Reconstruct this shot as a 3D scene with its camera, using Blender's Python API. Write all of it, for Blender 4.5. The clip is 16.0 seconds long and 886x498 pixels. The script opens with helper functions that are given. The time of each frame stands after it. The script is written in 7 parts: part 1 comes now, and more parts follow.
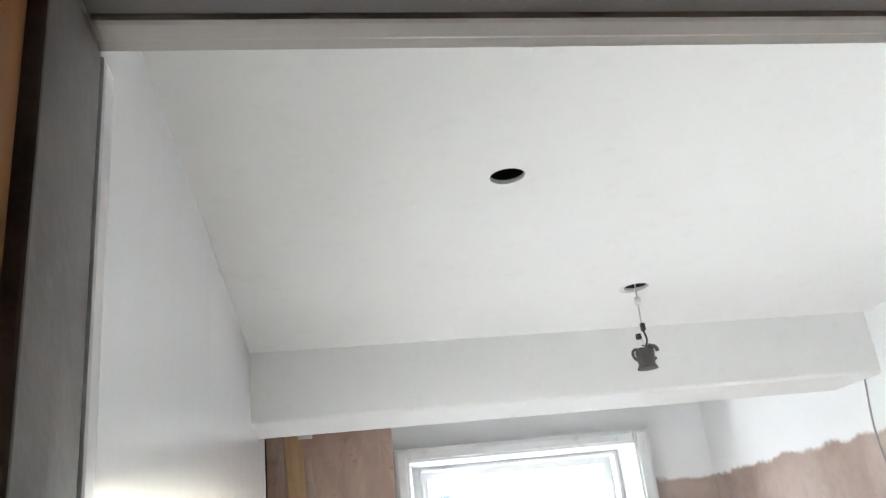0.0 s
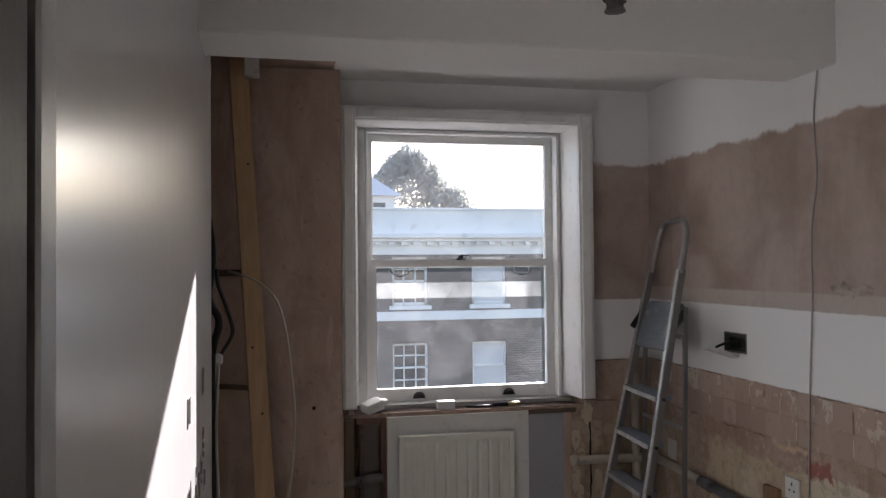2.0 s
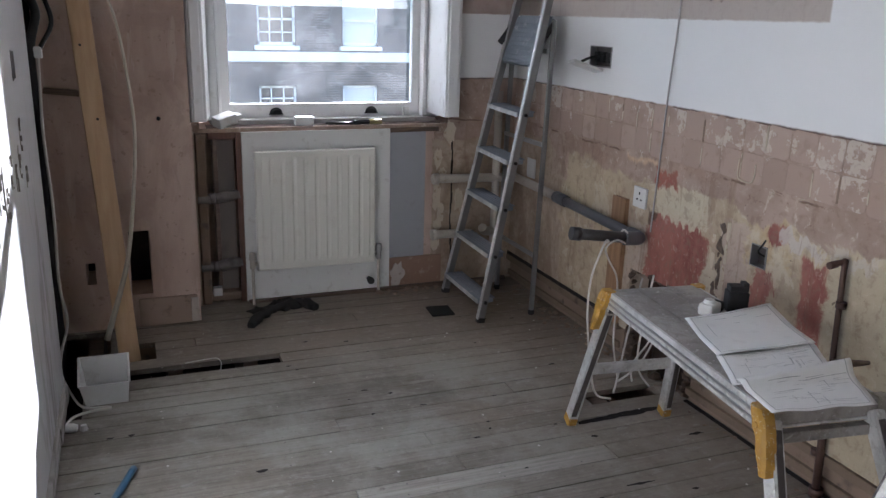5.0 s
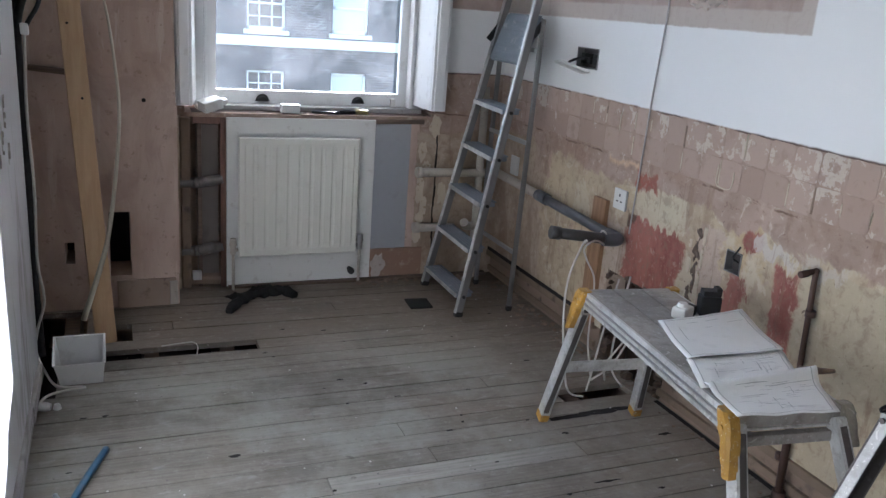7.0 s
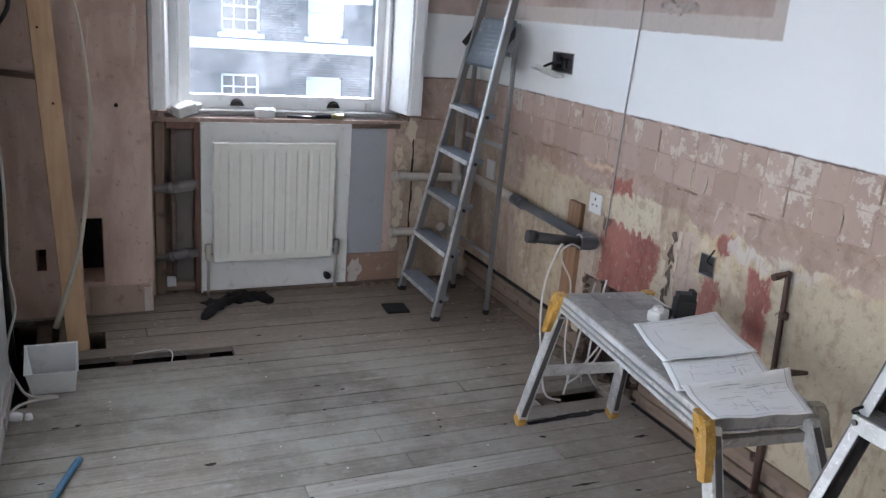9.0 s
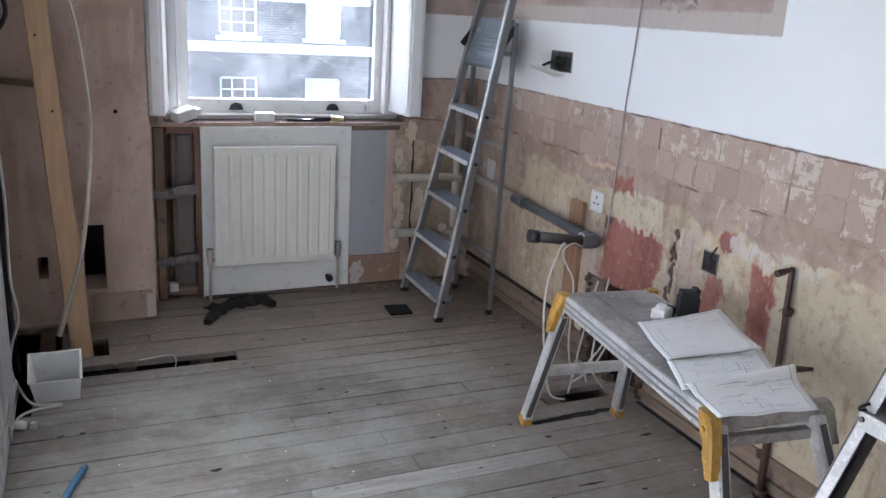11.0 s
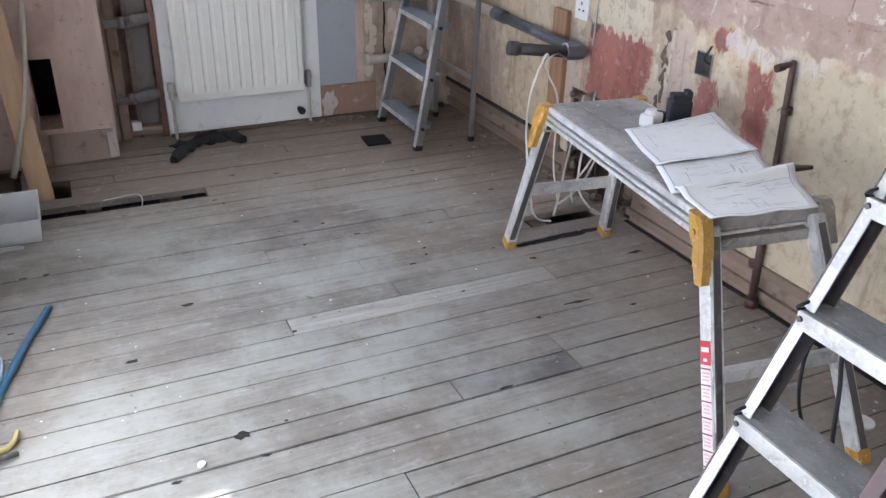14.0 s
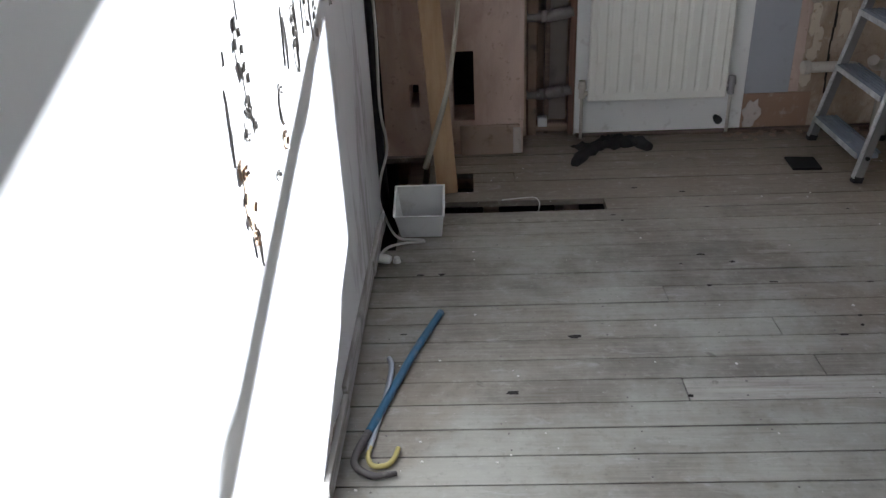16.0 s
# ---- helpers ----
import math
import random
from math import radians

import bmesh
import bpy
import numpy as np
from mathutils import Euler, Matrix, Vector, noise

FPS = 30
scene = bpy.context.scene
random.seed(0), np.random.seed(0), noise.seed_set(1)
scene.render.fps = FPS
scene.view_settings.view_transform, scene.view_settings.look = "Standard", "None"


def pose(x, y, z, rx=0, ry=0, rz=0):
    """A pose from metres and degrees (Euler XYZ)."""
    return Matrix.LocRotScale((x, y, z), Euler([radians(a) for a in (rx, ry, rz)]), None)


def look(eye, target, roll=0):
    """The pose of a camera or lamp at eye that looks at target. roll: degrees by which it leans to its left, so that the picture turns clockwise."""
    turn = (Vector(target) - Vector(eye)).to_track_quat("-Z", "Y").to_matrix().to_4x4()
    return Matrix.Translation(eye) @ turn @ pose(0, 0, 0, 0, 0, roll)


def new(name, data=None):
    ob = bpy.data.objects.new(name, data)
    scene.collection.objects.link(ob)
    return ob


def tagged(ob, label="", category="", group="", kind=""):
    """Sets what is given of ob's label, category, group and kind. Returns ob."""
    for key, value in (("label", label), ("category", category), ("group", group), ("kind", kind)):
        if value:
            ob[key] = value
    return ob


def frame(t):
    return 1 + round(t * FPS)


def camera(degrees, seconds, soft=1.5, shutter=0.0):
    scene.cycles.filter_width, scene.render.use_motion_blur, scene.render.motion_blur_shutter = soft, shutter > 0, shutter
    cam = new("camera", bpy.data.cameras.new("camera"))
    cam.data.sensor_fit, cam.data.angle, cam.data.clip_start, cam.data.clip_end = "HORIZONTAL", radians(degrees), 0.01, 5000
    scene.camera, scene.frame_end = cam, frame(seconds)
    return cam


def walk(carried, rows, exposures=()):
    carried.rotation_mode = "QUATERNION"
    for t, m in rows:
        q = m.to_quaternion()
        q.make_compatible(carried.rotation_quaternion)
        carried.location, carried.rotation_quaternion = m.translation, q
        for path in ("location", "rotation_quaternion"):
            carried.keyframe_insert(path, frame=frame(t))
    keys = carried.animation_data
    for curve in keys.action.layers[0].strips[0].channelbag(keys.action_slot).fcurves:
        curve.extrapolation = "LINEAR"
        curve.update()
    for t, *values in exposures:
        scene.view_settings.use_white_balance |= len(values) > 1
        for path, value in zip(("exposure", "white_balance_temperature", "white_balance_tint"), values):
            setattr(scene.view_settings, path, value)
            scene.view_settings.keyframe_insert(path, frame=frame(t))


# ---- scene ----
cam = camera(57.0, 16.0, soft=1.4)
PATH = [
    (0, (-0.921, -0.146, 1.873), (-0.606, 1.694, 2.59), -6.4),
    (0.5, (-0.925, -0.107, 1.797), (-0.505, 1.795, 2.251), -5.5),
    (1, (-0.925, -0.074, 1.698), (-0.461, 1.847, 2.003), -3.3),
    (1.5, (-0.948, -0.067, 1.666), (-0.529, 1.876, 1.891), -0.9),
    (2, (-0.951, -0.044, 1.621), (-0.521, 1.909, 1.664), -0.5),
    (2.5, (-0.933, -0.038, 1.591), (-0.495, 1.913, 1.528), -0.3),
    (3, (-0.87, -0.015, 1.516), (-0.593, 1.946, 1.235), 1.8),
    (3.5, (-0.876, 0.029, 1.475), (-0.461, 1.951, 1.106), 2.8),
    (4, (-0.895, 0.04, 1.407), (-0.308, 1.89, 0.926), 3.2),
    (4.5, (-0.885, 0.064, 1.422), (-0.174, 1.847, 0.86), 3.3),
    (4.7, (-0.864, 0.072, 1.425), (-0.16, 1.861, 0.876), 1.6),
    (6.8, (-0.85, 0.06, 1.455), (-0.143, 1.832, 0.855), 2.9),
    (7, (-0.861, 0.05, 1.442), (-0.117, 1.817, 0.874), 4.3),
    (7.5, (-0.864, 0.051, 1.448), (-0.122, 1.826, 0.901), 4.8),
    (8, (-0.863, 0.055, 1.462), (-0.128, 1.813, 0.852), 4.3),
    (8.5, (-0.848, 0.053, 1.46), (-0.09, 1.822, 0.916), 4.4),
    (9, (-0.858, 0.053, 1.448), (-0.062, 1.801, 0.891), 4.4),
    (11.3, (-0.858, 0.064, 1.455), (-0.06, 1.811, 0.894), 3.2),
    (11.5, (-0.857, 0.071, 1.439), (-0.014, 1.788, 0.856), 3.3),
    (12, (-0.871, 0.116, 1.392), (0.053, 1.736, 0.669), 3.8),
    (12.5, (-0.887, 0.116, 1.352), (0.089, 1.7, 0.62), 3.3),
    (13, (-0.89, 0.133, 1.306), (0.051, 1.664, 0.429), 4.2),
    (13.5, (-0.831, 0.145, 1.283), (-0.028, 1.706, 0.325), 1.8),
    (14, (-0.748, 0.155, 1.306), (0.017, 1.766, 0.403), 1.3),
    (14.3, (-0.745, 0.135, 1.266), (-0.045, 1.75, 0.318), 1.6),
    (14.5, (-0.768, 0.181, 1.286), (-0.157, 1.784, 0.257), 0.6),
    (15, (-0.802, 0.293, 1.311), (-0.236, 1.949, 0.343), 0.3),
    (15.5, (-0.855, 0.421, 1.314), (-0.618, 2.156, 0.348), 0.6),
    (16, (-0.806, 0.501, 1.334), (-0.886, 2.262, 0.39), -2.7),
]
EXPOSURES = [(0.0, 4.74, 5900, 17), (0.3, 4.24, 6050, 21), (0.6, 3.81, 6400, 27), (1.0, 3.34, 6450, 28), (1.5, 2.84, 6550, 27), (2.0, 2.41, 6400, 26), (2.5, 2.19, 6450, 29), (3.0, 2.09, 6550, 32), (3.5, 2.09, 6660, 35), (4.0, 2.34, 6700, 36), (4.7, 3.19, 5850, 24), (7.0, 3.59, 5550, 20), (8.3, 3.65, 5550, 20), (9.0, 3.86, 5550, 21), (11.5, 3.99, 5550, 22), (13.0, 4.32, 5550, 23), (13.7, 4.37, 5550, 23), (14.5, 4.44, 5450, 22), (15.2, 4.14, 5550, 20), (15.5, 3.97, 5600, 20), (16.0, 3.41, 5700, 19)]
walk(cam, [(t, look(eye, target, roll)) for t, eye, target, roll in PATH], EXPOSURES)

# ---- daylight ----
SUN_TO = Vector((0.423, 1.0, 0.362)).normalized()
SUN_EL = math.asin(SUN_TO.z)
world = bpy.data.worlds.new("world")
scene.world = world
world.use_nodes = True
wn = world.node_tree
sky = wn.nodes.new("ShaderNodeTexSky")
sky.sky_type = "NISHITA"
sky.sun_disc = False
sky.dust_density = 0.5
sky.ozone_density = 1.6
sky.sun_elevation = SUN_EL
sky.sun_rotation = math.atan2(SUN_TO.x, SUN_TO.y)
wn.links.new(sky.outputs[0], wn.nodes["Background"].inputs[0])
wn.nodes["Background"].inputs[1].default_value = 0.080
sun_data = bpy.data.lights.new("sun", "SUN")
sun_data.energy, sun_data.angle, sun_data.color = 5.0, radians(0.5), (1.0, 0.95, 0.88)
sun = new("sun", sun_data)
sun.matrix_world = look(SUN_TO * 30, (0, 0, 0))


# ---- materials ----
class Mat:
    """A small node-building helper for one material."""

    def __init__(self, name, rough=0.6, metal=0.0, spec=0.5):
        self.m = bpy.data.materials.new(name)
        self.m.use_nodes = True
        self.t = self.m.node_tree
        self.b = self.t.nodes["Principled BSDF"]
        self.b.inputs["Roughness"].default_value = rough
        self.b.inputs["Metallic"].default_value = metal
        self.b.inputs["Specular IOR Level"].default_value = spec
        self.co = self.n("ShaderNodeTexCoord").outputs["Object"]
        self.xyz = None

    def n(self, kind, **inputs):
        node = self.t.nodes.new(kind)
        for k, v in inputs.items():
            self.set(node, k.replace("_", " "), v)
        return node

    def set(self, node, key, v):
        sock = node.inputs[int(key)] if key.isdigit() else node.inputs[key]
        if isinstance(v, bpy.types.NodeSocket):
            self.t.links.new(v, sock)
        elif isinstance(v, tuple) and len(v) == 3 and sock.type == "RGBA":
            sock.default_value = (*v, 1)
        else:
            sock.default_value = v

    def axis(self, i):
        if self.xyz is None:
            self.xyz = self.n("ShaderNodeSeparateXYZ", Vector=self.co)
        return self.xyz.outputs[i]

    def scaled(self, s):
        mp = self.n("ShaderNodeMapping", Vector=self.co)
        mp.inputs["Scale"].default_value = s
        return mp.outputs[0]

    def noise(self, scale, detail=4.0, vec=None, rough=0.55, dist=0.0):
        return self.n("ShaderNodeTexNoise", Vector=vec or self.co, Scale=scale, Detail=detail, Roughness=rough, Distortion=dist).outputs["Fac"]

    def math(self, op, a, b=0.0, clamp=False):
        node = self.t.nodes.new("ShaderNodeMath")
        node.operation, node.use_clamp = op, clamp
        self.set(node, "0", a), self.set(node, "1", b)
        return node.outputs[0]

    def ramp(self, fac, lo, hi, smooth=True):
        node = self.t.nodes.new("ShaderNodeMapRange")
        node.interpolation_type = "SMOOTHSTEP" if smooth else "LINEAR"
        self.set(node, "Value", fac)
        node.inputs["From Min"].default_value, node.inputs["From Max"].default_value = lo, hi
        return node.outputs[0]

    def mix(self, fac, a, b, mode="MIX"):
        node = self.t.nodes.new("ShaderNodeMix")
        node.data_type, node.blend_type = "RGBA", mode
        self.set(node, "0", fac)
        for i, v in ((6, a), (7, b)):
            if isinstance(v, bpy.types.NodeSocket):
                self.t.links.new(v, node.inputs[i])
            else:
                node.inputs[i].default_value = (*v, 1)
        return node.outputs[2]

    def color(self, c):
        self.set(self.b, "Base Color", c)

    def bump(self, h, strength=0.3, dist=0.01):
        node = self.n("ShaderNodeBump", Height=h, Strength=strength, Distance=dist)
        self.set(self.b, "Normal", node.outputs[0])

    def random(self):
        return self.n("ShaderNodeObjectInfo").outputs["Random"]


def plain(name, c, rough=0.6, metal=0.0, var=0.12, scale=18.0, bump=0.12, dirt=(0.12, 0.1, 0.08), dirt_amount=0.15, spec=0.5, fine=90.0):
    """A surface of one colour with grain, patchy wear and grime of two sizes."""
    m = Mat(name, rough, metal, spec)
    big, small = m.noise(scale * 0.22, 5), m.noise(fine, 3)
    dark = tuple(v * (1 - var) for v in c)
    lite = tuple(min(1, v * (1 + var)) for v in c)
    col = m.mix(big, dark, lite)
    col = m.mix(m.math("MULTIPLY", m.ramp(m.noise(scale, 6), 0.56, 0.72), dirt_amount), col, dirt)
    m.color(col)
    m.set(m.b, "Roughness", m.math("ADD", m.math("MULTIPLY", small, 0.16), rough - 0.08, True))
    if bump:
        m.bump(m.math("ADD", small, m.math("MULTIPLY", big, 2.0)), bump, 0.002)
    return m.m


def step_mask(m, value, edge, soft=0.012):
    return m.ramp(value, edge - soft, edge + soft)


def band(m, value, lo, hi, soft=0.01):
    return m.math("MULTIPLY", step_mask(m, value, lo, soft), m.math("SUBTRACT", 1.0, step_mask(m, value, hi, soft)))


def wobble(m, axis, scale, amount, detail=4):
    """A coordinate whose level lines wander by about the given amount."""
    return m.math("ADD", m.axis(axis), m.math("MULTIPLY", m.math("SUBTRACT", m.noise(scale, detail), 0.5), amount * 2))




def stripped_wall_material(name, along):
    """Old kitchen wall: white paint above, bare pink plaster, a white strip, the bed of a lifted tile band, and stripped layers below."""
    m = Mat(name, 0.8, 0.0, 0.3)
    y, z = m.axis(along), m.axis(2)
    zf = wobble(m, 2, 22.0, 0.005)
    yw = wobble(m, along, 5.0, 0.03)
    blot, grain, fine = m.noise(2.2, 6), m.noise(16, 7, rough=0.62), m.noise(80, 4)
    rag_a = m.math("MULTIPLY", m.math("SUBTRACT", m.noise(9, 8, dist=0.9, rough=0.66), 0.5), 0.24)
    rag_b = m.math("MULTIPLY", m.math("SUBTRACT", m.noise(13, 8, dist=0.6, rough=0.66), 0.5), 0.20)
    rag_v = m.math("MULTIPLY", m.math("SUBTRACT", m.noise(26, 6, m.scaled((1, 1, 0.12)), 0.6), 0.5), 0.22)

    def scrap(col, ya, yb, za, zb, paint, amount=1.0, fray=0.5, soft=0.008):
        """A ragged scrap of one layer left between those limits."""
        yy = m.math("ADD", y, m.math("MULTIPLY", rag_a, fray))
        zz = m.math("ADD", z, m.math("MULTIPLY", m.math("ADD", rag_b, rag_v), fray))
        inside = m.math("MULTIPLY", band(m, yy, ya, yb, soft), band(m, zz, za, zb, soft))
        return m.mix(m.math("MULTIPLY", inside, amount), col, paint)

    # stripped lower part: cream, yellow, pink and brown layers, each with torn edges
    low = m.mix(m.ramp(m.noise(3.1, 8, dist=0.6), 0.36, 0.64), (0.445, 0.35, 0.245), (0.53, 0.435, 0.295))
    low = m.mix(m.math("MULTIPLY", m.ramp(m.noise(5.2, 8, dist=0.8, rough=0.64), 0.55, 0.59), 0.7), low, (0.57, 0.50, 0.375))
    low = m.mix(m.math("MULTIPLY", m.ramp(m.noise(4.1, 8, m.scaled((1, 1, 0.6)), 0.64, 0.9), 0.575, 0.605), 0.75), low, (0.44, 0.325, 0.25))
    low = m.mix(m.math("MULTIPLY", m.ramp(m.noise(9.5, 8, m.scaled((1, 1, 0.4)), 0.66, 1.0), 0.63, 0.655), 0.8), low, (0.30, 0.195, 0.14))
    if along == 0:
        low = m.mix(0.72, low, m.mix(m.ramp(m.noise(5, 8, m.scaled((1, 1, 0.5)), 0.66, 0.7), 0.40, 0.60), (0.27, 0.195, 0.145), (0.46, 0.36, 0.275)))
    if along == 1:
        red = m.mix(m.ramp(m.noise(7, 7, m.scaled((1, 1, 0.5)), 0.7), 0.36, 0.64), (0.235, 0.082, 0.064), (0.375, 0.150, 0.118))
        red = m.mix(m.math("MULTIPLY", m.ramp(m.noise(46, 7, m.scaled((1, 1, 0.45)), 0.72), 0.58, 0.66), 0.7), red, (0.50, 0.35, 0.285))
        low = scrap(low, 0.0, 1.858, -0.2, 0.765, m.mix(blot, (0.435, 0.365, 0.255), (0.495, 0.425, 0.305)), 0.9, 0.10, 0.004)
        low = scrap(low, 2.20, 2.335, 0.20, 0.77, (0.50, 0.395, 0.325), 0.85, 0.35)
        low = scrap(low, 2.46, 2.76, 0.62, 0.84, (0.57, 0.50, 0.365), 0.85, 0.9)
        low = scrap(low, 2.01, 2.22, 0.62, 0.85, m.mix(m.ramp(m.noise(11, 6), 0.4, 0.6), (0.60, 0.52, 0.39), (0.50, 0.375, 0.22)), 0.85, 0.9)
        low = scrap(low, 2.79, 2.93, 0.20, 0.62, (0.50, 0.41, 0.33), 0.8, 0.5)
        low = scrap(low, 3.47, 3.63, 0.69, 0.88, (0.44, 0.31, 0.25), 0.9, 0.35, 0.012)
        low = scrap(low, 3.50, 4.20, -0.2, 1.2, m.mix(m.ramp(m.noise(5, 8, m.scaled((1, 1, 0.5)), 0.66, 0.7), 0.40, 0.60), (0.29, 0.21, 0.16), (0.48, 0.385, 0.295)), 0.75, 1.2)
        low = scrap(low, 0.0, 1.22, 0.48, 1.2, (0.43, 0.32, 0.24), 0.75, 1.5)
        low = scrap(low, 2.43, 2.785, 0.25, 0.675, red, 1.0, 0.62)
        low = scrap(low, 2.03, 2.125, 0.735, 0.80, red, 1.0, 0.7)
        low = scrap(low, 2.085, 2.175, 0.46, 0.615, red, 0.95, 0.9)
        low = scrap(low, 1.860, 1.955, 0.30, 0.715, red, 1.0, 0.45)
        low = scrap(low, 1.88, 2.07, 0.735, 0.785, (0.57, 0.52, 0.475), 0.8, 0.7)
        low = scrap(low, 1.68, 1.86, 0.735, 0.775, (0.54, 0.49, 0.44), 0.6, 0.8)
        low = scrap(low, 2.735, 2.795, 0.635, 0.685, (0.11, 0.07, 0.05), 0.9, 0.4)
    # pink plaster round the tile band
    tile = m.mix(m.ramp(m.noise(6, 7), 0.32, 0.68), (0.345, 0.248, 0.195), (0.45, 0.335, 0.27))
    tile = m.mix(m.math("MULTIPLY", m.ramp(m.noise(15, 8, dist=1.0, rough=0.66), 0.60, 0.63), 0.7), tile, (0.58, 0.49, 0.40))
    tile = m.mix(m.math("MULTIPLY", m.ramp(m.noise(11, 8, m.scaled((1, 1, 2.5)), 0.66, 0.8), 0.62, 0.65), 0.7), tile, (0.24, 0.15, 0.11))
    shift = m.math("ADD", z, m.math("ADD", m.math("MULTIPLY", m.math("SUBTRACT", m.noise(3.2, 8, dist=0.8, rough=0.62), 0.5), 0.30), m.math("MULTIPLY", rag_v, 0.10)))
    col = m.mix(step_mask(m, shift, 0.80, 0.008), low, tile)
    if along == 1:
        col = scrap(col, 2.625, 2.775, 0.795, 0.865, m.mix(grain, (0.205, 0.058, 0.042), (0.42, 0.145, 0.105)), 0.95, 0.55)
        col = scrap(col, 2.76, 2.98, 0.868, 0.885, (0.60, 0.42, 0.28), 0.9, 0.25)
    # a torn line under the band, and a painted shadow line under the white strip
    zc = wobble(m, 2, 5.0, 0.03, 7)
    torn_line = m.math("MULTIPLY", band(m, zc, 0.893, 0.900, 0.003), m.ramp(m.noise(4.4, 5), 0.50, 0.56))
    col = m.mix(m.math("MULTIPLY", torn_line, 0.9), col, (0.13, 0.08, 0.055))
    rust = m.math("MULTIPLY", band(m, zc, 0.76, 0.90, 0.05), m.ramp(m.noise(2.6, 6, dist=0.5), 0.50, 0.66))
    col = m.mix(m.math("MULTIPLY", rust, 0.45), col, (0.34, 0.205, 0.145))
    col = m.mix(m.math("MULTIPLY", band(m, zf, 1.108, 1.116, 0.002), m.ramp(m.noise(7, 4), 0.42, 0.55)), col, (0.12, 0.085, 0.07))
    # white strip, then bare plaster, then white again
    white = m.mix(blot, (0.80, 0.805, 0.80), (0.87, 0.87, 0.86))
    col = m.mix(step_mask(m, zf, 1.115, 0.004), col, white)
    bare = m.mix(m.ramp(m.noise(2.6, 7, dist=0.5), 0.34, 0.66), (0.375, 0.285, 0.24), (0.49, 0.395, 0.345))
    bare = m.mix(m.math("MULTIPLY", m.ramp(m.noise(4.5, 6, m.scaled((1, 1, 0.3))), 0.52, 0.7), 0.4), bare, (0.30, 0.205, 0.155))
    edge = m.math("ADD", z, m.math("MULTIPLY", m.math("SUBTRACT", m.noise(6, 7, dist=0.5), 0.5), 0.10))
    area = m.math("MULTIPLY", step_mask(m, zf, 1.437, 0.004), m.math("SUBTRACT", 1.0, step_mask(m, edge, 2.165, 0.012)))
    if along == 1:
        area = m.math("MULTIPLY", area, step_mask(m, m.math("ADD", y, m.math("MULTIPLY", m.math("SUBTRACT", grain, 0.5), 0.01)), 2.0, 0.004))
        border = m.math("MULTIPLY", area, m.math("SUBTRACT", 1.0, m.math("MULTIPLY", step_mask(m, zf, 1.505, 0.006), step_mask(m, yw, 2.05, 0.006))))
        bare = m.mix(border, bare, (0.52, 0.46, 0.41))
    col = m.mix(area, col, bare)
    raw = m.math("SUBTRACT", 1.0, m.math("MULTIPLY", step_mask(m, zf, 1.115, 0.004), m.math("SUBTRACT", 1.0, area)))
    raw = m.math("MULTIPLY", raw, m.math("SUBTRACT", 1.0, m.math("MULTIPLY", area, 0.75)))
    run = m.ramp(m.noise(9, 7, m.scaled((1.6, 1.6, 0.16)), 0.66, 0.4), 0.575, 0.64)
    col = m.mix(m.math("MULTIPLY", m.math("MULTIPLY", run, raw), 0.50), col, (0.27, 0.18, 0.125))
    mott = m.noise(26, 7, dist=0.4, rough=0.66)
    col = m.mix(m.math("MULTIPLY", m.math("MULTIPLY", m.ramp(mott, 0.50, 0.66), raw), 0.46), col, (0.25, 0.165, 0.12))
    col = m.mix(m.math("MULTIPLY", m.math("MULTIPLY", m.ramp(mott, 0.44, 0.34), raw), 0.25), col, (0.66, 0.57, 0.46))
    spot = m.ramp(m.noise(48, 4, dist=0.6), 0.70, 0.73)
    col = m.mix(m.math("MULTIPLY", m.math("MULTIPLY", spot, raw), 0.7), col, (0.10, 0.065, 0.05))
    m.color(col)
    h = m.math("MULTIPLY", m.math("ADD", m.math("MULTIPLY", grain, 1.4), m.math("MULTIPLY", fine, 0.4)), m.math("ADD", 0.12, m.math("MULTIPLY", raw, 0.88)))
    h = m.math("ADD", h, m.math("MULTIPLY", area, -0.5))
    h = m.math("ADD", h, m.math("MULTIPLY", step_mask(m, zf, 1.115, 0.004), 0.9))
    m.bump(h, 0.6, 0.005)
    return m.m


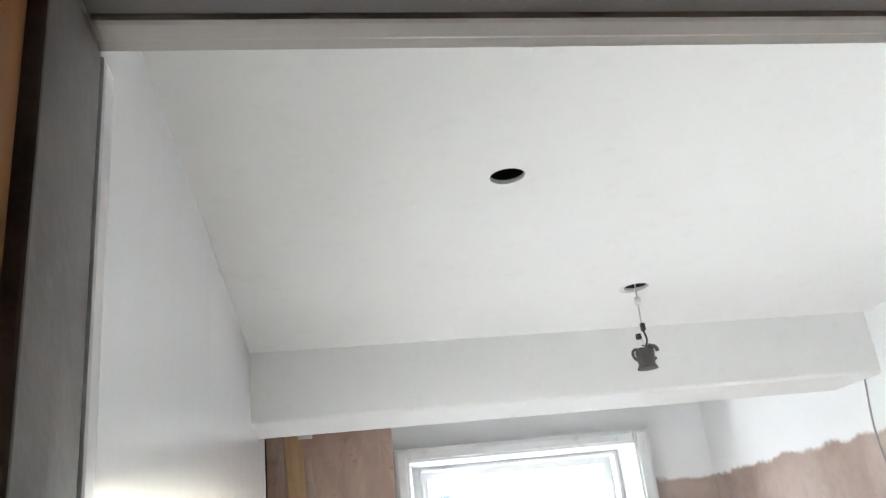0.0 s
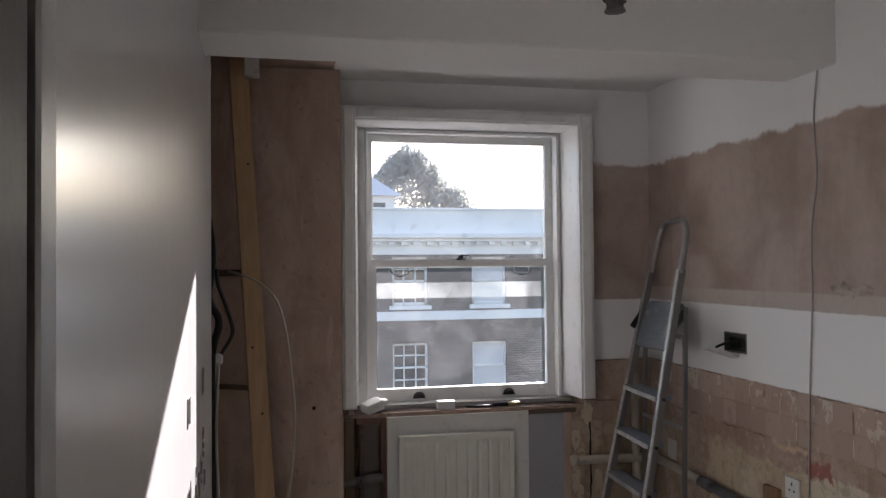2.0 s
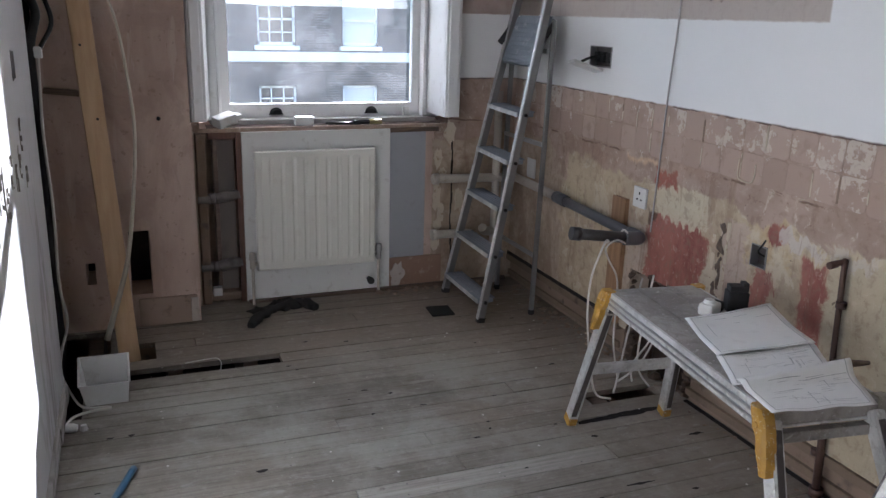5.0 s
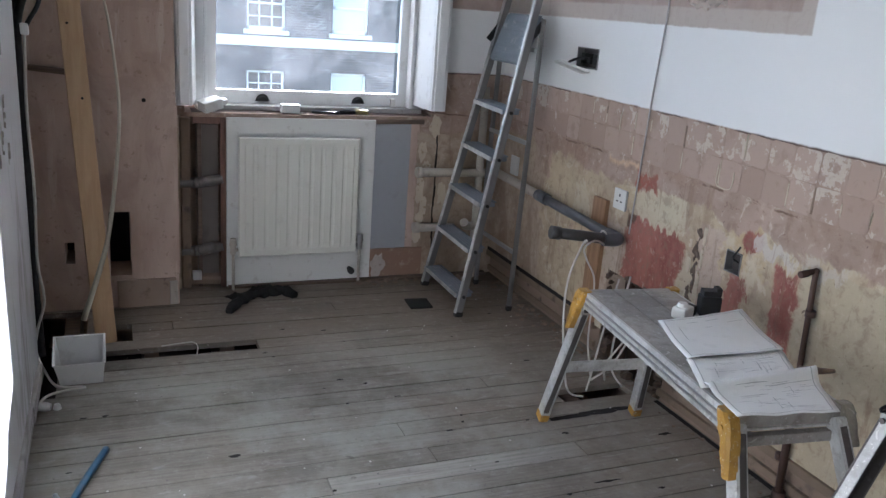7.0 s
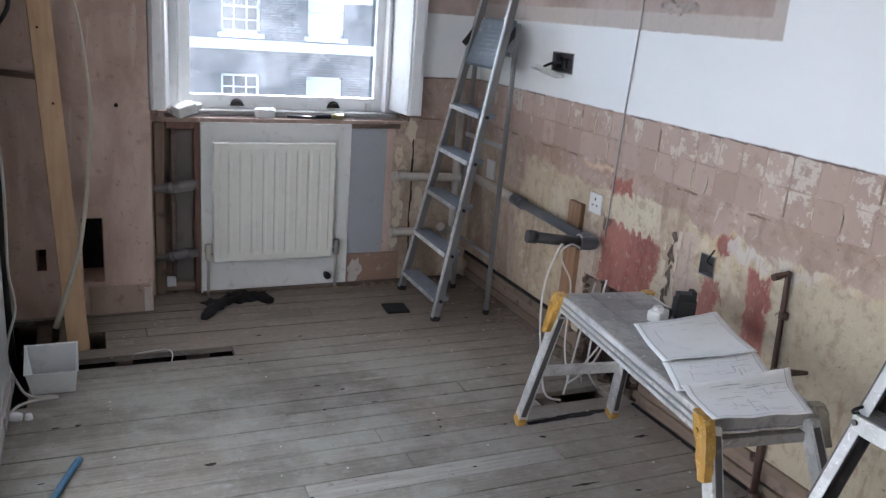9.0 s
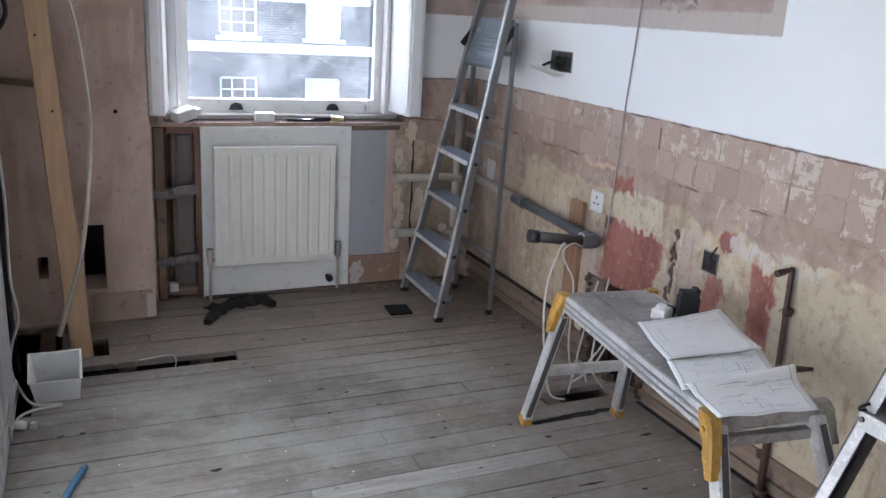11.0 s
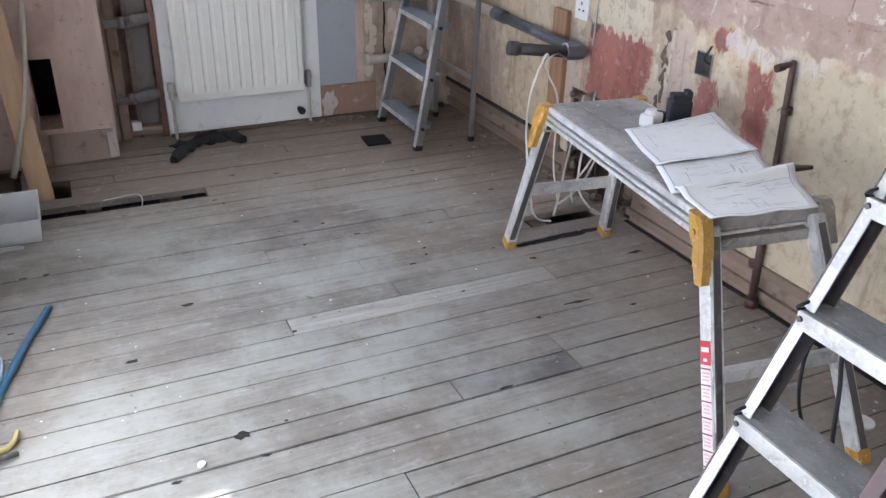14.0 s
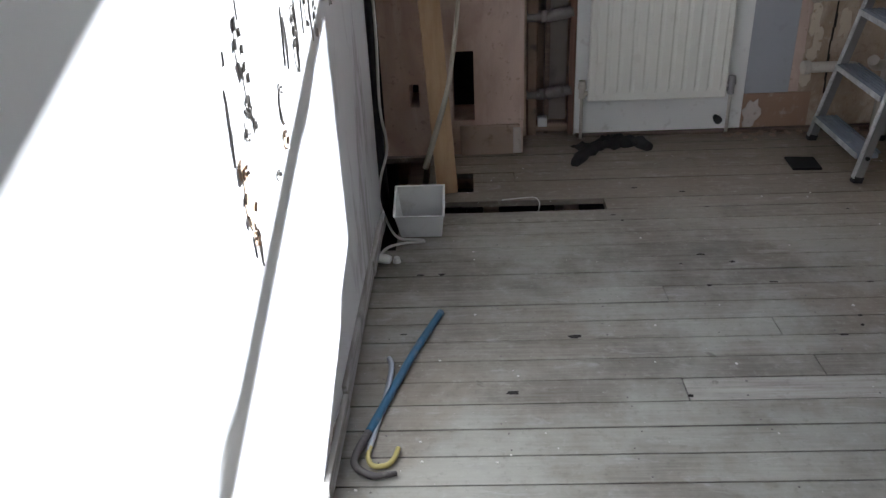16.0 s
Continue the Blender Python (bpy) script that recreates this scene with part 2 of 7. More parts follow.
def tile_bed_material():
    """Pink bedding plaster left by lifted tiles, with pale torn adhesive on many of them."""
    m = Mat("tile_bedding_plaster", 0.85, 0.0, 0.25)
    pos = m.n("ShaderNodeNewGeometry").outputs["Position"]
    sep = m.n("ShaderNodeSeparateXYZ", Vector=pos)
    r = m.random()
    big, fine = m.noise(9, 7, pos, 0.62), m.noise(70, 4, pos)
    base = m.mix(r, (0.385, 0.28, 0.225), (0.475, 0.36, 0.295))
    base = m.mix(m.math("MULTIPLY", m.ramp(big, 0.52, 0.66), 0.5), base, (0.31, 0.215, 0.165))
    # more of the adhesive is left in the upper row and towards the door
    more = m.math("ADD", m.math("MULTIPLY", m.ramp(sep.outputs[2], 0.99, 1.03), 0.085), m.math("MULTIPLY", m.ramp(sep.outputs[1], 3.0, 1.7), 0.075))
    more = m.math("ADD", more, m.math("MULTIPLY", m.math("SUBTRACT", m.math("FRACT", m.math("MULTIPLY", r, 7.31)), 0.5), 0.16))
    glue = m.math("ADD", m.noise(15, 8, pos, 0.70, 0.15), more)
    col = m.mix(m.math("MULTIPLY", m.ramp(glue, 0.650, 0.675), 0.85), base, m.mix(fine, (0.55, 0.47, 0.395), (0.64, 0.58, 0.505)))
    col = m.mix(m.math("MULTIPLY", m.ramp(m.noise(30, 7, pos, 0.66, 0.5), 0.58, 0.68), 0.35), col, (0.27, 0.18, 0.135))
    m.color(col)
    m.bump(m.math("ADD", m.math("MULTIPLY", m.ramp(glue, 0.66, 0.68), 0.6), m.math("ADD", m.math("MULTIPLY", big, 0.6), m.math("MULTIPLY", fine, 0.3))), 0.5, 0.003)
    return m.m


def plaster_pier_material():
    """Bare skim plaster: trowel sweeps, damp brown blotches and pale scrapes."""
    m = Mat("bare_pink_plaster", 0.85, 0.0, 0.25)
    sweep = m.noise(2.2, 8, m.scaled((1.4, 1.0, 0.6)), 0.62, 1.4)
    col = m.mix(m.ramp(sweep, 0.34, 0.66), (0.46, 0.332, 0.264), (0.60, 0.460, 0.380))
    col = m.mix(m.math("MULTIPLY", m.ramp(m.noise(3.4, 8, dist=0.8, rough=0.64), 0.54, 0.64), 0.45), col, (0.39, 0.275, 0.225))
    col = m.mix(m.math("MULTIPLY", m.ramp(m.noise(8, 8, m.scaled((2.0, 1, 0.25)), 0.64, 0.5), 0.58, 0.66), 0.40), col, (0.66, 0.56, 0.49))
    col = m.mix(m.math("MULTIPLY", m.ramp(m.noise(34, 6), 0.62, 0.70), 0.45), col, (0.27, 0.18, 0.13))
    m.color(col)
    m.bump(m.math("ADD", m.math("MULTIPLY", sweep, 1.5), m.math("MULTIPLY", m.noise(60, 5), 0.35)), 0.35, 0.004)
    return m.m


def gloss_wall_material():
    """White eggshell on the long wall: brush drags, grubby streaks by the window, a raw dirty foot."""
    m = Mat("white_gloss_paint", 0.28, 0.0, 0.9)
    m.b.inputs["Coat Weight"].default_value = 0.4
    m.b.inputs["Coat Roughness"].default_value = 0.22
    y, z = m.axis(1), m.axis(2)
    col = m.mix(m.noise(1.6, 5), (0.72, 0.73, 0.735), (0.79, 0.795, 0.79))
    ragged = m.math("ADD", z, m.math("MULTIPLY", m.math("SUBTRACT", m.noise(7, 8, dist=0.6, rough=0.66), 0.5), 0.16))
    foot = m.math("SUBTRACT", 1.0, step_mask(m, ragged, 0.075, 0.006))
    raw = m.mix(m.ramp(m.noise(24, 7, rough=0.66), 0.38, 0.62), (0.13, 0.105, 0.085), (0.42, 0.385, 0.34))
    grub = m.math("MULTIPLY", m.ramp(m.noise(7, 8, m.scaled((1, 1.2, 0.3)), 0.66, 0.6), 0.50, 0.66), m.ramp(y, 2.15, 2.75))
    grub = m.math("MULTIPLY", grub, m.math("SUBTRACT", 1.0, step_mask(m, z, 0.95, 0.25)))
    col = m.mix(m.math("MULTIPLY", grub, 0.6), col, (0.33, 0.31, 0.285))
    col = m.mix(foot, col, raw)
    m.color(col)
    drag = m.noise(26, 5, m.scaled((1, 1, 0.10)), 0.6, 0.3)
    m.set(m.b, "Roughness", m.math("ADD", 0.21, m.math("ADD", m.math("MULTIPLY", drag, 0.05), m.math("MULTIPLY", foot, 0.5))))
    m.bump(m.math("ADD", m.math("MULTIPLY", drag, 0.10), m.math("ADD", m.math("MULTIPLY", m.noise(3.0, 3), 0.6), m.math("MULTIPLY", foot, -2.0))), 0.05, 0.006)
    return m.m


def board_material(name, low, high):
    """Dusty old pine boards: each one its own tone, grain along x."""
    m = Mat(name, 0.72, 0, 0.12)
    r = m.random()
    off = m.n("ShaderNodeVectorMath", Vector=m.co)
    shift = m.n("ShaderNodeCombineXYZ", X=m.math("MULTIPLY", r, 37.0), Y=m.math("MULTIPLY", r, 11.0))
    m.t.links.new(shift.outputs[0], off.inputs[1])
    mp = m.n("ShaderNodeMapping", Vector=off.outputs[0])
    mp.inputs["Scale"].default_value = (1.0, 24.0, 24.0)
    grain = m.noise(3.2, 7, mp.outputs[0], 0.65, 0.35)
    base = m.mix(r, low, high)
    col = m.mix(m.ramp(grain, 0.32, 0.68), m.mix(0.45, base, (0.095, 0.078, 0.06)), base)
    streak = m.n("ShaderNodeMapping", Vector=off.outputs[0])
    streak.inputs["Scale"].default_value = (2.5, 90.0, 90.0)
    col = m.mix(m.math("MULTIPLY", m.ramp(m.noise(2.0, 6, streak.outputs[0], 0.65), 0.58, 0.68), 0.40), col, (0.085, 0.07, 0.055))
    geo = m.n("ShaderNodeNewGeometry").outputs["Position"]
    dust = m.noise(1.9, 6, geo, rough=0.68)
    floor_xyz = m.n("ShaderNodeSeparateXYZ", Vector=geo)
    # less of the grey tone, and browner boards, towards the window end
    off_window = m.math("SUBTRACT", 1.0, m.math("MULTIPLY", m.ramp(m.math("ADD", floor_xyz.outputs[1], m.math("MULTIPLY", dust, 0.8)), 3.3, 4.1), 0.75))
    col = m.mix(m.math("MULTIPLY", m.math("MULTIPLY", m.ramp(dust, 0.36, 0.64), 0.7), off_window), col, (0.385, 0.380, 0.340))
    col = m.mix(m.math("MULTIPLY", m.math("SUBTRACT", 1.0, off_window), 0.55), col, (0.225, 0.165, 0.12))
    wear = m.noise(4.2, 7, geo, dist=0.6)
    col = m.mix(m.math("MULTIPLY", m.ramp(wear, 0.52, 0.68), 0.20), col, (0.125, 0.115, 0.105))
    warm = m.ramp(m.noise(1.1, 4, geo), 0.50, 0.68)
    # browner and darker towards the right wall
    warm = m.math("ADD", warm, m.math("MULTIPLY", m.ramp(floor_xyz.outputs[0], 0.0, 0.9), 0.8), True)
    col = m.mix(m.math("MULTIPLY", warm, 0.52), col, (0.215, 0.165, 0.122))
    stain = m.ramp(m.noise(13, 5, geo, dist=0.3), 0.68, 0.75)
    col = m.mix(m.math("MULTIPLY", stain, 0.5), col, (0.09, 0.075, 0.062))
    scuff = m.n("ShaderNodeMapping", Vector=geo)
    scuff.inputs["Scale"].default_value = (1.0, 3.5, 1.0)
    scuff.inputs["Rotation"].default_value = (0, 0, 0.35)
    col = m.mix(m.math("MULTIPLY", m.ramp(m.noise(7, 6, scuff.outputs[0], 0.7, 0.8), 0.56, 0.70), 0.32), col, (0.45, 0.44, 0.42))
    edge = m.ramp(m.math("ABSOLUTE", m.axis(1)), 0.0440, 0.0466)
    col = m.mix(m.math("MULTIPLY", edge, m.ramp(m.noise(6, 4, geo), 0.28, 0.60)), col, (0.06, 0.06, 0.05))
    mott = m.noise(34, 5, geo, 0.7)
    col = m.mix(m.math("MULTIPLY", m.ramp(mott, 0.54, 0.70), 0.26), col, (0.10, 0.088, 0.076))
    col = m.mix(m.math("MULTIPLY", m.ramp(mott, 0.45, 0.30), 0.30), col, (0.42, 0.405, 0.38))
    speck = m.ramp(m.noise(110, 2, geo), 0.735, 0.77)
    col = m.mix(m.math("MULTIPLY", speck, 0.6), col, (0.6, 0.58, 0.55))
    m.color(col)
    m.set(m.b, "Roughness", m.math("ADD", 0.56, m.math("MULTIPLY", dust, 0.35)))
    m.bump(m.math("ADD", grain, m.math("MULTIPLY", stain, -0.4)), 0.4, 0.003)
    return m.m


def wood_material(name, lite, dark, axis_scale=(18, 18, 1.0), rough=0.6):
    m = Mat(name, rough)
    g = m.noise(2.5, 6, m.scaled(axis_scale), 0.6, 0.6)
    col = m.mix(m.ramp(g, 0.3, 0.7), dark, lite)
    col = m.mix(m.math("MULTIPLY", m.ramp(m.noise(6, 5), 0.6, 0.72), 0.4), col, tuple(v * 0.35 for v in dark))
    m.color(col)
    m.bump(g, 0.25, 0.002)
    return m.m


def brick_material(name, brick, mortar, wide=0.225, high=0.075):
    m = Mat(name, 0.85)
    b = m.n("ShaderNodeTexBrick")
    v = m.n("ShaderNodeCombineXYZ", X=m.math("ADD", m.axis(0), m.axis(1)), Y=m.axis(2))
    m.t.links.new(v.outputs[0], b.inputs["Vector"])
    b.inputs["Scale"].default_value, b.inputs["Mortar Size"].default_value = 1.0, 0.012
    b.inputs["Brick Width"].default_value, b.inputs["Row Height"].default_value = wide, high
    b.inputs["Color1"].default_value = (*brick, 1)
    b.inputs["Color2"].default_value = (*(c * 0.6 for c in brick), 1)
    b.inputs["Mortar"].default_value = (*mortar, 1)
    col = m.mix(m.math("MULTIPLY", m.ramp(m.noise(0.8, 6), 0.4, 0.7), 0.6), b.outputs["Color"], tuple(c * 0.5 for c in brick))
    bloom = m.ramp(m.noise(3.4, 7, m.scaled((0.6, 0.6, 1.6)), 0.7, 0.6), 0.52, 0.68)
    col = m.mix(m.math("MULTIPLY", bloom, 0.6), col, tuple(c * 1.9 for c in mortar))
    m.color(col)
    m.bump(b.outputs["Fac"], -0.12, 0.006)
    return m.m


def glass_material(name, dust):
    m = Mat(name)
    t = m.t
    clear = t.nodes.new("ShaderNodeBsdfTransparent")
    clear.inputs[0].default_value = (0.93, 0.96, 0.95, 1)
    gloss = t.nodes.new("ShaderNodeBsdfGlossy")
    gloss.inputs["Roughness"].default_value = 0.03
    film = t.nodes.new("ShaderNodeBsdfTranslucent")
    film.inputs[0].default_value = (0.8, 0.82, 0.85, 1)
    fres = t.nodes.new("ShaderNodeFresnel")
    fres.inputs[0].default_value = 1.45
    a, b = t.nodes.new("ShaderNodeMixShader"), t.nodes.new("ShaderNodeMixShader")
    t.links.new(fres.outputs[0], a.inputs[0])
    t.links.new(clear.outputs[0], a.inputs[1]), t.links.new(gloss.outputs[0], a.inputs[2])
    patch = m.math("MULTIPLY", m.math("ADD", 0.35, m.ramp(m.noise(5, 6, dist=0.5), 0.3, 0.8)), dust)
    t.links.new(patch, b.inputs[0])
    t.links.new(a.outputs[0], b.inputs[1]), t.links.new(film.outputs[0], b.inputs[2])
    t.links.new(b.outputs[0], t.nodes["Material Output"].inputs[0])
    return m.m


def worn_metal(name, c, metal, rough, paint, dirt, amount=0.7):
    """Building-site metal: scuffs, dark grime and dried paint splashes of several sizes."""
    m = Mat(name, rough, metal)
    big, mid, small = m.noise(5, 6, dist=0.5), m.noise(34, 8, dist=0.5, rough=0.68), m.noise(140, 4)
    col = m.mix(m.ramp(big, 0.35, 0.65), tuple(v * 0.72 for v in c), tuple(min(1, v * 1.15) for v in c))
    grime = m.math("MULTIPLY", m.ramp(mid, 0.46, 0.70), amount)
    col = m.mix(grime, col, dirt)
    splash = m.ramp(m.noise(150, 5, dist=0.6), 0.62, 0.67)
    drip = m.ramp(m.noise(38, 7, dist=0.7), 0.64, 0.68)
    spots = m.math("MAXIMUM", splash, drip)
    col = m.mix(m.math("MULTIPLY", spots, 0.6), col, paint)
    m.color(col)
    m.set(m.b, "Metallic", m.math("MULTIPLY", m.math("SUBTRACT", 1.0, m.math("MAXIMUM", spots, grime)), metal))
    m.set(m.b, "Roughness", m.math("ADD", rough - 0.1, m.math("MULTIPLY", small, 0.3)))
    m.bump(m.math("ADD", m.math("MULTIPLY", spots, 0.6), m.math("MULTIPLY", small, 0.3)), 0.35, 0.002)
    return m.m


M_GLOSS = gloss_wall_material()
M_RIGHT = stripped_wall_material("stripped_wall_paint", 1)
M_WINWALL = stripped_wall_material("stripped_wall_paint_end", 0)
# made-up colour for the unseen hall, dark to keep the doorway dim
M_HALL = plain("unseen_hall_dark", (0.12, 0.09, 0.07), 0.8, var=0.2, dirt_amount=0.3)
M_CEIL = plain("ceiling_emulsion", (0.76, 0.755, 0.735), 0.8, var=0.03, bump=0.1, dirt_amount=0.04)
M_TRIM = plain("white_trim_paint", (0.79, 0.795, 0.79), 0.35, var=0.04, bump=0.06, dirt=(0.35, 0.32, 0.28), dirt_amount=0.22)
M_LINING = plain("old_door_lining_paint", (0.50, 0.47, 0.43), 0.45, var=0.08, bump=0.15, dirt_amount=0.2)
M_PIER = plaster_pier_material()
M_TILEBED = tile_bed_material()
M_RAW = plain("raw_masonry", (0.25, 0.182, 0.135), 0.9, var=0.35, scale=14, bump=0.8, dirt=(0.07, 0.055, 0.05), dirt_amount=0.7)
# near black: the darkness of voids, holes and gaps is in the colour
M_DARK = plain("void_shade_and_mark_black", (0.014, 0.011, 0.010), 0.95, var=0.4, bump=0.4)
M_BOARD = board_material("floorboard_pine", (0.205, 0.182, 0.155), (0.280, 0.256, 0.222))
M_BOARD_PALE = board_material("floorboard_pale", (0.42, 0.39, 0.35), (0.44, 0.41, 0.37))
M_BOARD_DARK = board_material("floorboard_dark", (0.125, 0.123, 0.118), (0.14, 0.137, 0.132))
M_JOIST = wood_material("old_joist", (0.16, 0.11, 0.075), (0.08, 0.055, 0.04), (2, 20, 20))
M_PINE = wood_material("pine_batten", (0.54, 0.365, 0.21), (0.47, 0.30, 0.165))
M_GROUND = plain("dirty_timber_ground", (0.205, 0.148, 0.103), 0.85, var=0.35, scale=14, bump=0.5, dirt=(0.09, 0.062, 0.045), dirt_amount=0.75)
M_BROWNWOOD = wood_material("stained_timber", (0.17, 0.115, 0.08), (0.085, 0.058, 0.043))
M_HALLWOOD = wood_material("orange_pine_door", (0.42, 0.19, 0.06), (0.28, 0.11, 0.035))
M_RAD = plain("cream_radiator_enamel", (0.80, 0.785, 0.715), 0.32, var=0.03, bump=0.03, dirt=(0.45, 0.4, 0.3), dirt_amount=0.15)
M_BACKBOARD = plain("white_backing_board", (0.76, 0.76, 0.73), 0.5, var=0.05, dirt=(0.35, 0.3, 0.25), dirt_amount=0.35)
M_GREY = plain("grey_painted_panel", (0.36, 0.37, 0.39), 0.7, var=0.06, dirt_amount=0.12)
M_HARDB = plain("brown_hardboard", (0.29, 0.18, 0.125), 0.75, var=0.12, dirt=(0.6, 0.55, 0.45), dirt_amount=0.4)
M_ALU = plain("worn_aluminium", (0.43, 0.43, 0.43), 0.33, 0.95, var=0.08, bump=0.08, dirt=(0.30, 0.28, 0.26), dirt_amount=0.35)
# aluminium darkened to hold the shade of the ladder's side faces
M_ALUDULL = plain("shaded_grey_aluminium", (0.22, 0.215, 0.21), 0.42, 0.5, var=0.15, scale=30, bump=0.08, dirt=(0.2, 0.18, 0.16), dirt_amount=0.4)
M_ALUPAINT = worn_metal("paint_spattered_aluminium", (0.60, 0.60, 0.585), 0.45, 0.40, (0.74, 0.73, 0.70), (0.24, 0.215, 0.185), 0.55)
# dark metal; also carries the shade inside channels and boxes as colour
M_ALUDARK = plain("dark_metal_and_channel_shade", (0.085, 0.075, 0.072), 0.55, 0.3, var=0.25, scale=30, dirt=(0.3, 0.28, 0.26), dirt_amount=0.3)
M_MAROON = plain("dark_maroon_stile", (0.060, 0.032, 0.031), 0.45, 0.2, var=0.15)
M_TREAD = worn_metal("grey_ribbed_tread", (0.27, 0.265, 0.255), 0.0, 0.8, (0.46, 0.45, 0.43), (0.17, 0.155, 0.14), 0.5)
M_YELLOW = worn_metal("yellow_plastic", (0.46, 0.25, 0.035), 0.0, 0.45, (0.70, 0.62, 0.48), (0.28, 0.14, 0.03), 0.75)
M_REDTAG = plain("red_label", (0.42, 0.045, 0.055), 0.45, var=0.05)
M_PINKTAG = plain("faded_label", (0.66, 0.57, 0.55), 0.5, var=0.06)
M_PAPER = plain("drawing_paper", (0.84, 0.835, 0.82), 0.8, var=0.04, bump=0.05, dirt=(0.4, 0.39, 0.37), dirt_amount=0.15)
M_PALEINK = plain("grey_print", (0.42, 0.42, 0.42), 0.8, var=0.15, bump=0)
M_BLACK = plain("black_plastic", (0.018, 0.018, 0.019), 0.55, var=0.2, spec=0.3)
M_PVC = plain("white_pvc", (0.66, 0.66, 0.63), 0.4, var=0.05, dirt=(0.3, 0.27, 0.23), dirt_amount=0.25)
M_TUB = plain("pale_grey_plastic", (0.62, 0.62, 0.60), 0.42, var=0.05, dirt=(0.35, 0.32, 0.28), dirt_amount=0.35)
M_CABLE = plain("white_cable", (0.56, 0.535, 0.49), 0.5, var=0.08)
M_GREYPIPE = plain("grey_waste_pipe", (0.10, 0.105, 0.115), 0.4, var=0.15, dirt=(0.3, 0.28, 0.26), dirt_amount=0.3)
M_DARKPIPE = plain("dark_waste_pipe", (0.035, 0.033, 0.032), 0.4, var=0.2, dirt=(0.2, 0.18, 0.16), dirt_amount=0.3)
M_PALEPIPE = plain("painted_pipe", (0.50, 0.455, 0.39), 0.6, var=0.12, dirt=(0.25, 0.18, 0.13), dirt_amount=0.5)
M_OLDPIPE = plain("grimy_lead_pipe", (0.17, 0.15, 0.14), 0.55, var=0.2, dirt=(0.35, 0.3, 0.26), dirt_amount=0.4)
M_COPPER = plain("tarnished_copper", (0.085, 0.048, 0.038), 0.5, 0.4, var=0.25)
M_STEELBOX = plain("galvanised_box", (0.30, 0.295, 0.29), 0.5, 0.6, var=0.25)
# lining paint darkened: the jamb's shade is put into the colour
M_JAMB = plain("shaded_jamb_paint", (0.15, 0.135, 0.125), 0.5, var=0.15, bump=0.2, dirt=(0.3, 0.28, 0.25), dirt_amount=0.3)
M_BLUEGREY = plain("blue_grey_plastic", (0.16, 0.185, 0.215), 0.5, var=0.12, dirt=(0.55, 0.54, 0.52), dirt_amount=0.35)
M_BLACKCLOTH = plain("dusty_black_cloth", (0.016, 0.015, 0.014), 0.95, var=0.4, scale=40, bump=0.5, dirt=(0.06, 0.05, 0.042), dirt_amount=0.5)
# pale jamb strips greyed to carry the doorway's shade
M_STRIP = plain("shaded_jamb_strip", (0.21, 0.195, 0.18), 0.7, var=0.2, scale=30, bump=0.3, dirt_amount=0.3)
M_INFILL = plain("grey_brown_infill_board", (0.20, 0.17, 0.15), 0.85, var=0.25, scale=8, bump=0.3, dirt=(0.10, 0.08, 0.07), dirt_amount=0.5)
M_REDWOOD = wood_material("red_brown_stud", (0.21, 0.105, 0.07), (0.12, 0.06, 0.042))
M_AGED = plain("aged_cream_cable", (0.44, 0.395, 0.31), 0.5, var=0.1)
M_DECK = worn_metal("paint_caked_deck", (0.36, 0.335, 0.305), 0.15, 0.6, (0.62, 0.60, 0.55), (0.19, 0.165, 0.14), 0.6)
M_STEP = plain("blue_grey_tread", (0.20, 0.225, 0.255), 0.5, 0.2, var=0.12, dirt=(0.55, 0.54, 0.52), dirt_amount=0.35)
M_GREYCABLE = plain("grey_cable", (0.40, 0.375, 0.355), 0.5, var=0.1)
M_SCAR = plain("cream_plaster_scar", (0.58, 0.50, 0.38), 0.9, var=0.2, scale=40, bump=0.4, dirt=(0.28, 0.18, 0.10), dirt_amount=0.7)
M_BATTEN = wood_material("brown_pine_batten", (0.34, 0.20, 0.11), (0.23, 0.125, 0.065))
M_BLUE = plain("blue_painted_steel", (0.030, 0.115, 0.205), 0.4, 0.1, var=0.15, dirt=(0.15, 0.15, 0.15), dirt_amount=0.5)
M_STEEL = plain("scuffed_steel", (0.42, 0.45, 0.48), 0.38, 0.8, var=0.15)
M_BAREYEL = plain("yellow_steel", (0.42, 0.35, 0.12), 0.45, 0.1, var=0.15, dirt=(0.5, 0.5, 0.5), dirt_amount=0.5)
M_RAG = plain("dusty_brown_cloth", (0.20, 0.155, 0.115), 0.95, var=0.3, scale=40, bump=0.6, dirt=(0.42, 0.38, 0.33), dirt_amount=0.6)
M_RUBBLE = plain("plaster_crumbs", (0.62, 0.59, 0.55), 0.9, var=0.2)
M_SILL = plain("worn_sill_paint", (0.42, 0.41, 0.39), 0.6, var=0.15, scale=30, bump=0.2, dirt=(0.14, 0.11, 0.09), dirt_amount=0.6)
M_SOOT = plain("matt_black_rubber", (0.012, 0.012, 0.012), 0.9, var=0.3, spec=0.15, dirt_amount=0.05)
# torn plaster greyed for the shade inside the gouges
M_SCUFF = plain("shaded_gouge_plaster", (0.24, 0.225, 0.205), 0.9, var=0.25, scale=60, bump=0.4, dirt=(0.10, 0.085, 0.07), dirt_amount=0.5)
M_TAN = plain("tan_bare_plaster", (0.50, 0.36, 0.23), 0.9, var=0.25, scale=60, bump=0.5, dirt=(0.22, 0.11, 0.05), dirt_amount=0.7)
M_GRIMY = worn_metal("grimy_beige_plastic", (0.30, 0.27, 0.215), 0.0, 0.6, (0.5, 0.47, 0.4), (0.16, 0.135, 0.105), 0.6)
M_LABELRULE = plain("dark_red_rule", (0.16, 0.045, 0.05), 0.6, var=0.1, bump=0)
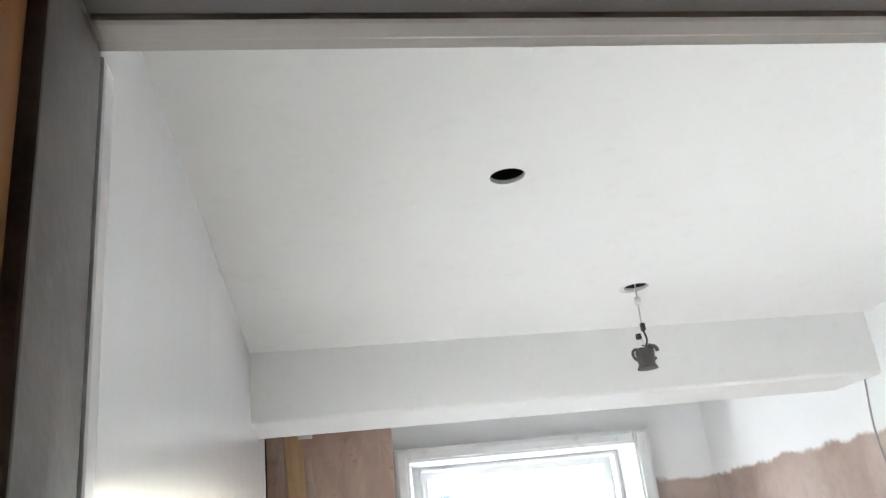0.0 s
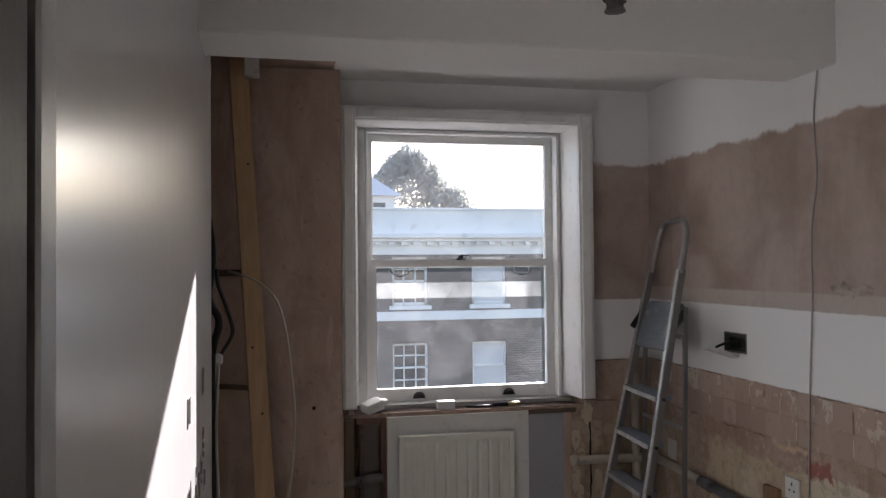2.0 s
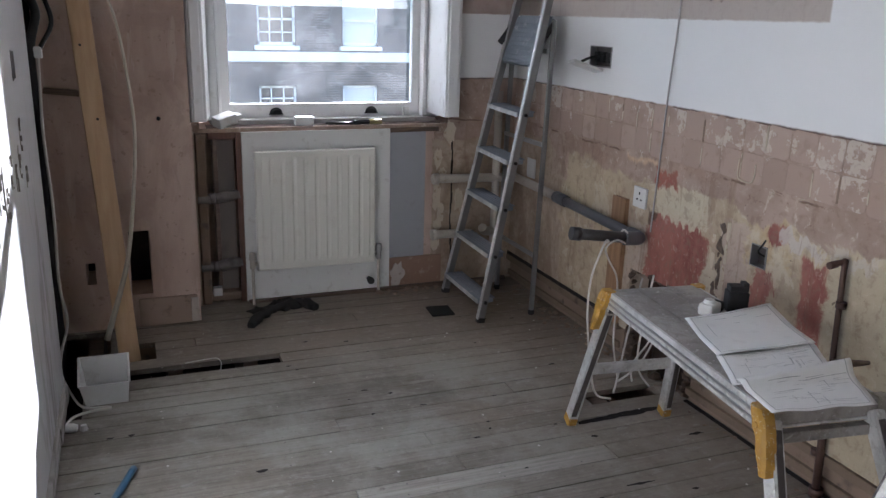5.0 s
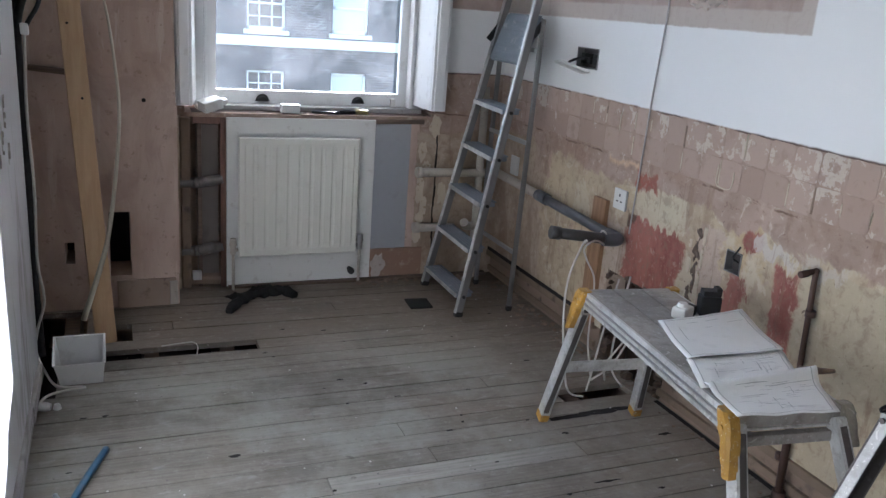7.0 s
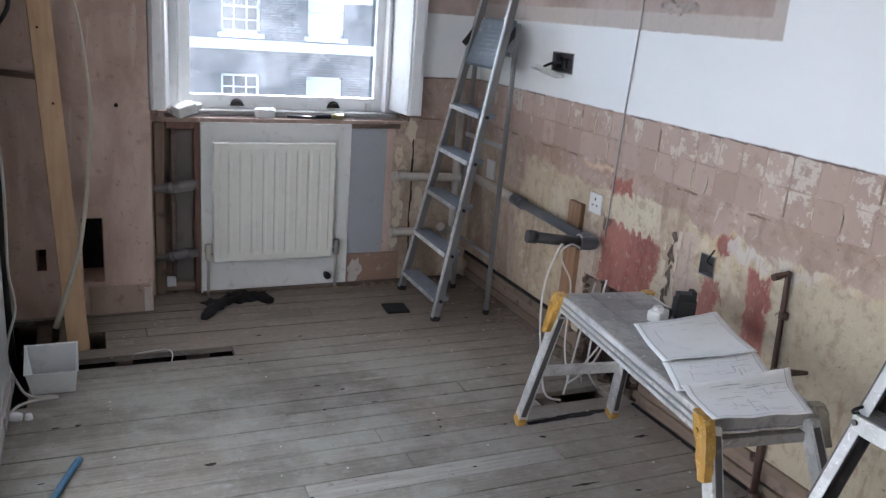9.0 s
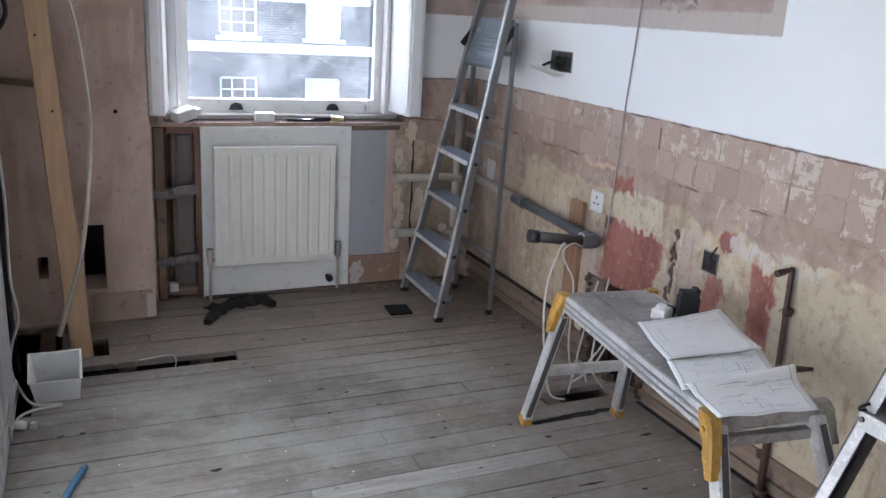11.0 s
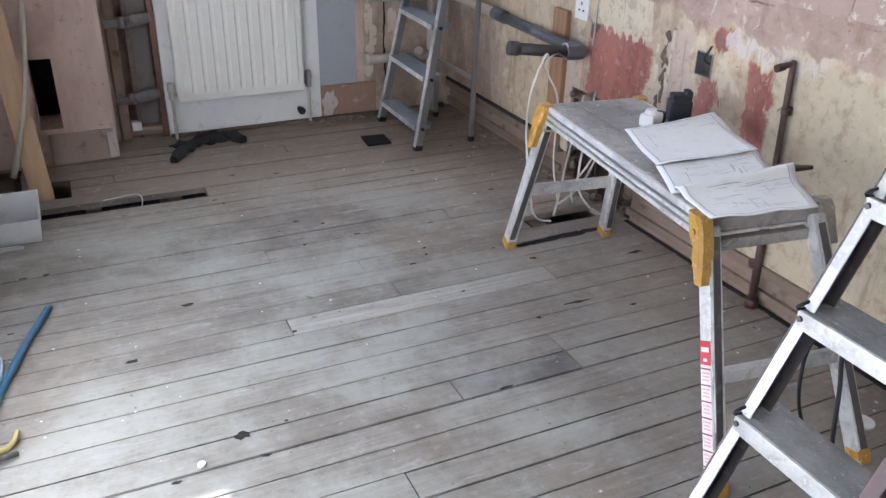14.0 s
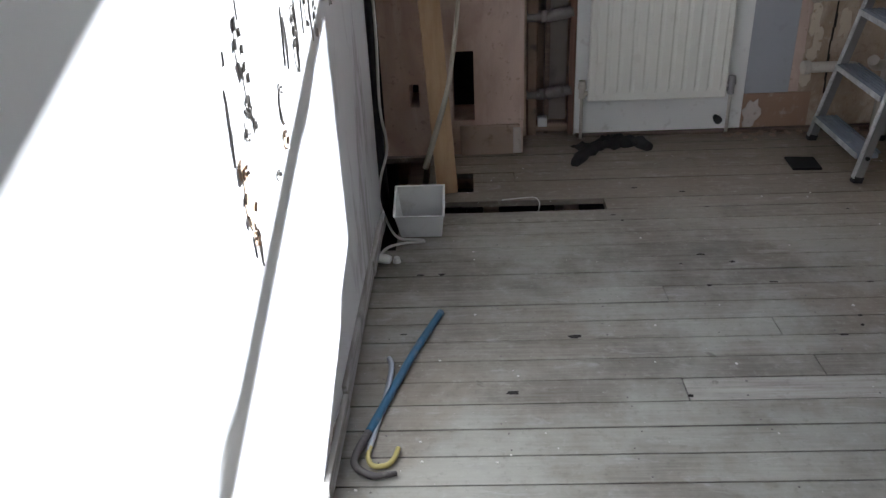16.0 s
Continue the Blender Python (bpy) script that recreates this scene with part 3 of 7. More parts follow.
M_LABELTEXT = plain("faded_red_print", (0.52, 0.34, 0.33), 0.6, var=0.2, bump=0)
M_FOOT = plain("dirty_plaster_foot", (0.36, 0.27, 0.21), 0.9, var=0.25, scale=18, bump=0.4, dirt=(0.14, 0.10, 0.075), dirt_amount=0.7)
M_GREYWOOD = wood_material("weathered_grey_timber", (0.40, 0.385, 0.36), (0.19, 0.175, 0.16), (14, 1.2, 14), 0.85)
# rubble brown taken near black to hold the cavity's shade
M_CAVITY = plain("shaded_rubble_cavity", (0.055, 0.036, 0.028), 0.95, var=0.5, scale=30, bump=0.9, dirt=(0.16, 0.09, 0.065), dirt_amount=0.5)
M_TORN = plain("torn_grey_plaster", (0.50, 0.44, 0.39), 0.9, var=0.25, scale=40, bump=0.5, dirt=(0.22, 0.15, 0.11), dirt_amount=0.7)
# dark wood, deepened to paint in the shadow line below the window
M_LEDGE = wood_material("shaded_broken_ledge", (0.13, 0.08, 0.06), (0.05, 0.033, 0.026), (2, 20, 20), 0.9)
M_BRICK = brick_material("sooty_stock_brick", (0.11, 0.095, 0.08), (0.17, 0.16, 0.145))
M_STUCCO = plain("pale_stucco", (0.80, 0.80, 0.78), 0.85, var=0.08, scale=3, dirt_amount=0.2)
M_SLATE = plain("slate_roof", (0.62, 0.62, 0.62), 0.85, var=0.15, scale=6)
M_FARWIN = plain("far_window_glass", (0.045, 0.05, 0.058), 0.12, var=0.3)
M_BLIND = plain("pale_window_blind", (0.60, 0.60, 0.60), 0.8, var=0.06)
# leaf colour and translucency paled well beyond foliage to paint in haze
M_LEAF = plain("hazed_far_foliage", (0.38, 0.385, 0.37), 0.9, var=0.2, scale=3, bump=0)
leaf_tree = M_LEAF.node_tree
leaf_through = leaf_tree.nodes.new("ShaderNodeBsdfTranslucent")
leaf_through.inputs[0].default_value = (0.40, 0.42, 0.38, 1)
leaf_mix = leaf_tree.nodes.new("ShaderNodeMixShader")
leaf_mix.inputs[0].default_value = 0.3
leaf_tree.links.new(leaf_tree.nodes["Principled BSDF"].outputs[0], leaf_mix.inputs[1])
leaf_tree.links.new(leaf_through.outputs[0], leaf_mix.inputs[2])
leaf_tree.links.new(leaf_mix.outputs[0], leaf_tree.nodes["Material Output"].inputs[0])
M_ASPHALT = plain("asphalt", (0.05, 0.05, 0.052), 0.9, var=0.15)
M_GLASS = glass_material("window_glass", 0.015)
M_FILM = glass_material("bright_band_film", 0.09)


# ---- mesh helpers ----
def box(bm, x0, x1, y0, y1, z0, z1, bevel=0.0):
    g = bmesh.ops.create_cube(bm, size=1.0)
    bmesh.ops.scale(bm, vec=(x1 - x0, y1 - y0, z1 - z0), verts=g["verts"])
    bmesh.ops.translate(bm, vec=((x0 + x1) / 2, (y0 + y1) / 2, (z0 + z1) / 2), verts=g["verts"])
    if bevel:
        edges = list({e for v in g["verts"] for e in v.link_edges})
        bmesh.ops.bevel(bm, geom=edges, offset=bevel, segments=2, affect="EDGES", profile=0.6)
    return bm


def a_box(x0, x1, y0, y1, z0, z1, bevel=0.0):
    return box(bmesh.new(), x0, x1, y0, y1, z0, z1, bevel)


def bar(bm, p, q, wide, thick, side=(0, 0, 1), bevel=0.0):
    """A straight bar of rectangular section from p to q; side points along its wide face."""
    p, q = Vector(p), Vector(q)
    d = (q - p).normalized()
    s = Vector(side)
    s = (s - d * s.dot(d)).normalized()
    u = d.cross(s)
    g = bmesh.ops.create_cube(bm, size=1.0)
    rot = Matrix((s, u, d)).transposed().to_4x4()
    mt = Matrix.Translation((p + q) / 2) @ rot @ Matrix.Diagonal((wide, thick, (q - p).length, 1))
    bmesh.ops.transform(bm, matrix=mt, verts=g["verts"])
    if bevel:
        edges = list({e for v in g["verts"] for e in v.link_edges})
        bmesh.ops.bevel(bm, geom=edges, offset=bevel, segments=2, affect="EDGES")
    return bm


def smooth_path(pts, steps=6):
    pts = [Vector(p) for p in pts]
    if len(pts) < 3 or steps < 2:
        return pts
    out = []
    for i in range(len(pts) - 1):
        a, b, c, d = pts[max(i - 1, 0)], pts[i], pts[i + 1], pts[min(i + 2, len(pts) - 1)]
        for k in range(steps):
            t = k / steps
            out.append(0.5 * ((2 * b) + (c - a) * t + (2 * a - 5 * b + 4 * c - d) * t * t + (3 * b - a - 3 * c + d) * t ** 3))
    return out + [pts[-1]]


def tube(bm, pts, r, sides=10, steps=6, flat=1.0, ends=True):
    """A round rod drawn along a smoothed line; flat squashes it into a strap."""
    path = smooth_path(pts, steps)
    rings, n = [], None
    for i, p in enumerate(path):
        d = (path[min(i + 1, len(path) - 1)] - path[max(i - 1, 0)]).normalized()
        if n is None:
            n = d.orthogonal().normalized()
        n = (n - d * n.dot(d)).normalized()
        b = d.cross(n)
        rad = r(i / (len(path) - 1)) if callable(r) else r
        rings.append([bm.verts.new(p + (n * math.cos(a) + b * math.sin(a) * flat) * rad) for a in (2 * math.pi * k / sides for k in range(sides))])
    for a, b in zip(rings, rings[1:]):
        for k in range(sides):
            bm.faces.new((a[k], a[(k + 1) % sides], b[(k + 1) % sides], b[k])).smooth = True
    if ends:
        bm.faces.new(list(reversed(rings[0])))
        bm.faces.new(rings[-1])
    return bm


def a_tube(pts, r, **k):
    return tube(bmesh.new(), pts, r, **k)


def disc(bm, c, r, h, axis="z", sides=20, r2=None):
    g = bmesh.ops.create_cone(bm, cap_ends=True, segments=sides, radius1=r, radius2=r if r2 is None else r2, depth=h)
    rot = {"z": Matrix(), "x": pose(0, 0, 0, 0, 90, 0), "y": pose(0, 0, 0, 90, 0, 0)}[axis]
    bmesh.ops.transform(bm, matrix=Matrix.Translation(c) @ rot, verts=g["verts"])
    return bm


def roughen(bm, amount, scale=8.0, axes=(1, 1, 1), seed=0.0):
    for v in bm.verts:
        n = noise.noise_vector(v.co * scale + Vector((seed, seed * 1.7, 0)))
        v.co += Vector((n.x * axes[0], n.y * axes[1], n.z * axes[2])) * amount
    return bm


def mesh(name, bm, material):
    bmesh.ops.recalc_face_normals(bm, faces=bm.faces)
    me = bpy.data.meshes.new(name)
    bm.to_mesh(me)
    bm.free()
    me.materials.append(material)
    return me


def thing(name, label, category, group="", kind="", at=(0, 0, 0)):
    ob = new(name)
    ob.location = at
    return tagged(ob, label, category, group, kind)


def solid(name, bm, material, label, category="", group="", kind=""):
    return tagged(new(name, mesh(name, bm, material)), label, category, group, kind)


def part(name, bm, material, parent, label=""):
    ob = new(name, mesh(name, bm, material))
    ob.parent = parent
    return tagged(ob, label)


def grid_wall(cols, rows, holes, lo, hi, axis):
    """A wall slab with rectangular holes: cells of a grid, left out where a hole covers them. axis: 0 wall faces x, 1 faces y."""
    bm = bmesh.new()
    us = sorted({cols[0], cols[1], *[v for h in holes for v in h[:2]]})
    vs = sorted({rows[0], rows[1], *[v for h in holes for v in h[2:]]})

    def pt(d, u, v):
        return (d, u, v) if axis == 0 else (u, d, v)

    grid = {}
    for i, u in enumerate(us):
        for j, v in enumerate(vs):
            grid[i, j] = (bm.verts.new(pt(lo, u, v)), bm.verts.new(pt(hi, u, v)))

    def gone(i, j):
        if not (0 <= i < len(us) - 1 and 0 <= j < len(vs) - 1):
            return True
        u, v = (us[i] + us[i + 1]) / 2, (vs[j] + vs[j + 1]) / 2
        return any(h[0] < u < h[1] and h[2] < v < h[3] for h in holes)

    for i in range(len(us) - 1):
        for j in range(len(vs) - 1):
            if gone(i, j):
                continue
            c = [grid[i, j], grid[i + 1, j], grid[i + 1, j + 1], grid[i, j + 1]]
            for s in (0, 1):
                bm.faces.new([k[s] for k in c])
            for (a, b, ni, nj) in ((0, 1, i, j - 1), (1, 2, i + 1, j), (2, 3, i, j + 1), (3, 0, i - 1, j)):
                if gone(ni, nj):
                    bm.faces.new((c[a][0], c[b][0], c[b][1], c[a][1]))
    return bm


# ---- the room's measures ----
LX, RX = -1.145, 1.11        # long walls
WY = 4.07                    # wall under and beside the window
PY = 3.87                    # plaster pier beside the window
CZ, RCZ = 2.59, 2.57         # ceiling before and behind the beam
DY0, DY1 = -0.06, 0.08       # wall with the doorway
DX0, DX1, DZ = -0.987, -0.22, 2.036


def structure(name, bm, material, label):
    return solid(name, bm, material, label, kind="structure")


# left wall, with sockets cut in
left_holes = [(2.16, 2.235, 1.205, 1.285), (2.69, 2.75, 1.215, 1.30)]
structure("wall_left", grid_wall((DY1, 3.18), (0.0, CZ), left_holes, LX - 0.13, LX, 0), M_GLOSS, "long white gloss-painted wall, gouged low down")
structure("wall_alcove", a_box(-1.55, -1.40, 3.18, 4.35, -0.3, RCZ), M_RAW, "dark bare masonry side of the alcove")
structure("wall_alcove_return", a_box(-1.40, LX - 0.13, 3.06, 3.18, 0, RCZ), M_RAW, "dark bare masonry return of the alcove")
# recess back coloured near black for the shade in there
structure("wall_alcove_back", a_box(-1.40, -1.185, 4.16, 4.30, -0.3, RCZ), M_DARK, "near-black back of the alcove, its shade put into the colour")
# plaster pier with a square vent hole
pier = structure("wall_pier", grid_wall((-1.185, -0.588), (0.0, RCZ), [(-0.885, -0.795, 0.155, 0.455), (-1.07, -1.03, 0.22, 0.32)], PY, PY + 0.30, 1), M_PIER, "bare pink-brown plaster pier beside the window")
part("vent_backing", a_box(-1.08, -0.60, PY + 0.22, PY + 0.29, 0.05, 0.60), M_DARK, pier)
part("drill_hole", disc(bmesh.new(), (-0.721, PY - 0.0012, 0.957), 0.009, 0.003, "y", 14), M_DARK, pier, "dark drilled hole")
part("pier_edge", roughen(a_box(-0.602, -0.584, PY - 0.003, PY + 0.19, 0.151, 0.93), 0.002, 14), M_PIER, pier, "worn plaster edge")
part("pier_foot", roughen(a_box(-0.86, -0.600, PY - 0.016, PY - 0.001, 0.0, 0.135, 0.006), 0.004, 14), M_FOOT, pier, "plaster plinth at the foot")
part("pier_foot_paint", roughen(a_box(-0.632, -0.598, PY - 0.022, PY - 0.0145, 0.005, 0.125, 0.003), 0.006, 30), M_TORN, pier, "flaking white paint")

# window wall: opening for the window, bare parts beside and below it
WX0, WX1, WZ0, WZ1 = -0.535, 0.722, 0.88, 2.405
structure("wall_window", grid_wall((-0.588, RX + 0.16), (0.0, RCZ), [(WX0, WX1, WZ0, WZ1), (-0.56, -0.346, 0.0, 0.86)], WY, WY + 0.36, 1), M_WINWALL, "window wall, white above, stripped plaster below")
structure("wall_window_recess", a_box(-0.57, -0.33, WY + 0.12, WY + 0.355, -0.1, 0.865), M_RAW, "rough brown masonry recess below the window")
# right wall
right_holes = [(3.16, 3.335, 1.225, 1.315), (2.115, 2.19, 0.632, 0.71), (2.46, 2.88, 0.13, 0.41)]
right = structure("wall_right", grid_wall((DY1, WY), (0.13, CZ), right_holes, RX, RX + 0.16, 0), M_RIGHT, "stripped kitchen wall with tile marks and old paint")
for y0, y1 in ((DY1, 2.44), (2.91, WY)):
    structure("wall_right_foot", a_box(RX + 0.02, RX + 0.16, y0, y1, -0.05, 0.13), M_RAW, "bare masonry where the skirting was")
structure("wall_right_cavity", a_box(RX + 0.10, RX + 0.158, 2.441, 2.909, -0.05, 0.46), M_CAVITY, "rough broken-out cavity in the wall's foot")
# unseen shell added to block daylight from the voids and trim the sun
structure("wall_outer_right", a_box(RX + 0.16, RX + 0.34, -1.75, 4.60, -0.6, 3.2), M_RAW, "unseen outer shell that shuts daylight out")
structure("wall_outer_left", a_box(-1.93, -1.75, -1.75, 4.60, -0.6, 3.2), M_RAW, "unseen outer shell that shuts daylight out")
structure("wall_outer_under", grid_wall((-1.93, RX + 0.34), (-0.6, 3.2), [(-0.50, 0.69, 0.86, 2.44)], WY + 0.362, WY + 0.52, 1), M_RAW, "unseen outer skin that trims daylight round the window")
structure("wall_outer_back", a_box(-1.93, RX + 0.34, -1.93, -1.75, -0.6, 3.2), M_RAW, "unseen outer shell that shuts daylight out")
structure("ceiling_over", a_box(-1.93, RX + 0.34, -1.93, 4.60, 3.2, 3.3), M_DARK, "unseen slab that shuts daylight out above")
structure("floor_under", a_box(-1.93, RX + 0.34, -1.93, 4.60, -0.7, -0.6), M_DARK, "unseen slab that shuts daylight out below")
# end wall with the doorway, and the hall behind it
structure("wall_door", grid_wall((-1.60, 1.30), (0.0, CZ), [(DX0 - 0.03, DX1 + 0.03, -1, DZ + 0.03)], DY0, DY1, 1), M_CEIL, "white wall with the doorway")
structure("wall_hall", grid_wall((-1.60, 1.30), (-0.0, CZ), [], -1.75, -1.60, 1), M_HALL, "unseen hall wall, coloured dark to dim the doorway")
structure("wall_hall_left", a_box(-1.75, -1.60, -1.75, DY1, 0, CZ), M_HALL, "unseen hall wall, coloured dark to dim the doorway")
structure("wall_hall_right", a_box(1.30, 1.45, -1.75, DY1, 0, CZ), M_HALL, "unseen hall wall, coloured dark to dim the doorway")
structure("floor_hall", a_box(-1.6, 1.3, -1.6, DY1, -0.05, -0.004), M_JOIST, "dark hall floor")


def holed_ceiling():
    """Flat ceiling slab with two round cut-outs."""
    bm = bmesh.new()
    x0, x1, y0, y1 = -1.75, 1.45, -1.75, 2.56
    holes = [((-0.524, 1.307), 0.036), ((0.038, 2.094), 0.038)]
    outer = [bm.verts.new((x, y, CZ)) for x, y in ((x0, y0), (x1, y0), (x1, y1), (x0, y1))]
    edges = [bm.edges.new((outer[i], outer[(i + 1) % 4])) for i in range(4)]
    for (cx, cy), r in holes:
        ring = [bm.verts.new((cx + r * math.cos(a), cy + r * math.sin(a), CZ)) for a in (2 * math.pi * k / 28 for k in range(28))]
        edges += [bm.edges.new((ring[i], ring[(i + 1) % 28])) for i in range(28)]
    bmesh.ops.triangle_fill(bm, use_beauty=True, use_dissolve=False, edges=edges)
    for (cx, cy), r in holes:
        bmesh.ops.delete(bm, geom=[f for f in bm.faces if (f.calc_center_median().xy - Vector((cx, cy))).length < r * 0.6], context="FACES")
    g = bmesh.ops.extrude_face_region(bm, geom=list(bm.faces))
    bmesh.ops.translate(bm, vec=(0, 0, 0.010), verts=[v for v in g["geom"] if isinstance(v, bmesh.types.BMVert)])
    return bm


structure("ceiling", holed_ceiling(), M_CEIL, "freshly painted white ceiling with two round cut-outs")
structure("ceiling_void", a_box(-1.75, 1.45, -1.75, 4.45, CZ + 0.20, CZ + 0.24), M_DARK, "near-black slab for the dark of the joist space")
structure("ceiling_rear", a_box(-0.62, RX + 0.16, 2.86, WY, RCZ, RCZ + 0.05), M_CEIL, "white ceiling between beam and window")
structure("ceiling_alcove", a_box(-1.55, -0.62, 2.86, 4.30, RCZ + 0.006, RCZ + 0.056), M_PIER, "bare unpainted plaster ceiling in the alcove")
beam = structure("beam", a_box(LX - 0.05, RX + 0.05, 2.56, 2.875, 2.355, CZ + 0.06, 0.012), M_CEIL, "boxed white ceiling beam across the room")

# door lining
lining = structure("door_1", grid_wall((DX0 - 0.03, DX1 + 0.03), (0.0, DZ + 0.03), [(DX0, DX1, -1, DZ)], DY0 - 0.012, DY1 + 0.004, 1), M_LINING, "painted door lining with worn edges")
stop = bmesh.new()
box(stop, DX0 + 0.005, DX1, 0.0605, 0.0715, DZ - 0.006, DZ + 0.001, 0.002)
part("door_stop", stop, M_LINING, lining)
# jamb and head pieces below hold their shade in the paint colour
part("jamb_face", a_box(DX0 - 0.001, DX0 + 0.003, 0.057, 0.0835, 0, DZ - 0.001, 0.001), M_JAMB, lining, "jamb face, shade put into its paint colour")
part("jamb_bead", a_box(DX0 - 0.020, DX0 + 0.004, 0.0842, 0.097, 0, DZ - 0.001, 0.002), M_TRIM, lining, "pale bead at the jamb's edge")
part("jamb_strip", a_box(DX0 - 0.001, DX0 + 0.004, 0.0435, 0.0565, 0, DZ - 0.001, 0.001), M_STRIP, lining)
part("jamb_plaster", roughen(a_box(DX0 - 0.001, DX0 + 0.006, 0.022, 0.043, 0, DZ - 0.001, 0.001), 0.003, 26), M_STRIP, lining, "ragged plaster edge")
part("jamb_board", a_box(DX0 - 0.001, DX0 + 0.003, DY0 - 0.011, 0.0215, 0, DZ - 0.001, 0.001), M_HALLWOOD, lining, "orange pine jamb board")
part("head_face", a_box(DX0 + 0.005, DX1, DY0 - 0.010, 0.060, DZ - 0.004, DZ - 0.0005), M_JAMB, lining, "door head, shade put into its paint colour")
arch = bmesh.new()
box(arch, DX0 - 0.085, DX0 - 0.006, DY0 - 0.034, DY0 - 0.0125, 0, DZ + 0.08, 0.006)
box(arch, DX0 - 0.085, DX1 + 0.085, DY0 - 0.034, DY0 - 0.0125, DZ + 0.008, DZ + 0.085, 0.006)
part("architrave", roughen(arch, 0.003, 20), M_LINING, lining, "chipped architrave")
hall_door = thing("hall_door", "orange-stained pine door standing open in the hall", "door")
part("leaf", a_box(-1.13, -1.085, -0.95, -0.11, 0.01, 2.0, 0.004), M_HALLWOOD, hall_door)
part("handle", disc(bmesh.new(), (-1.07, -0.88, 1.0), 0.025, 0.03, "x"), M_STEEL, hall_door, "steel knob")

# outside ground and the street
structure("ground", a_box(-400, 400, 4.6, 900, -10.2, -10.0), M_ASPHALT, "street and ground far below")


# ---- window ----
def sash_window():
    w = thing("window_1", "white-painted wooden sliding sash window, dusty panes, closed", "window", kind="structure")
    gx0, gx1 = -0.366, 0.584          # visible glass
    for name, x0, x1 in (("frame_side", WX0, -0.43), ("frame_side", 0.640, WX1)):
        part(name, a_box(x0, x1, 4.215, 4.36, 0.90, WZ1, 0.004), M_TRIM, w)
    part("frame_head", a_box(-0.43, 0.640, 4.215, 4.36, 2.345, WZ1, 0.004), M_TRIM, w)
    beads = bmesh.new()
    box(beads, -0.43, -0.415, 4.20, 4.26, 0.905, 2.345, 0.003)
    box(beads, 0.625, 0.640, 4.20, 4.26, 0.905, 2.345, 0.003)
    box(beads, -0.415, 0.625, 4.20, 4.26, 2.33, 2.345, 0.003)
    part("staff_bead", beads, M_TRIM, w)
    lower = part("lower_sash", grid_wall((-0.428, 0.638), (0.905, 1.655), [(gx0, gx1, 0.972, 1.622)], 4.262, 4.302, 1), M_TRIM, w)
    part("pane", a_box(gx0 - 0.004, gx1 + 0.004, 4.280, 4.284, 0.968, 1.626), M_GLASS, lower, "dusty glass pane")
    # translucent strip added to give a bright band across the lower pane
    part("bright_band_strip", roughen(a_box(gx0, gx1, 4.276, 4.2785, 1.452, 1.535), 0.003, 9, (0, 0, 1)), M_FILM, lower, "translucent strip added for the bright band across the pane")
    upper = part("upper_sash", grid_wall((-0.428, 0.638), (1.615, 2.343), [(gx0 - 0.014, gx1 + 0.012, 1.662, 2.298)], 4.306, 4.346, 1), M_TRIM, w)
    part("pane", a_box(gx0 - 0.018, gx1 + 0.016, 4.324, 4.328, 1.658, 2.302), M_GLASS, upper, "dusty glass pane")
    for x in (-0.14, 0.36):
        lift = bmesh.new()
        rows_ = []
        for i in range(5):
            e = math.pi / 2 * i / 4
            rows_.append([lift.verts.new((x + 0.033 * math.cos(math.pi * k / 10) * math.cos(e * 0.55), 4.262 - 0.020 * math.sin(e), 0.922 + 0.032 * math.sin(math.pi * k / 10) * (1 - 0.35 * math.sin(e)))) for k in range(11)])
        for p, q in zip(rows_, rows_[1:]):
            for k in range(10):
                lift.faces.new((p[k], p[k + 1], q[k + 1], q[k])).smooth = True
        lift.faces.new(rows_[-1])
        box(lift, x - 0.036, x + 0.036, 4.2605, 4.2635, 0.917, 0.923, 0.001)
        part("sash_lift", lift, M_BLACK, lower, "dark metal finger lift")
    for x in (-0.24, 0.44):
        part("ring_pull", a_tube([(x - 0.045, 4.268, 1.612), (x - 0.04, 4.252, 1.585), (x, 4.245, 1.572), (x + 0.04, 4.252, 1.585), (x + 0.045, 4.268, 1.612)], 0.006, sides=8), M_STEEL, lower, "bent metal pull")
    catch = a_box(0.075, 0.125, 4.27, 4.30, 1.655, 1.667, 0.003)
    disc(catch, (0.10, 4.285, 1.672), 0.014, 0.012)
    box(catch, 0.095, 0.15, 4.278, 4.288, 1.677, 1.685, 0.002)
    part("catch", catch, M_BLACK, lower, "dark sash catch")
    # splayed linings and architrave
    for sx, xo, xi in ((-1, -0.508, -0.468), (1, 0.664, 0.652)):
        bm = bmesh.new()
        vs = [bm.verts.new(p) for p in ((xo, 3.985, 0.925), (xi, 4.214, 0.925), (xi - sx * -0.03, 4.214, 0.925), (xo + sx * 0.03, 3.985, 0.925))]
        f = bm.faces.new(vs)
        g = bmesh.ops.extrude_face_region(bm, geom=[f])
        bmesh.ops.translate(bm, vec=(0, 0, 1.427), verts=[v for v in g["geom"] if isinstance(v, bmesh.types.BMVert)])
        part("reveal_lining", bm, M_TRIM, w)
    part("head_lining", a_box(-0.508, 0.664, 3.985, 4.214, 2.352, 2.374, 0.002), M_TRIM, w)
    for x0, x1 in ((-0.578, -0.506), (0.662, 0.742)):
        bm = a_box(x0, x1, 3.962, 3.986, 0.925, 2.418, 0.005)
        box(bm, x0 + 0.012, x1 - 0.014, 3.950, 3.966, 0.930, 2.406, 0.006)
        box(bm, x0, x1, 3.986, WY - 0.001, 0.935, 2.41)
        part("architrave", bm, M_TRIM, w, "moulded white architrave")
    bm = a_box(-0.506, 0.662, 3.962, 3.986, 2.352, 2.418, 0.005)
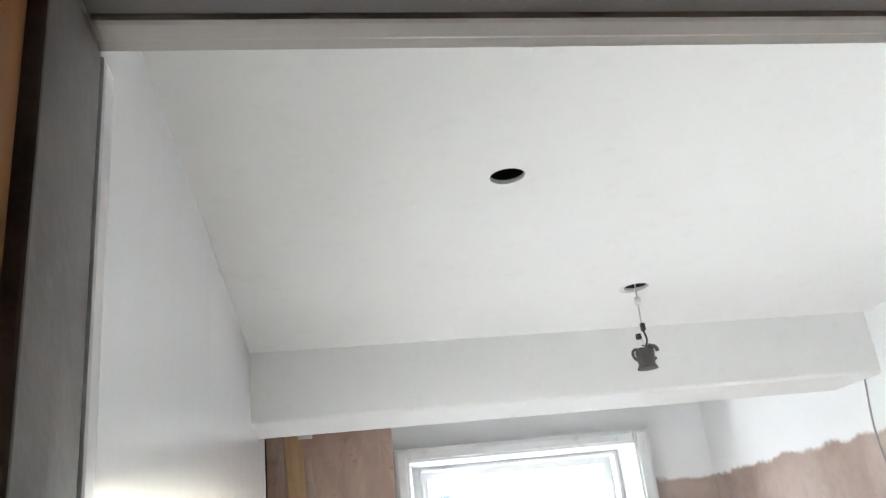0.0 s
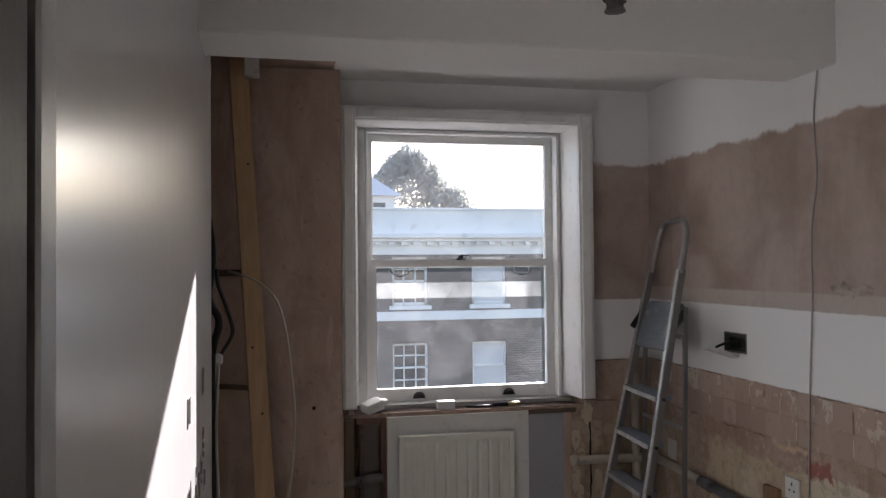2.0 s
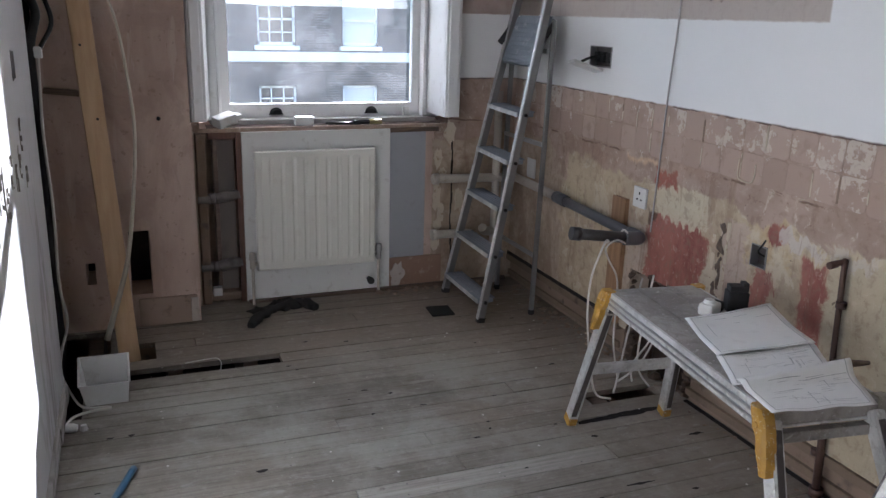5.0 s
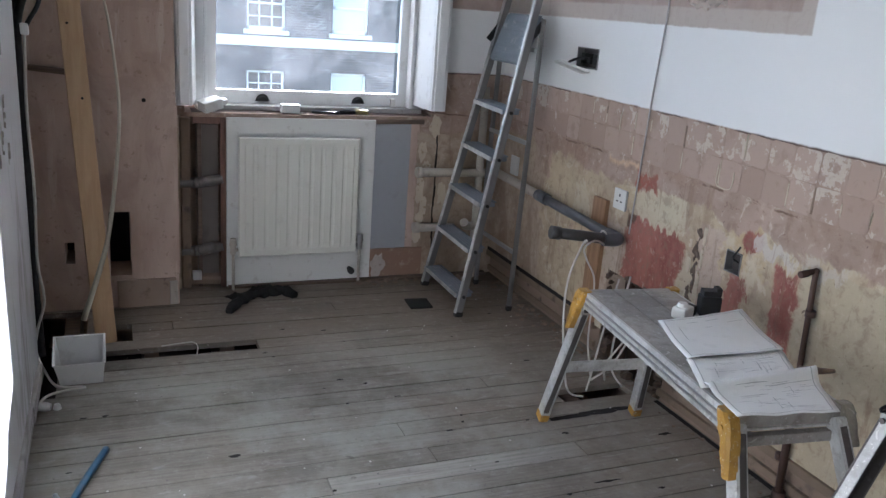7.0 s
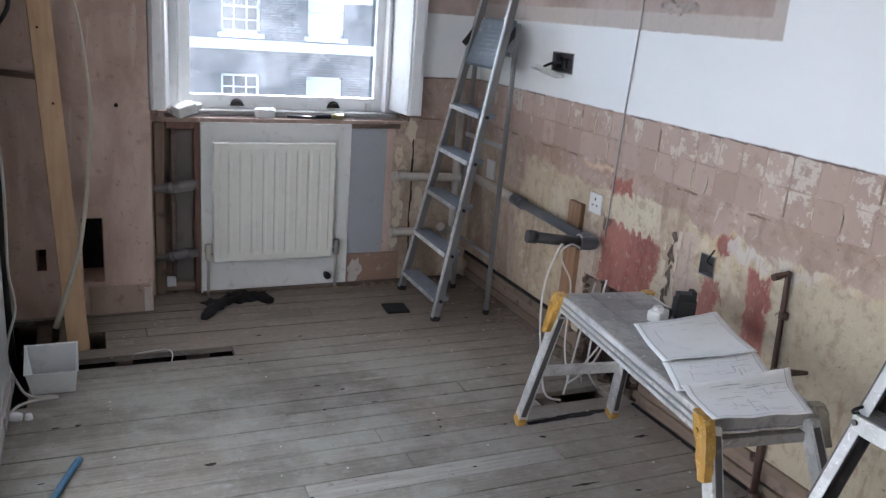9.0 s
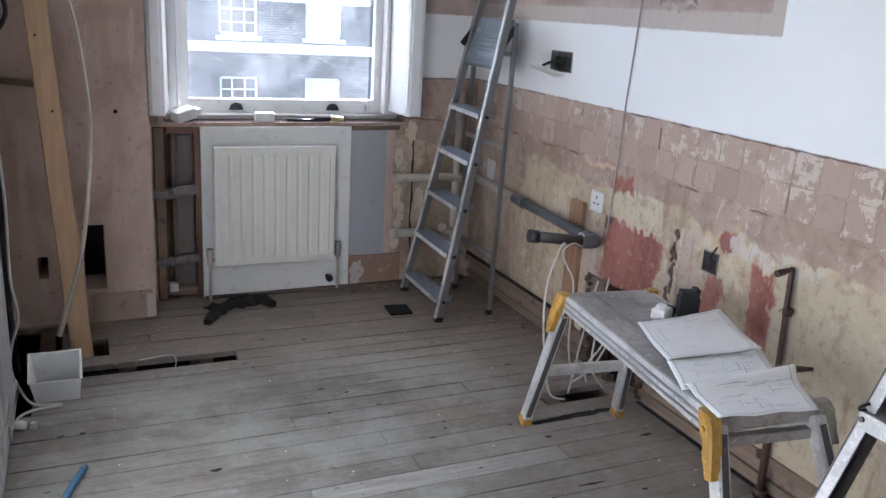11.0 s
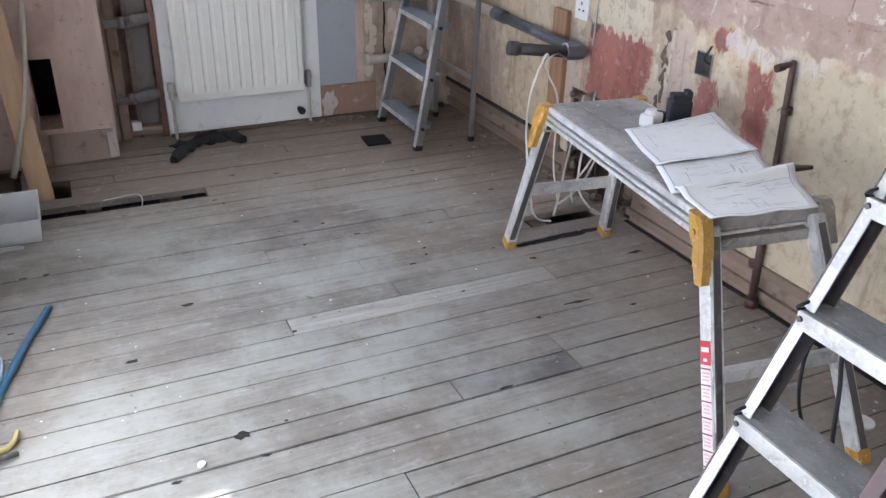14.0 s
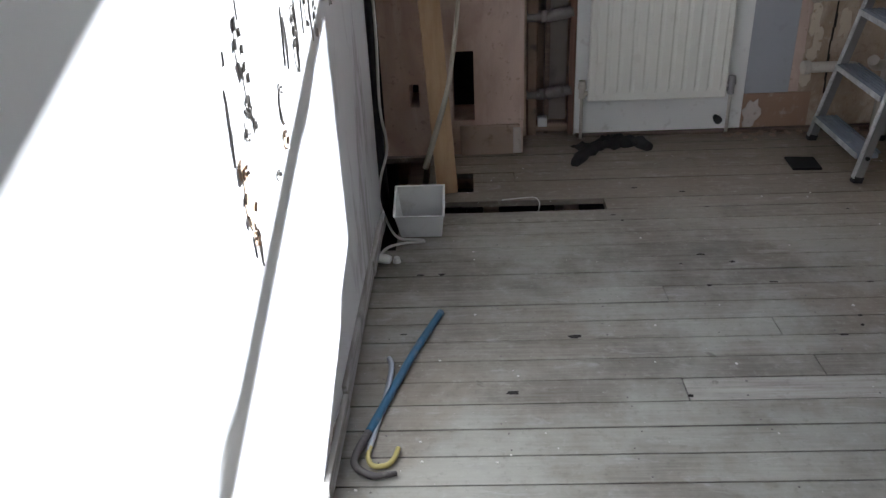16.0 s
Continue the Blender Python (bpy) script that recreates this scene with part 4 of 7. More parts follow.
    box(bm, -0.50, 0.656, 3.950, 3.966, 2.362, 2.406, 0.006)
    box(bm, -0.506, 0.662, 3.986, WY - 0.001, 2.3745, 2.41)
    part("architrave", bm, M_TRIM, w, "moulded white architrave")
    part("window_sill", a_box(-0.47, 0.69, 4.17, 4.428, 0.882, 0.9045, 0.002), M_SILL, w, "worn grey-white inner sill")
    return w


sash_window()
# bare ledge below the sash
structure("trim_ledge", roughen(a_box(-0.500, 0.69, 4.104, 4.20, 0.866, 0.881, 0.003), 0.007, 19), M_LEDGE, "rough bare timber ledge under the window")
for x0, x1, y0, dz, k in ((-0.500, -0.368, 4.076, 0.0, 1), (-0.30, -0.14, 4.092, -0.004, 2), (0.02, 0.17, 4.088, -0.006, 3), (0.395, 0.52, 4.076, -0.004, 4), (0.535, 0.685, 4.078, -0.010, 5)):
    structure("trim_ledge_end", roughen(a_box(x0, x1, y0, 4.103, 0.868 + dz, 0.881 + dz, 0.002), 0.006, 26, seed=k), M_LEDGE, "splintered front edge of the bare ledge")


# ---- across the street ----
def facade():
    h = thing("terrace_house", "sooty brick terrace across the street with white bands and sash windows", "building")
    FY = 25.0
    wins = []
    for cx in (-4.65, -2.1, 0.95, 3.50, 6.05, 8.6, 11.15, 13.7):
        wins += [(cx - 0.56, cx + 0.56, 0.42, 1.92), (cx - 0.56, cx + 0.56, -2.28, -0.76), (cx - 0.56, cx + 0.56, -5.6, -3.6)]
    part("wall", grid_wall((-14, 22), (-10.0, 2.0), wins, FY, FY + 0.35, 1), M_BRICK, h)
    part("room_backing", a_box(-14, 22, FY + 0.5, FY + 9, -10, 1.99), M_FARWIN, h)
    part("frieze", a_box(-14, 22, FY - 0.06, FY + 0.35, 2.0, 2.50), M_STUCCO, h, "pale stucco frieze")
    cor = a_box(-14, 22, FY - 0.42, FY + 0.35, 2.50, 2.66, 0.03)
    box(cor, -14, 22, FY - 0.28, FY + 0.3, 2.40, 2.502, 0.02)
    part("cornice", cor, M_STUCCO, h, "moulded cornice")
    for i in range(40):
        part("dentil", a_box(-4.0 + i * 0.4, -3.8 + i * 0.4, FY - 0.24, FY - 0.05, 2.29, 2.40), M_STUCCO, h)
    part("parapet", a_box(-14, 22, FY - 0.1, FY + 0.3, 2.66, 3.38), M_STUCCO, h, "pale parapet")
    part("coping", a_box(-14, 22, FY - 0.16, FY + 0.36, 3.38, 3.46, 0.02), M_STUCCO, h)
    part("string_course", a_box(-14, 22, FY - 0.09, FY + 0.1, -0.05, 0.24, 0.02), M_STUCCO, h, "white string course")
    for i, (x0, x1, z0, z1) in enumerate(wins):
        blind = (i // 3) % 2 == 0
        bars = bmesh.new()
        y0, y1 = FY + 0.10, FY + 0.16
        for a, b in ((x0, x0 + 0.07), (x1 - 0.07, x1)):
            box(bars, a, b, y0, y1, z0, z1)
        zm = (z0 + z1) / 2
        for a, b in ((z0, z0 + 0.09), (zm - 0.03, zm + 0.03), (z1 - 0.07, z1)):
            box(bars, x0, x1, y0, y1, a, b)
        if not blind:
            for k in (1, 2):
                xx = x0 + (x1 - x0) * k / 3
                box(bars, xx - 0.017, xx + 0.017, y0, y1, z0, z1)
            for zz in ((z0 + zm) / 2, (zm + z1) / 2):
                box(bars, x0, x1, y0, y1, zz - 0.017, zz + 0.017)
        win = part("window", bars, M_STUCCO, h, "white sash window")
        part("pane", a_box(x0, x1, FY + 0.17, FY + 0.18, z0, z1), M_BLIND if blind else M_FARWIN, win)
        part("sill", a_box(x0 - 0.1, x1 + 0.1, FY - 0.14, FY + 0.12, z0 - 0.13, z0, 0.015), M_STUCCO, win)
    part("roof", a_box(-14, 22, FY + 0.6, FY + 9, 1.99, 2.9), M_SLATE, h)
    return h


facade()


def far_house():
    h = thing("far_house", "pale house with a slate hipped roof behind the terrace", "building")
    x0, x1, y0, y1 = 0.5, 8.6, 60.0, 68.0
    part("wall", a_box(x0, x1, y0, y1, -10, 6.9), M_STUCCO, h)
    bm = bmesh.new()
    v = [bm.verts.new(p) for p in ((x0 - .5, y0 - .5, 6.9), (x1 + .5, y0 - .5, 6.9), (x1 + .5, y1, 6.9), (x0 - .5, y1, 6.9), (x0 + 2.6, (y0 + y1) / 2, 9.6), (x1 - 2.6, (y0 + y1) / 2, 9.6))]
    for f in ((0, 1, 5, 4), (1, 2, 5), (2, 3, 4, 5), (3, 0, 4), (3, 2, 1, 0)):
        bm.faces.new([v[i] for i in f])
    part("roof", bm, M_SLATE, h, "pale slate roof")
    part("chimney", a_box(5.0, 6.0, 63.4, 64.4, 8.6, 10.9, 0.05), M_STUCCO, h)
    part("window", a_box(7.0, 7.9, 59.96, 60.02, 5.2, 6.4), M_FARWIN, h)


far_house()


def far_trees():
    """A distant wooded rise: many small leaf facets, thinning out upwards."""
    rng = random.Random(5)
    verts, faces = [], []
    for i in range(26000):
        x = rng.uniform(2, 48)
        top = 11.0 * math.exp(-((x - 19.5) / (6.5 if x < 19.5 else 8.5)) ** 2) + 8.0 + 1.5 * noise.noise(Vector((x * 0.45, 0, 3))) + 0.6 * noise.noise(Vector((x * 1.6, 0, 9)))
        z = top - abs(rng.gauss(0, 1.0)) * 4.5
        y = 120 + rng.uniform(-5, 5)
        s = rng.uniform(0.18, 0.42)
        a, b = rng.uniform(0, 6.3), rng.uniform(-0.7, 0.7)
        u = Vector((math.cos(a), math.sin(a), b)) * s
        w = Vector((-math.sin(a) * b, math.cos(a) * b, 1.0)) * s * 0.8
        p, k = Vector((x, y, z)), len(verts)
        verts += [p - u, p + w * 0.7, p + u, p - w]
        faces.append((k, k + 1, k + 2, k + 3))
    me = bpy.data.meshes.new("far_trees")
    me.from_pydata([tuple(v) for v in verts], [], faces)
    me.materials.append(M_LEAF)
    tagged(new("far_trees", me), "wooded rise behind the roofs, haze put into its colour", "trees", kind="stuff")


far_trees()


# ---- things under and round the window ----
def radiator():
    r = thing("radiator", "cream single-panel radiator with vertical flutes on a white board", "radiator")
    x0, x1, z0, z1, yf = -0.296, 0.306, 0.178, 0.776, 3.992
    bm = bmesh.new()
    n = 10
    prof = [(x0, yf + 0.03), (x0, yf + 0.006), (x0 + 0.006, yf), (x0 + 0.022, yf)]
    w = (x1 - x0 - 0.044) / n
    for i in range(n):
        a = x0 + 0.022 + i * w
        prof += [(a + w * 0.10, yf), (a + w * 0.22, yf - 0.004), (a + w * 0.78, yf - 0.004), (a + w * 0.90, yf), (a + w * 0.94, yf + 0.0012), (a + w * 0.99, yf + 0.0012)]
    prof += [(x1 - 0.022, yf), (x1 - 0.006, yf), (x1, yf + 0.006), (x1, yf + 0.03)]
    levels = [(z0, 0, 1), (z0 + 0.005, 0.0, 1), (z0 + 0.030, 0, 1), (z0 + 0.055, 1, 0), (z1 - 0.055, 1, 0), (z1 - 0.030, 0, 1), (z1 - 0.005, 0, 1), (z1, 0, 1)]
    rows = []
    for k, (z, on, _) in enumerate(levels):
        edge = 0.006 if k in (0, len(levels) - 1) else 0.0
        rows.append([bm.verts.new((x, (y if on else max(yf, y if abs(x - x0) < 0.01 or abs(x - x1) < 0.01 else yf)) + edge, z)) for x, y in prof])
    for a, b in zip(rows, rows[1:]):
        for i in range(len(prof) - 1):
            bm.faces.new((a[i], a[i + 1], b[i + 1], b[i]))
    box(bm, x0 + 0.003, x1 - 0.003, yf + 0.026, yf + 0.040, z0 + 0.004, z1 - 0.004)
    part("panel", bm, M_RAD, r)
    for x in (-0.2, 0.2):
        part("bracket", a_box(x - 0.015, x + 0.015, yf + 0.0405, WY - 0.0175, 0.3, 0.7), M_RAD, r)
    for x, s in ((x0 - 0.024, -1), (x1 + 0.024, 1)):
        v = disc(bmesh.new(), (x, yf + 0.02, 0.215), 0.014, 0.05, sides=14)
        disc(v, (x, yf + 0.02, 0.252), 0.019, 0.035, sides=14, r2=0.015)
        disc(v, (x - s * 0.014, yf + 0.02, 0.212), 0.010, 0.028, "x", 12)
        part("valve", v, M_STEELBOX if s > 0 else M_PALEPIPE, r, "grimy radiator valve")
        part("tail_pipe", a_tube([(x, yf + 0.02, 0.192), (x, yf + 0.02, 0.0)], 0.0075, sides=10), M_PALEPIPE, r)
    dv = disc(bmesh.new(), (0.285, yf + 0.03, 0.075), 0.012, 0.04, "y", 12)
    disc(dv, (0.285, yf + 0.01, 0.075), 0.018, 0.02, "y", 12)
    part("drain_valve", dv, M_BLACK, r, "dark drain valve")
    return r


radiator()
board = solid("backing_board", a_box(-0.345, 0.402, WY - 0.017, WY - 0.001, 0.006, 0.862, 0.002), M_BACKBOARD, "white board on the wall behind the radiator", "board")
gp = thing("grey_panel", "flat grey painted plaster panel with a torn edge beside the radiator", "panel")
part("face", a_box(0.404, 0.598, WY - 0.008, WY - 0.001, 0.172, 0.842, 0.001), M_GREY, gp)
torn = bmesh.new()
for k in range(24):
    z = 0.175 + k * 0.028
    box(torn, 0.599, 0.640 + 0.030 * noise.noise(Vector((0, 0, k * 0.37))), WY - 0.0075 + 0.002 * (k % 2), WY - 0.001, z, z + 0.0278)
part("torn_edge", roughen(torn, 0.003, 40, (1, 0.3, 0)), M_PIER, gp, "torn bare plaster edge")
part("broken_top", roughen(a_box(0.404, 0.668, WY - 0.010, WY - 0.001, 0.843, 0.866, 0.002), 0.005, 26), M_JOIST, gp, "broken dark strip on top")
solid("hardboard_strip", a_box(0.404, 0.70, WY - 0.010, WY - 0.001, 0.004, 0.170, 0.001), M_HARDB, "brown hardboard offcut at the wall's foot", "board")


def end_patch(x, z, w, h, seed):
    """A ragged flake of old plaster standing proud of the end wall."""
    bm = bmesh.new()
    n = 18
    rim, top = [], []
    for k in range(n):
        a = 2 * math.pi * k / n
        c, s_ = math.cos(a), math.sin(a)
        s = 1 + 0.55 * noise.noise(Vector((c * 2.1, s_ * 2.1, seed * 2.7))) + 0.25 * noise.noise(Vector((c * 5, s_ * 5, seed)))
        rim.append(bm.verts.new((x + w * 0.5 * c * s, WY - 0.0003, z + h * 0.5 * s_ * s)))
        top.append(bm.verts.new((x + w * 0.46 * c * s, WY - 0.004, z + h * 0.47 * s_ * s)))
    for k in range(n):
        bm.faces.new((rim[k], rim[(k + 1) % n], top[(k + 1) % n], top[k]))
    bm.faces.new(top)
    return bm


wall_end = bpy.data.objects["wall_window"]
for k, (x, z, w, h) in enumerate(((0.672, 0.70, 0.05, 0.10), (0.668, 0.50, 0.045, 0.16), (0.690, 0.40, 0.04, 0.12), (0.676, 0.335, 0.05, 0.06), (0.70, 0.62, 0.05, 0.05), (0.735, 0.83, 0.06, 0.11), (0.665, 0.24, 0.05, 0.10), (0.74, 0.98, 0.05, 0.09), (0.80, 0.47, 0.05, 0.14))):
    part("plaster_flake", end_patch(x, z, w, h, k + 3), M_SCAR, wall_end, "ragged flake of cream plaster")


smear = end_patch(0.445, 0.075, 0.085, 0.13, 21)
bmesh.ops.translate(smear, vec=(0, -0.0095, 0), verts=smear.verts)
part("plaster_smear", smear, M_TORN, bpy.data.objects["hardboard_strip"], "smear of pale plaster")
joint = bmesh.new()
for k in range(12):
    z0 = 0.16 + k * 0.058
    x = 0.752 + 0.014 * noise.noise(Vector((0, 1.7, k * 0.4)))
    box(joint, x - 0.003 - 0.002 * (k % 3), x + 0.004, WY - 0.0025, WY + 0.001, z0, z0 + 0.059)
part("plaster_joint", roughen(joint, 0.003, 30, (1, 0, 0)), M_DARK, wall_end, "dark open joint in the plaster")


def stud_recess():
    s = thing("stud_frame", "dark rough studs in the opened wall recess", "studs")
    part("stud", roughen(a_box(-0.478, -0.456, WY + 0.03, WY + 0.10, 0.0, 0.86, 0.003), 0.004, 12), M_JOIST, s)
    part("masonry_edge", roughen(a_box(-0.556, -0.512, WY + 0.01, WY + 0.11, 0.0, 0.85, 0.006), 0.012, 15), M_RAW, s, "broken masonry edge")
    part("infill_board", a_box(-0.455, -0.375, WY + 0.070, WY + 0.085, 0.0, 0.814, 0.002), M_INFILL, s, "grey-brown infill board")
    part("mortar_heap", roughen(a_box(-0.54, -0.36, WY + 0.02, WY + 0.11, 0.0, 0.05, 0.015), 0.02, 18), M_RAW, s, "fallen rubble at the foot")
    part("stud", a_box(-0.372, -0.347, WY + 0.0, WY + 0.05, 0.0, 0.86, 0.003), M_REDWOOD, s, "red-brown stud")
    part("noggin", roughen(a_box(-0.500, -0.3725, WY + 0.005, WY + 0.06, 0.826, 0.8655, 0.003), 0.002, 14), M_REDWOOD, s, "red-brown head timber")
    return s


stud_recess()
for z in (0.545, 0.200):
    p = thing("wall_pipe", "grimy old pipe crossing the opened wall", "pipe", "pipes in the wall recess")
    part("pipe", a_tube([(-0.575, 4.10, z - 0.012), (-0.46, 4.09, z - 0.006), (-0.36, 4.085, z + 0.012)], 0.025, sides=12), M_OLDPIPE, p)
    part("lagging", roughen(a_tube([(-0.47, 4.088, z - 0.006), (-0.43, 4.086, z + 0.004), (-0.385, 4.084, z + 0.008)], 0.026, sides=12, steps=8), 0.010, 38, seed=z), M_OLDPIPE, p, "crumbling lagging")
    part("collar", a_tube([(-0.50, 4.092, z - 0.009), (-0.475, 4.091, z - 0.007)], 0.027, sides=12, steps=1), M_OLDPIPE, p)
for z, xe in ((0.600, 1.06), (0.298, 0.86)):
    p = thing("supply_pipe", "pale painted pipe stub along the end wall", "pipe", "pipes beside the radiator")
    part("pipe", a_tube([(0.635, 4.005, z), (0.80, 4.015, z - 0.004), (xe, 4.02, z - 0.012)], 0.023, sides=12), M_PALEPIPE, p)
    part("cap", a_tube([(0.622, 4.004, z), (0.650, 4.006, z)], 0.029, sides=12, steps=1), M_PALEPIPE, p)
riser = thing("corner_riser", "pale painted vertical pipe in the corner behind the ladder", "pipe")
part("pipe", a_tube([(0.99, 4.02, 0.0), (0.99, 4.02, 1.05)], 0.021, sides=12, steps=1), M_PALEPIPE, riser)
part("branch", a_tube([(0.99, 4.02, 0.295), (0.93, 4.0, 0.30), (0.90, 3.97, 0.33)], 0.024, sides=12), M_PALEPIPE, riser)
solid("outlet_block", a_box(-0.508, -0.466, 4.06, 4.10, 0.045, 0.088, 0.004), M_TUB, "small white plastic outlet low in the recess", "outlet")


# things on the ledge
def ledge_things():
    a = thing("junction_box", "tilted white plastic junction box on the ledge", "junction box")
    bm = a_box(-0.05, 0.05, -0.035, 0.035, 0.0, 0.05, 0.006)
    bmesh.ops.transform(bm, matrix=pose(-0.41, 4.10, 0.893, 8, -14, 25), verts=bm.verts)
    part("body", bm, M_PVC, a)
    bm = a_box(0.052, 0.085, -0.02, 0.02, 0.0, 0.025, 0.004)
    bmesh.ops.transform(bm, matrix=pose(-0.41, 4.10, 0.900, 8, -14, 25), verts=bm.verts)
    part("spout", bm, M_PVC, a)
    bm = a_box(-0.045, 0.045, -0.03, 0.03, 0.0, 0.042, 0.004)
    bmesh.ops.translate(bm, vec=(-0.03, 4.11, 0.883), verts=bm.verts)
    solid("white_block", bm, M_PVC, "small white plastic box on the ledge", "box")
    t = thing("utility_knife", "black and yellow utility knife lying on the ledge", "knife")
    part("handle", a_tube([(0.22, 4.095, 0.894), (0.28, 4.09, 0.896), (0.335, 4.09, 0.895)], 0.011, sides=8), M_BLACK, t)
    part("grip", a_tube([(0.300, 4.089, 0.897), (0.365, 4.088, 0.896)], 0.0125, sides=8), M_BAREYEL, t, "yellow grip")
    solid("ledge_rod", a_tube([(0.08, 4.11, 0.889), (0.24, 4.10, 0.889)], 0.006, sides=8), M_BLACK, "thin dark rod on the ledge", "rod")
    solid("sill_block", a_box(0.535, 0.562, 4.235, 4.260, 0.906, 0.9495, 0.003), M_PVC, "small cream block beside the sash", "block")


ledge_things()


# ---- step ladder by the end wall ----
def far_ladder():
    L = thing("step_ladder", "tall aluminium step ladder with a blue-grey platform and hoop", "ladder", "step ladders")

    def A(z, d=0.0):
        return Vector((0.672 + 0.187 * z + d, 3.447 + 0.012 * z, z))

    def B(z, d=0.0):
        return Vector((0.672 + 0.222 * z + d, 3.915 - 0.022 * z, z))

    for S in (A, B):
        # dark body and pale edge paint in the stile's shade and highlight
        st = part("stile", bar(bmesh.new(), S(0.02), S(1.60), 0.036, 0.022, (1, 0, 0), 0.004), M_ALUDULL, L)
        part("bright_edge", bar(bmesh.new(), S(0.02, -0.019), S(1.60, -0.019), 0.006, 0.024, (1, 0, 0), 0.002), M_ALUPAINT, st, "front edge with its highlight put into the colour")
        part("foot", bar(bmesh.new(), S(0.0), S(0.030), 0.042, 0.027, (1, 0, 0), 0.004), M_BLACK, L, "black rubber foot")
    mid = (A(1.84) + B(1.84)) / 2
    up = [A(1.58), A(1.70), A(1.785) + Vector((0, 0.012, 0)), A(1.832) + Vector((0, 0.06, 0)), mid, B(1.832) - Vector((0, 0.06, 0)), B(1.785) - Vector((0, 0.012, 0)), B(1.70), B(1.58)]
    part("hoop", a_tube(up, 0.0155, sides=10), M_ALU, L, "bent aluminium hoop")

    def tread(z):
        bm = bar(bmesh.new(), A(z - 0.011, 0.012) + Vector((0, 0.011, 0)), B(z - 0.011, 0.012) - Vector((0, 0.011, 0)), 0.082, 0.022, (1, 0, 0), 0.003)
        for k in range(5):
            o = -0.02 + k * 0.016
            bar(bm, A(z, o + 0.012) + Vector((0, 0.014, 0)), B(z, o + 0.012) - Vector((0, 0.014, 0)), 0.007, 0.005, (1, 0, 0))
        t = part("tread", bm, M_STEP, L)
        part("nosing", bar(bmesh.new(), A(z - 0.011, -0.031) + Vector((0, 0.011, 0)), B(z - 0.011, -0.031) - Vector((0, 0.011, 0)), 0.006, 0.020, (1, 0, 0), 0.001), M_ALUPAINT, t, "bright metal nosing")
        for S, s in ((A, 1), (B, -1)):
            part("bolt", disc(bmesh.new(), S(z - 0.011) - Vector((0, s * 0.014, 0)), 0.008, 0.012, "y", 10), M_BLACK, t)

    for z in (0.115, 0.34, 0.565, 0.785, 1.005):
        tread(z)
    pl = bar(bmesh.new(), (A(1.205, 0.0) + B(1.205, 0.0)) / 2, (A(1.435, 0.035) + B(1.435, 0.035)) / 2, 0.36, 0.020, (0, 1, 0), 0.010)
    ribs = []
    for k in range(9):
        f = 0.12 + k * 0.09
        z = 1.205 + 0.23 * f
        c = (A(z, 0.035 * f) + B(z, 0.035 * f)) / 2
        ribs.append((c + Vector((-0.012, -0.15, 0)), c + Vector((-0.012, 0.15, 0))))
    pl = part("platform", pl, M_BLUEGREY, L, "blue-grey ribbed platform, folded up")
    for p, q in ribs:
        part("rib", bar(bmesh.new(), p, q, 0.007, 0.004, (0, 0, 1)), M_BLUEGREY, pl)
    for y in (3.475, 3.885):
        leg = part("rear_leg", bar(bmesh.new(), (0.962, y, 0.02), (0.992, y, 1.42), 0.022, 0.018, (1, 0, 0), 0.003), M_ALUDULL, L)
        part("rear_foot", bar(bmesh.new(), (0.962, y, 0.0), (0.963, y, 0.030), 0.028, 0.024, (1, 0, 0), 0.004), M_BLACK, leg, "black rubber foot")
        part("hinge", bar(bmesh.new(), (0.915, y, 1.30), (0.992, y, 1.40), 0.03, 0.006, (0, 0, 1), 0.001), M_BLACK, L)
    for z in (0.30, 0.85, 1.28):
        part("rear_brace", bar(bmesh.new(), (0.970, 3.475, z), (0.970, 3.885, z), 0.02, 0.014, (0, 0, 1), 0.002), M_ALU, L)
    return L


far_ladder()


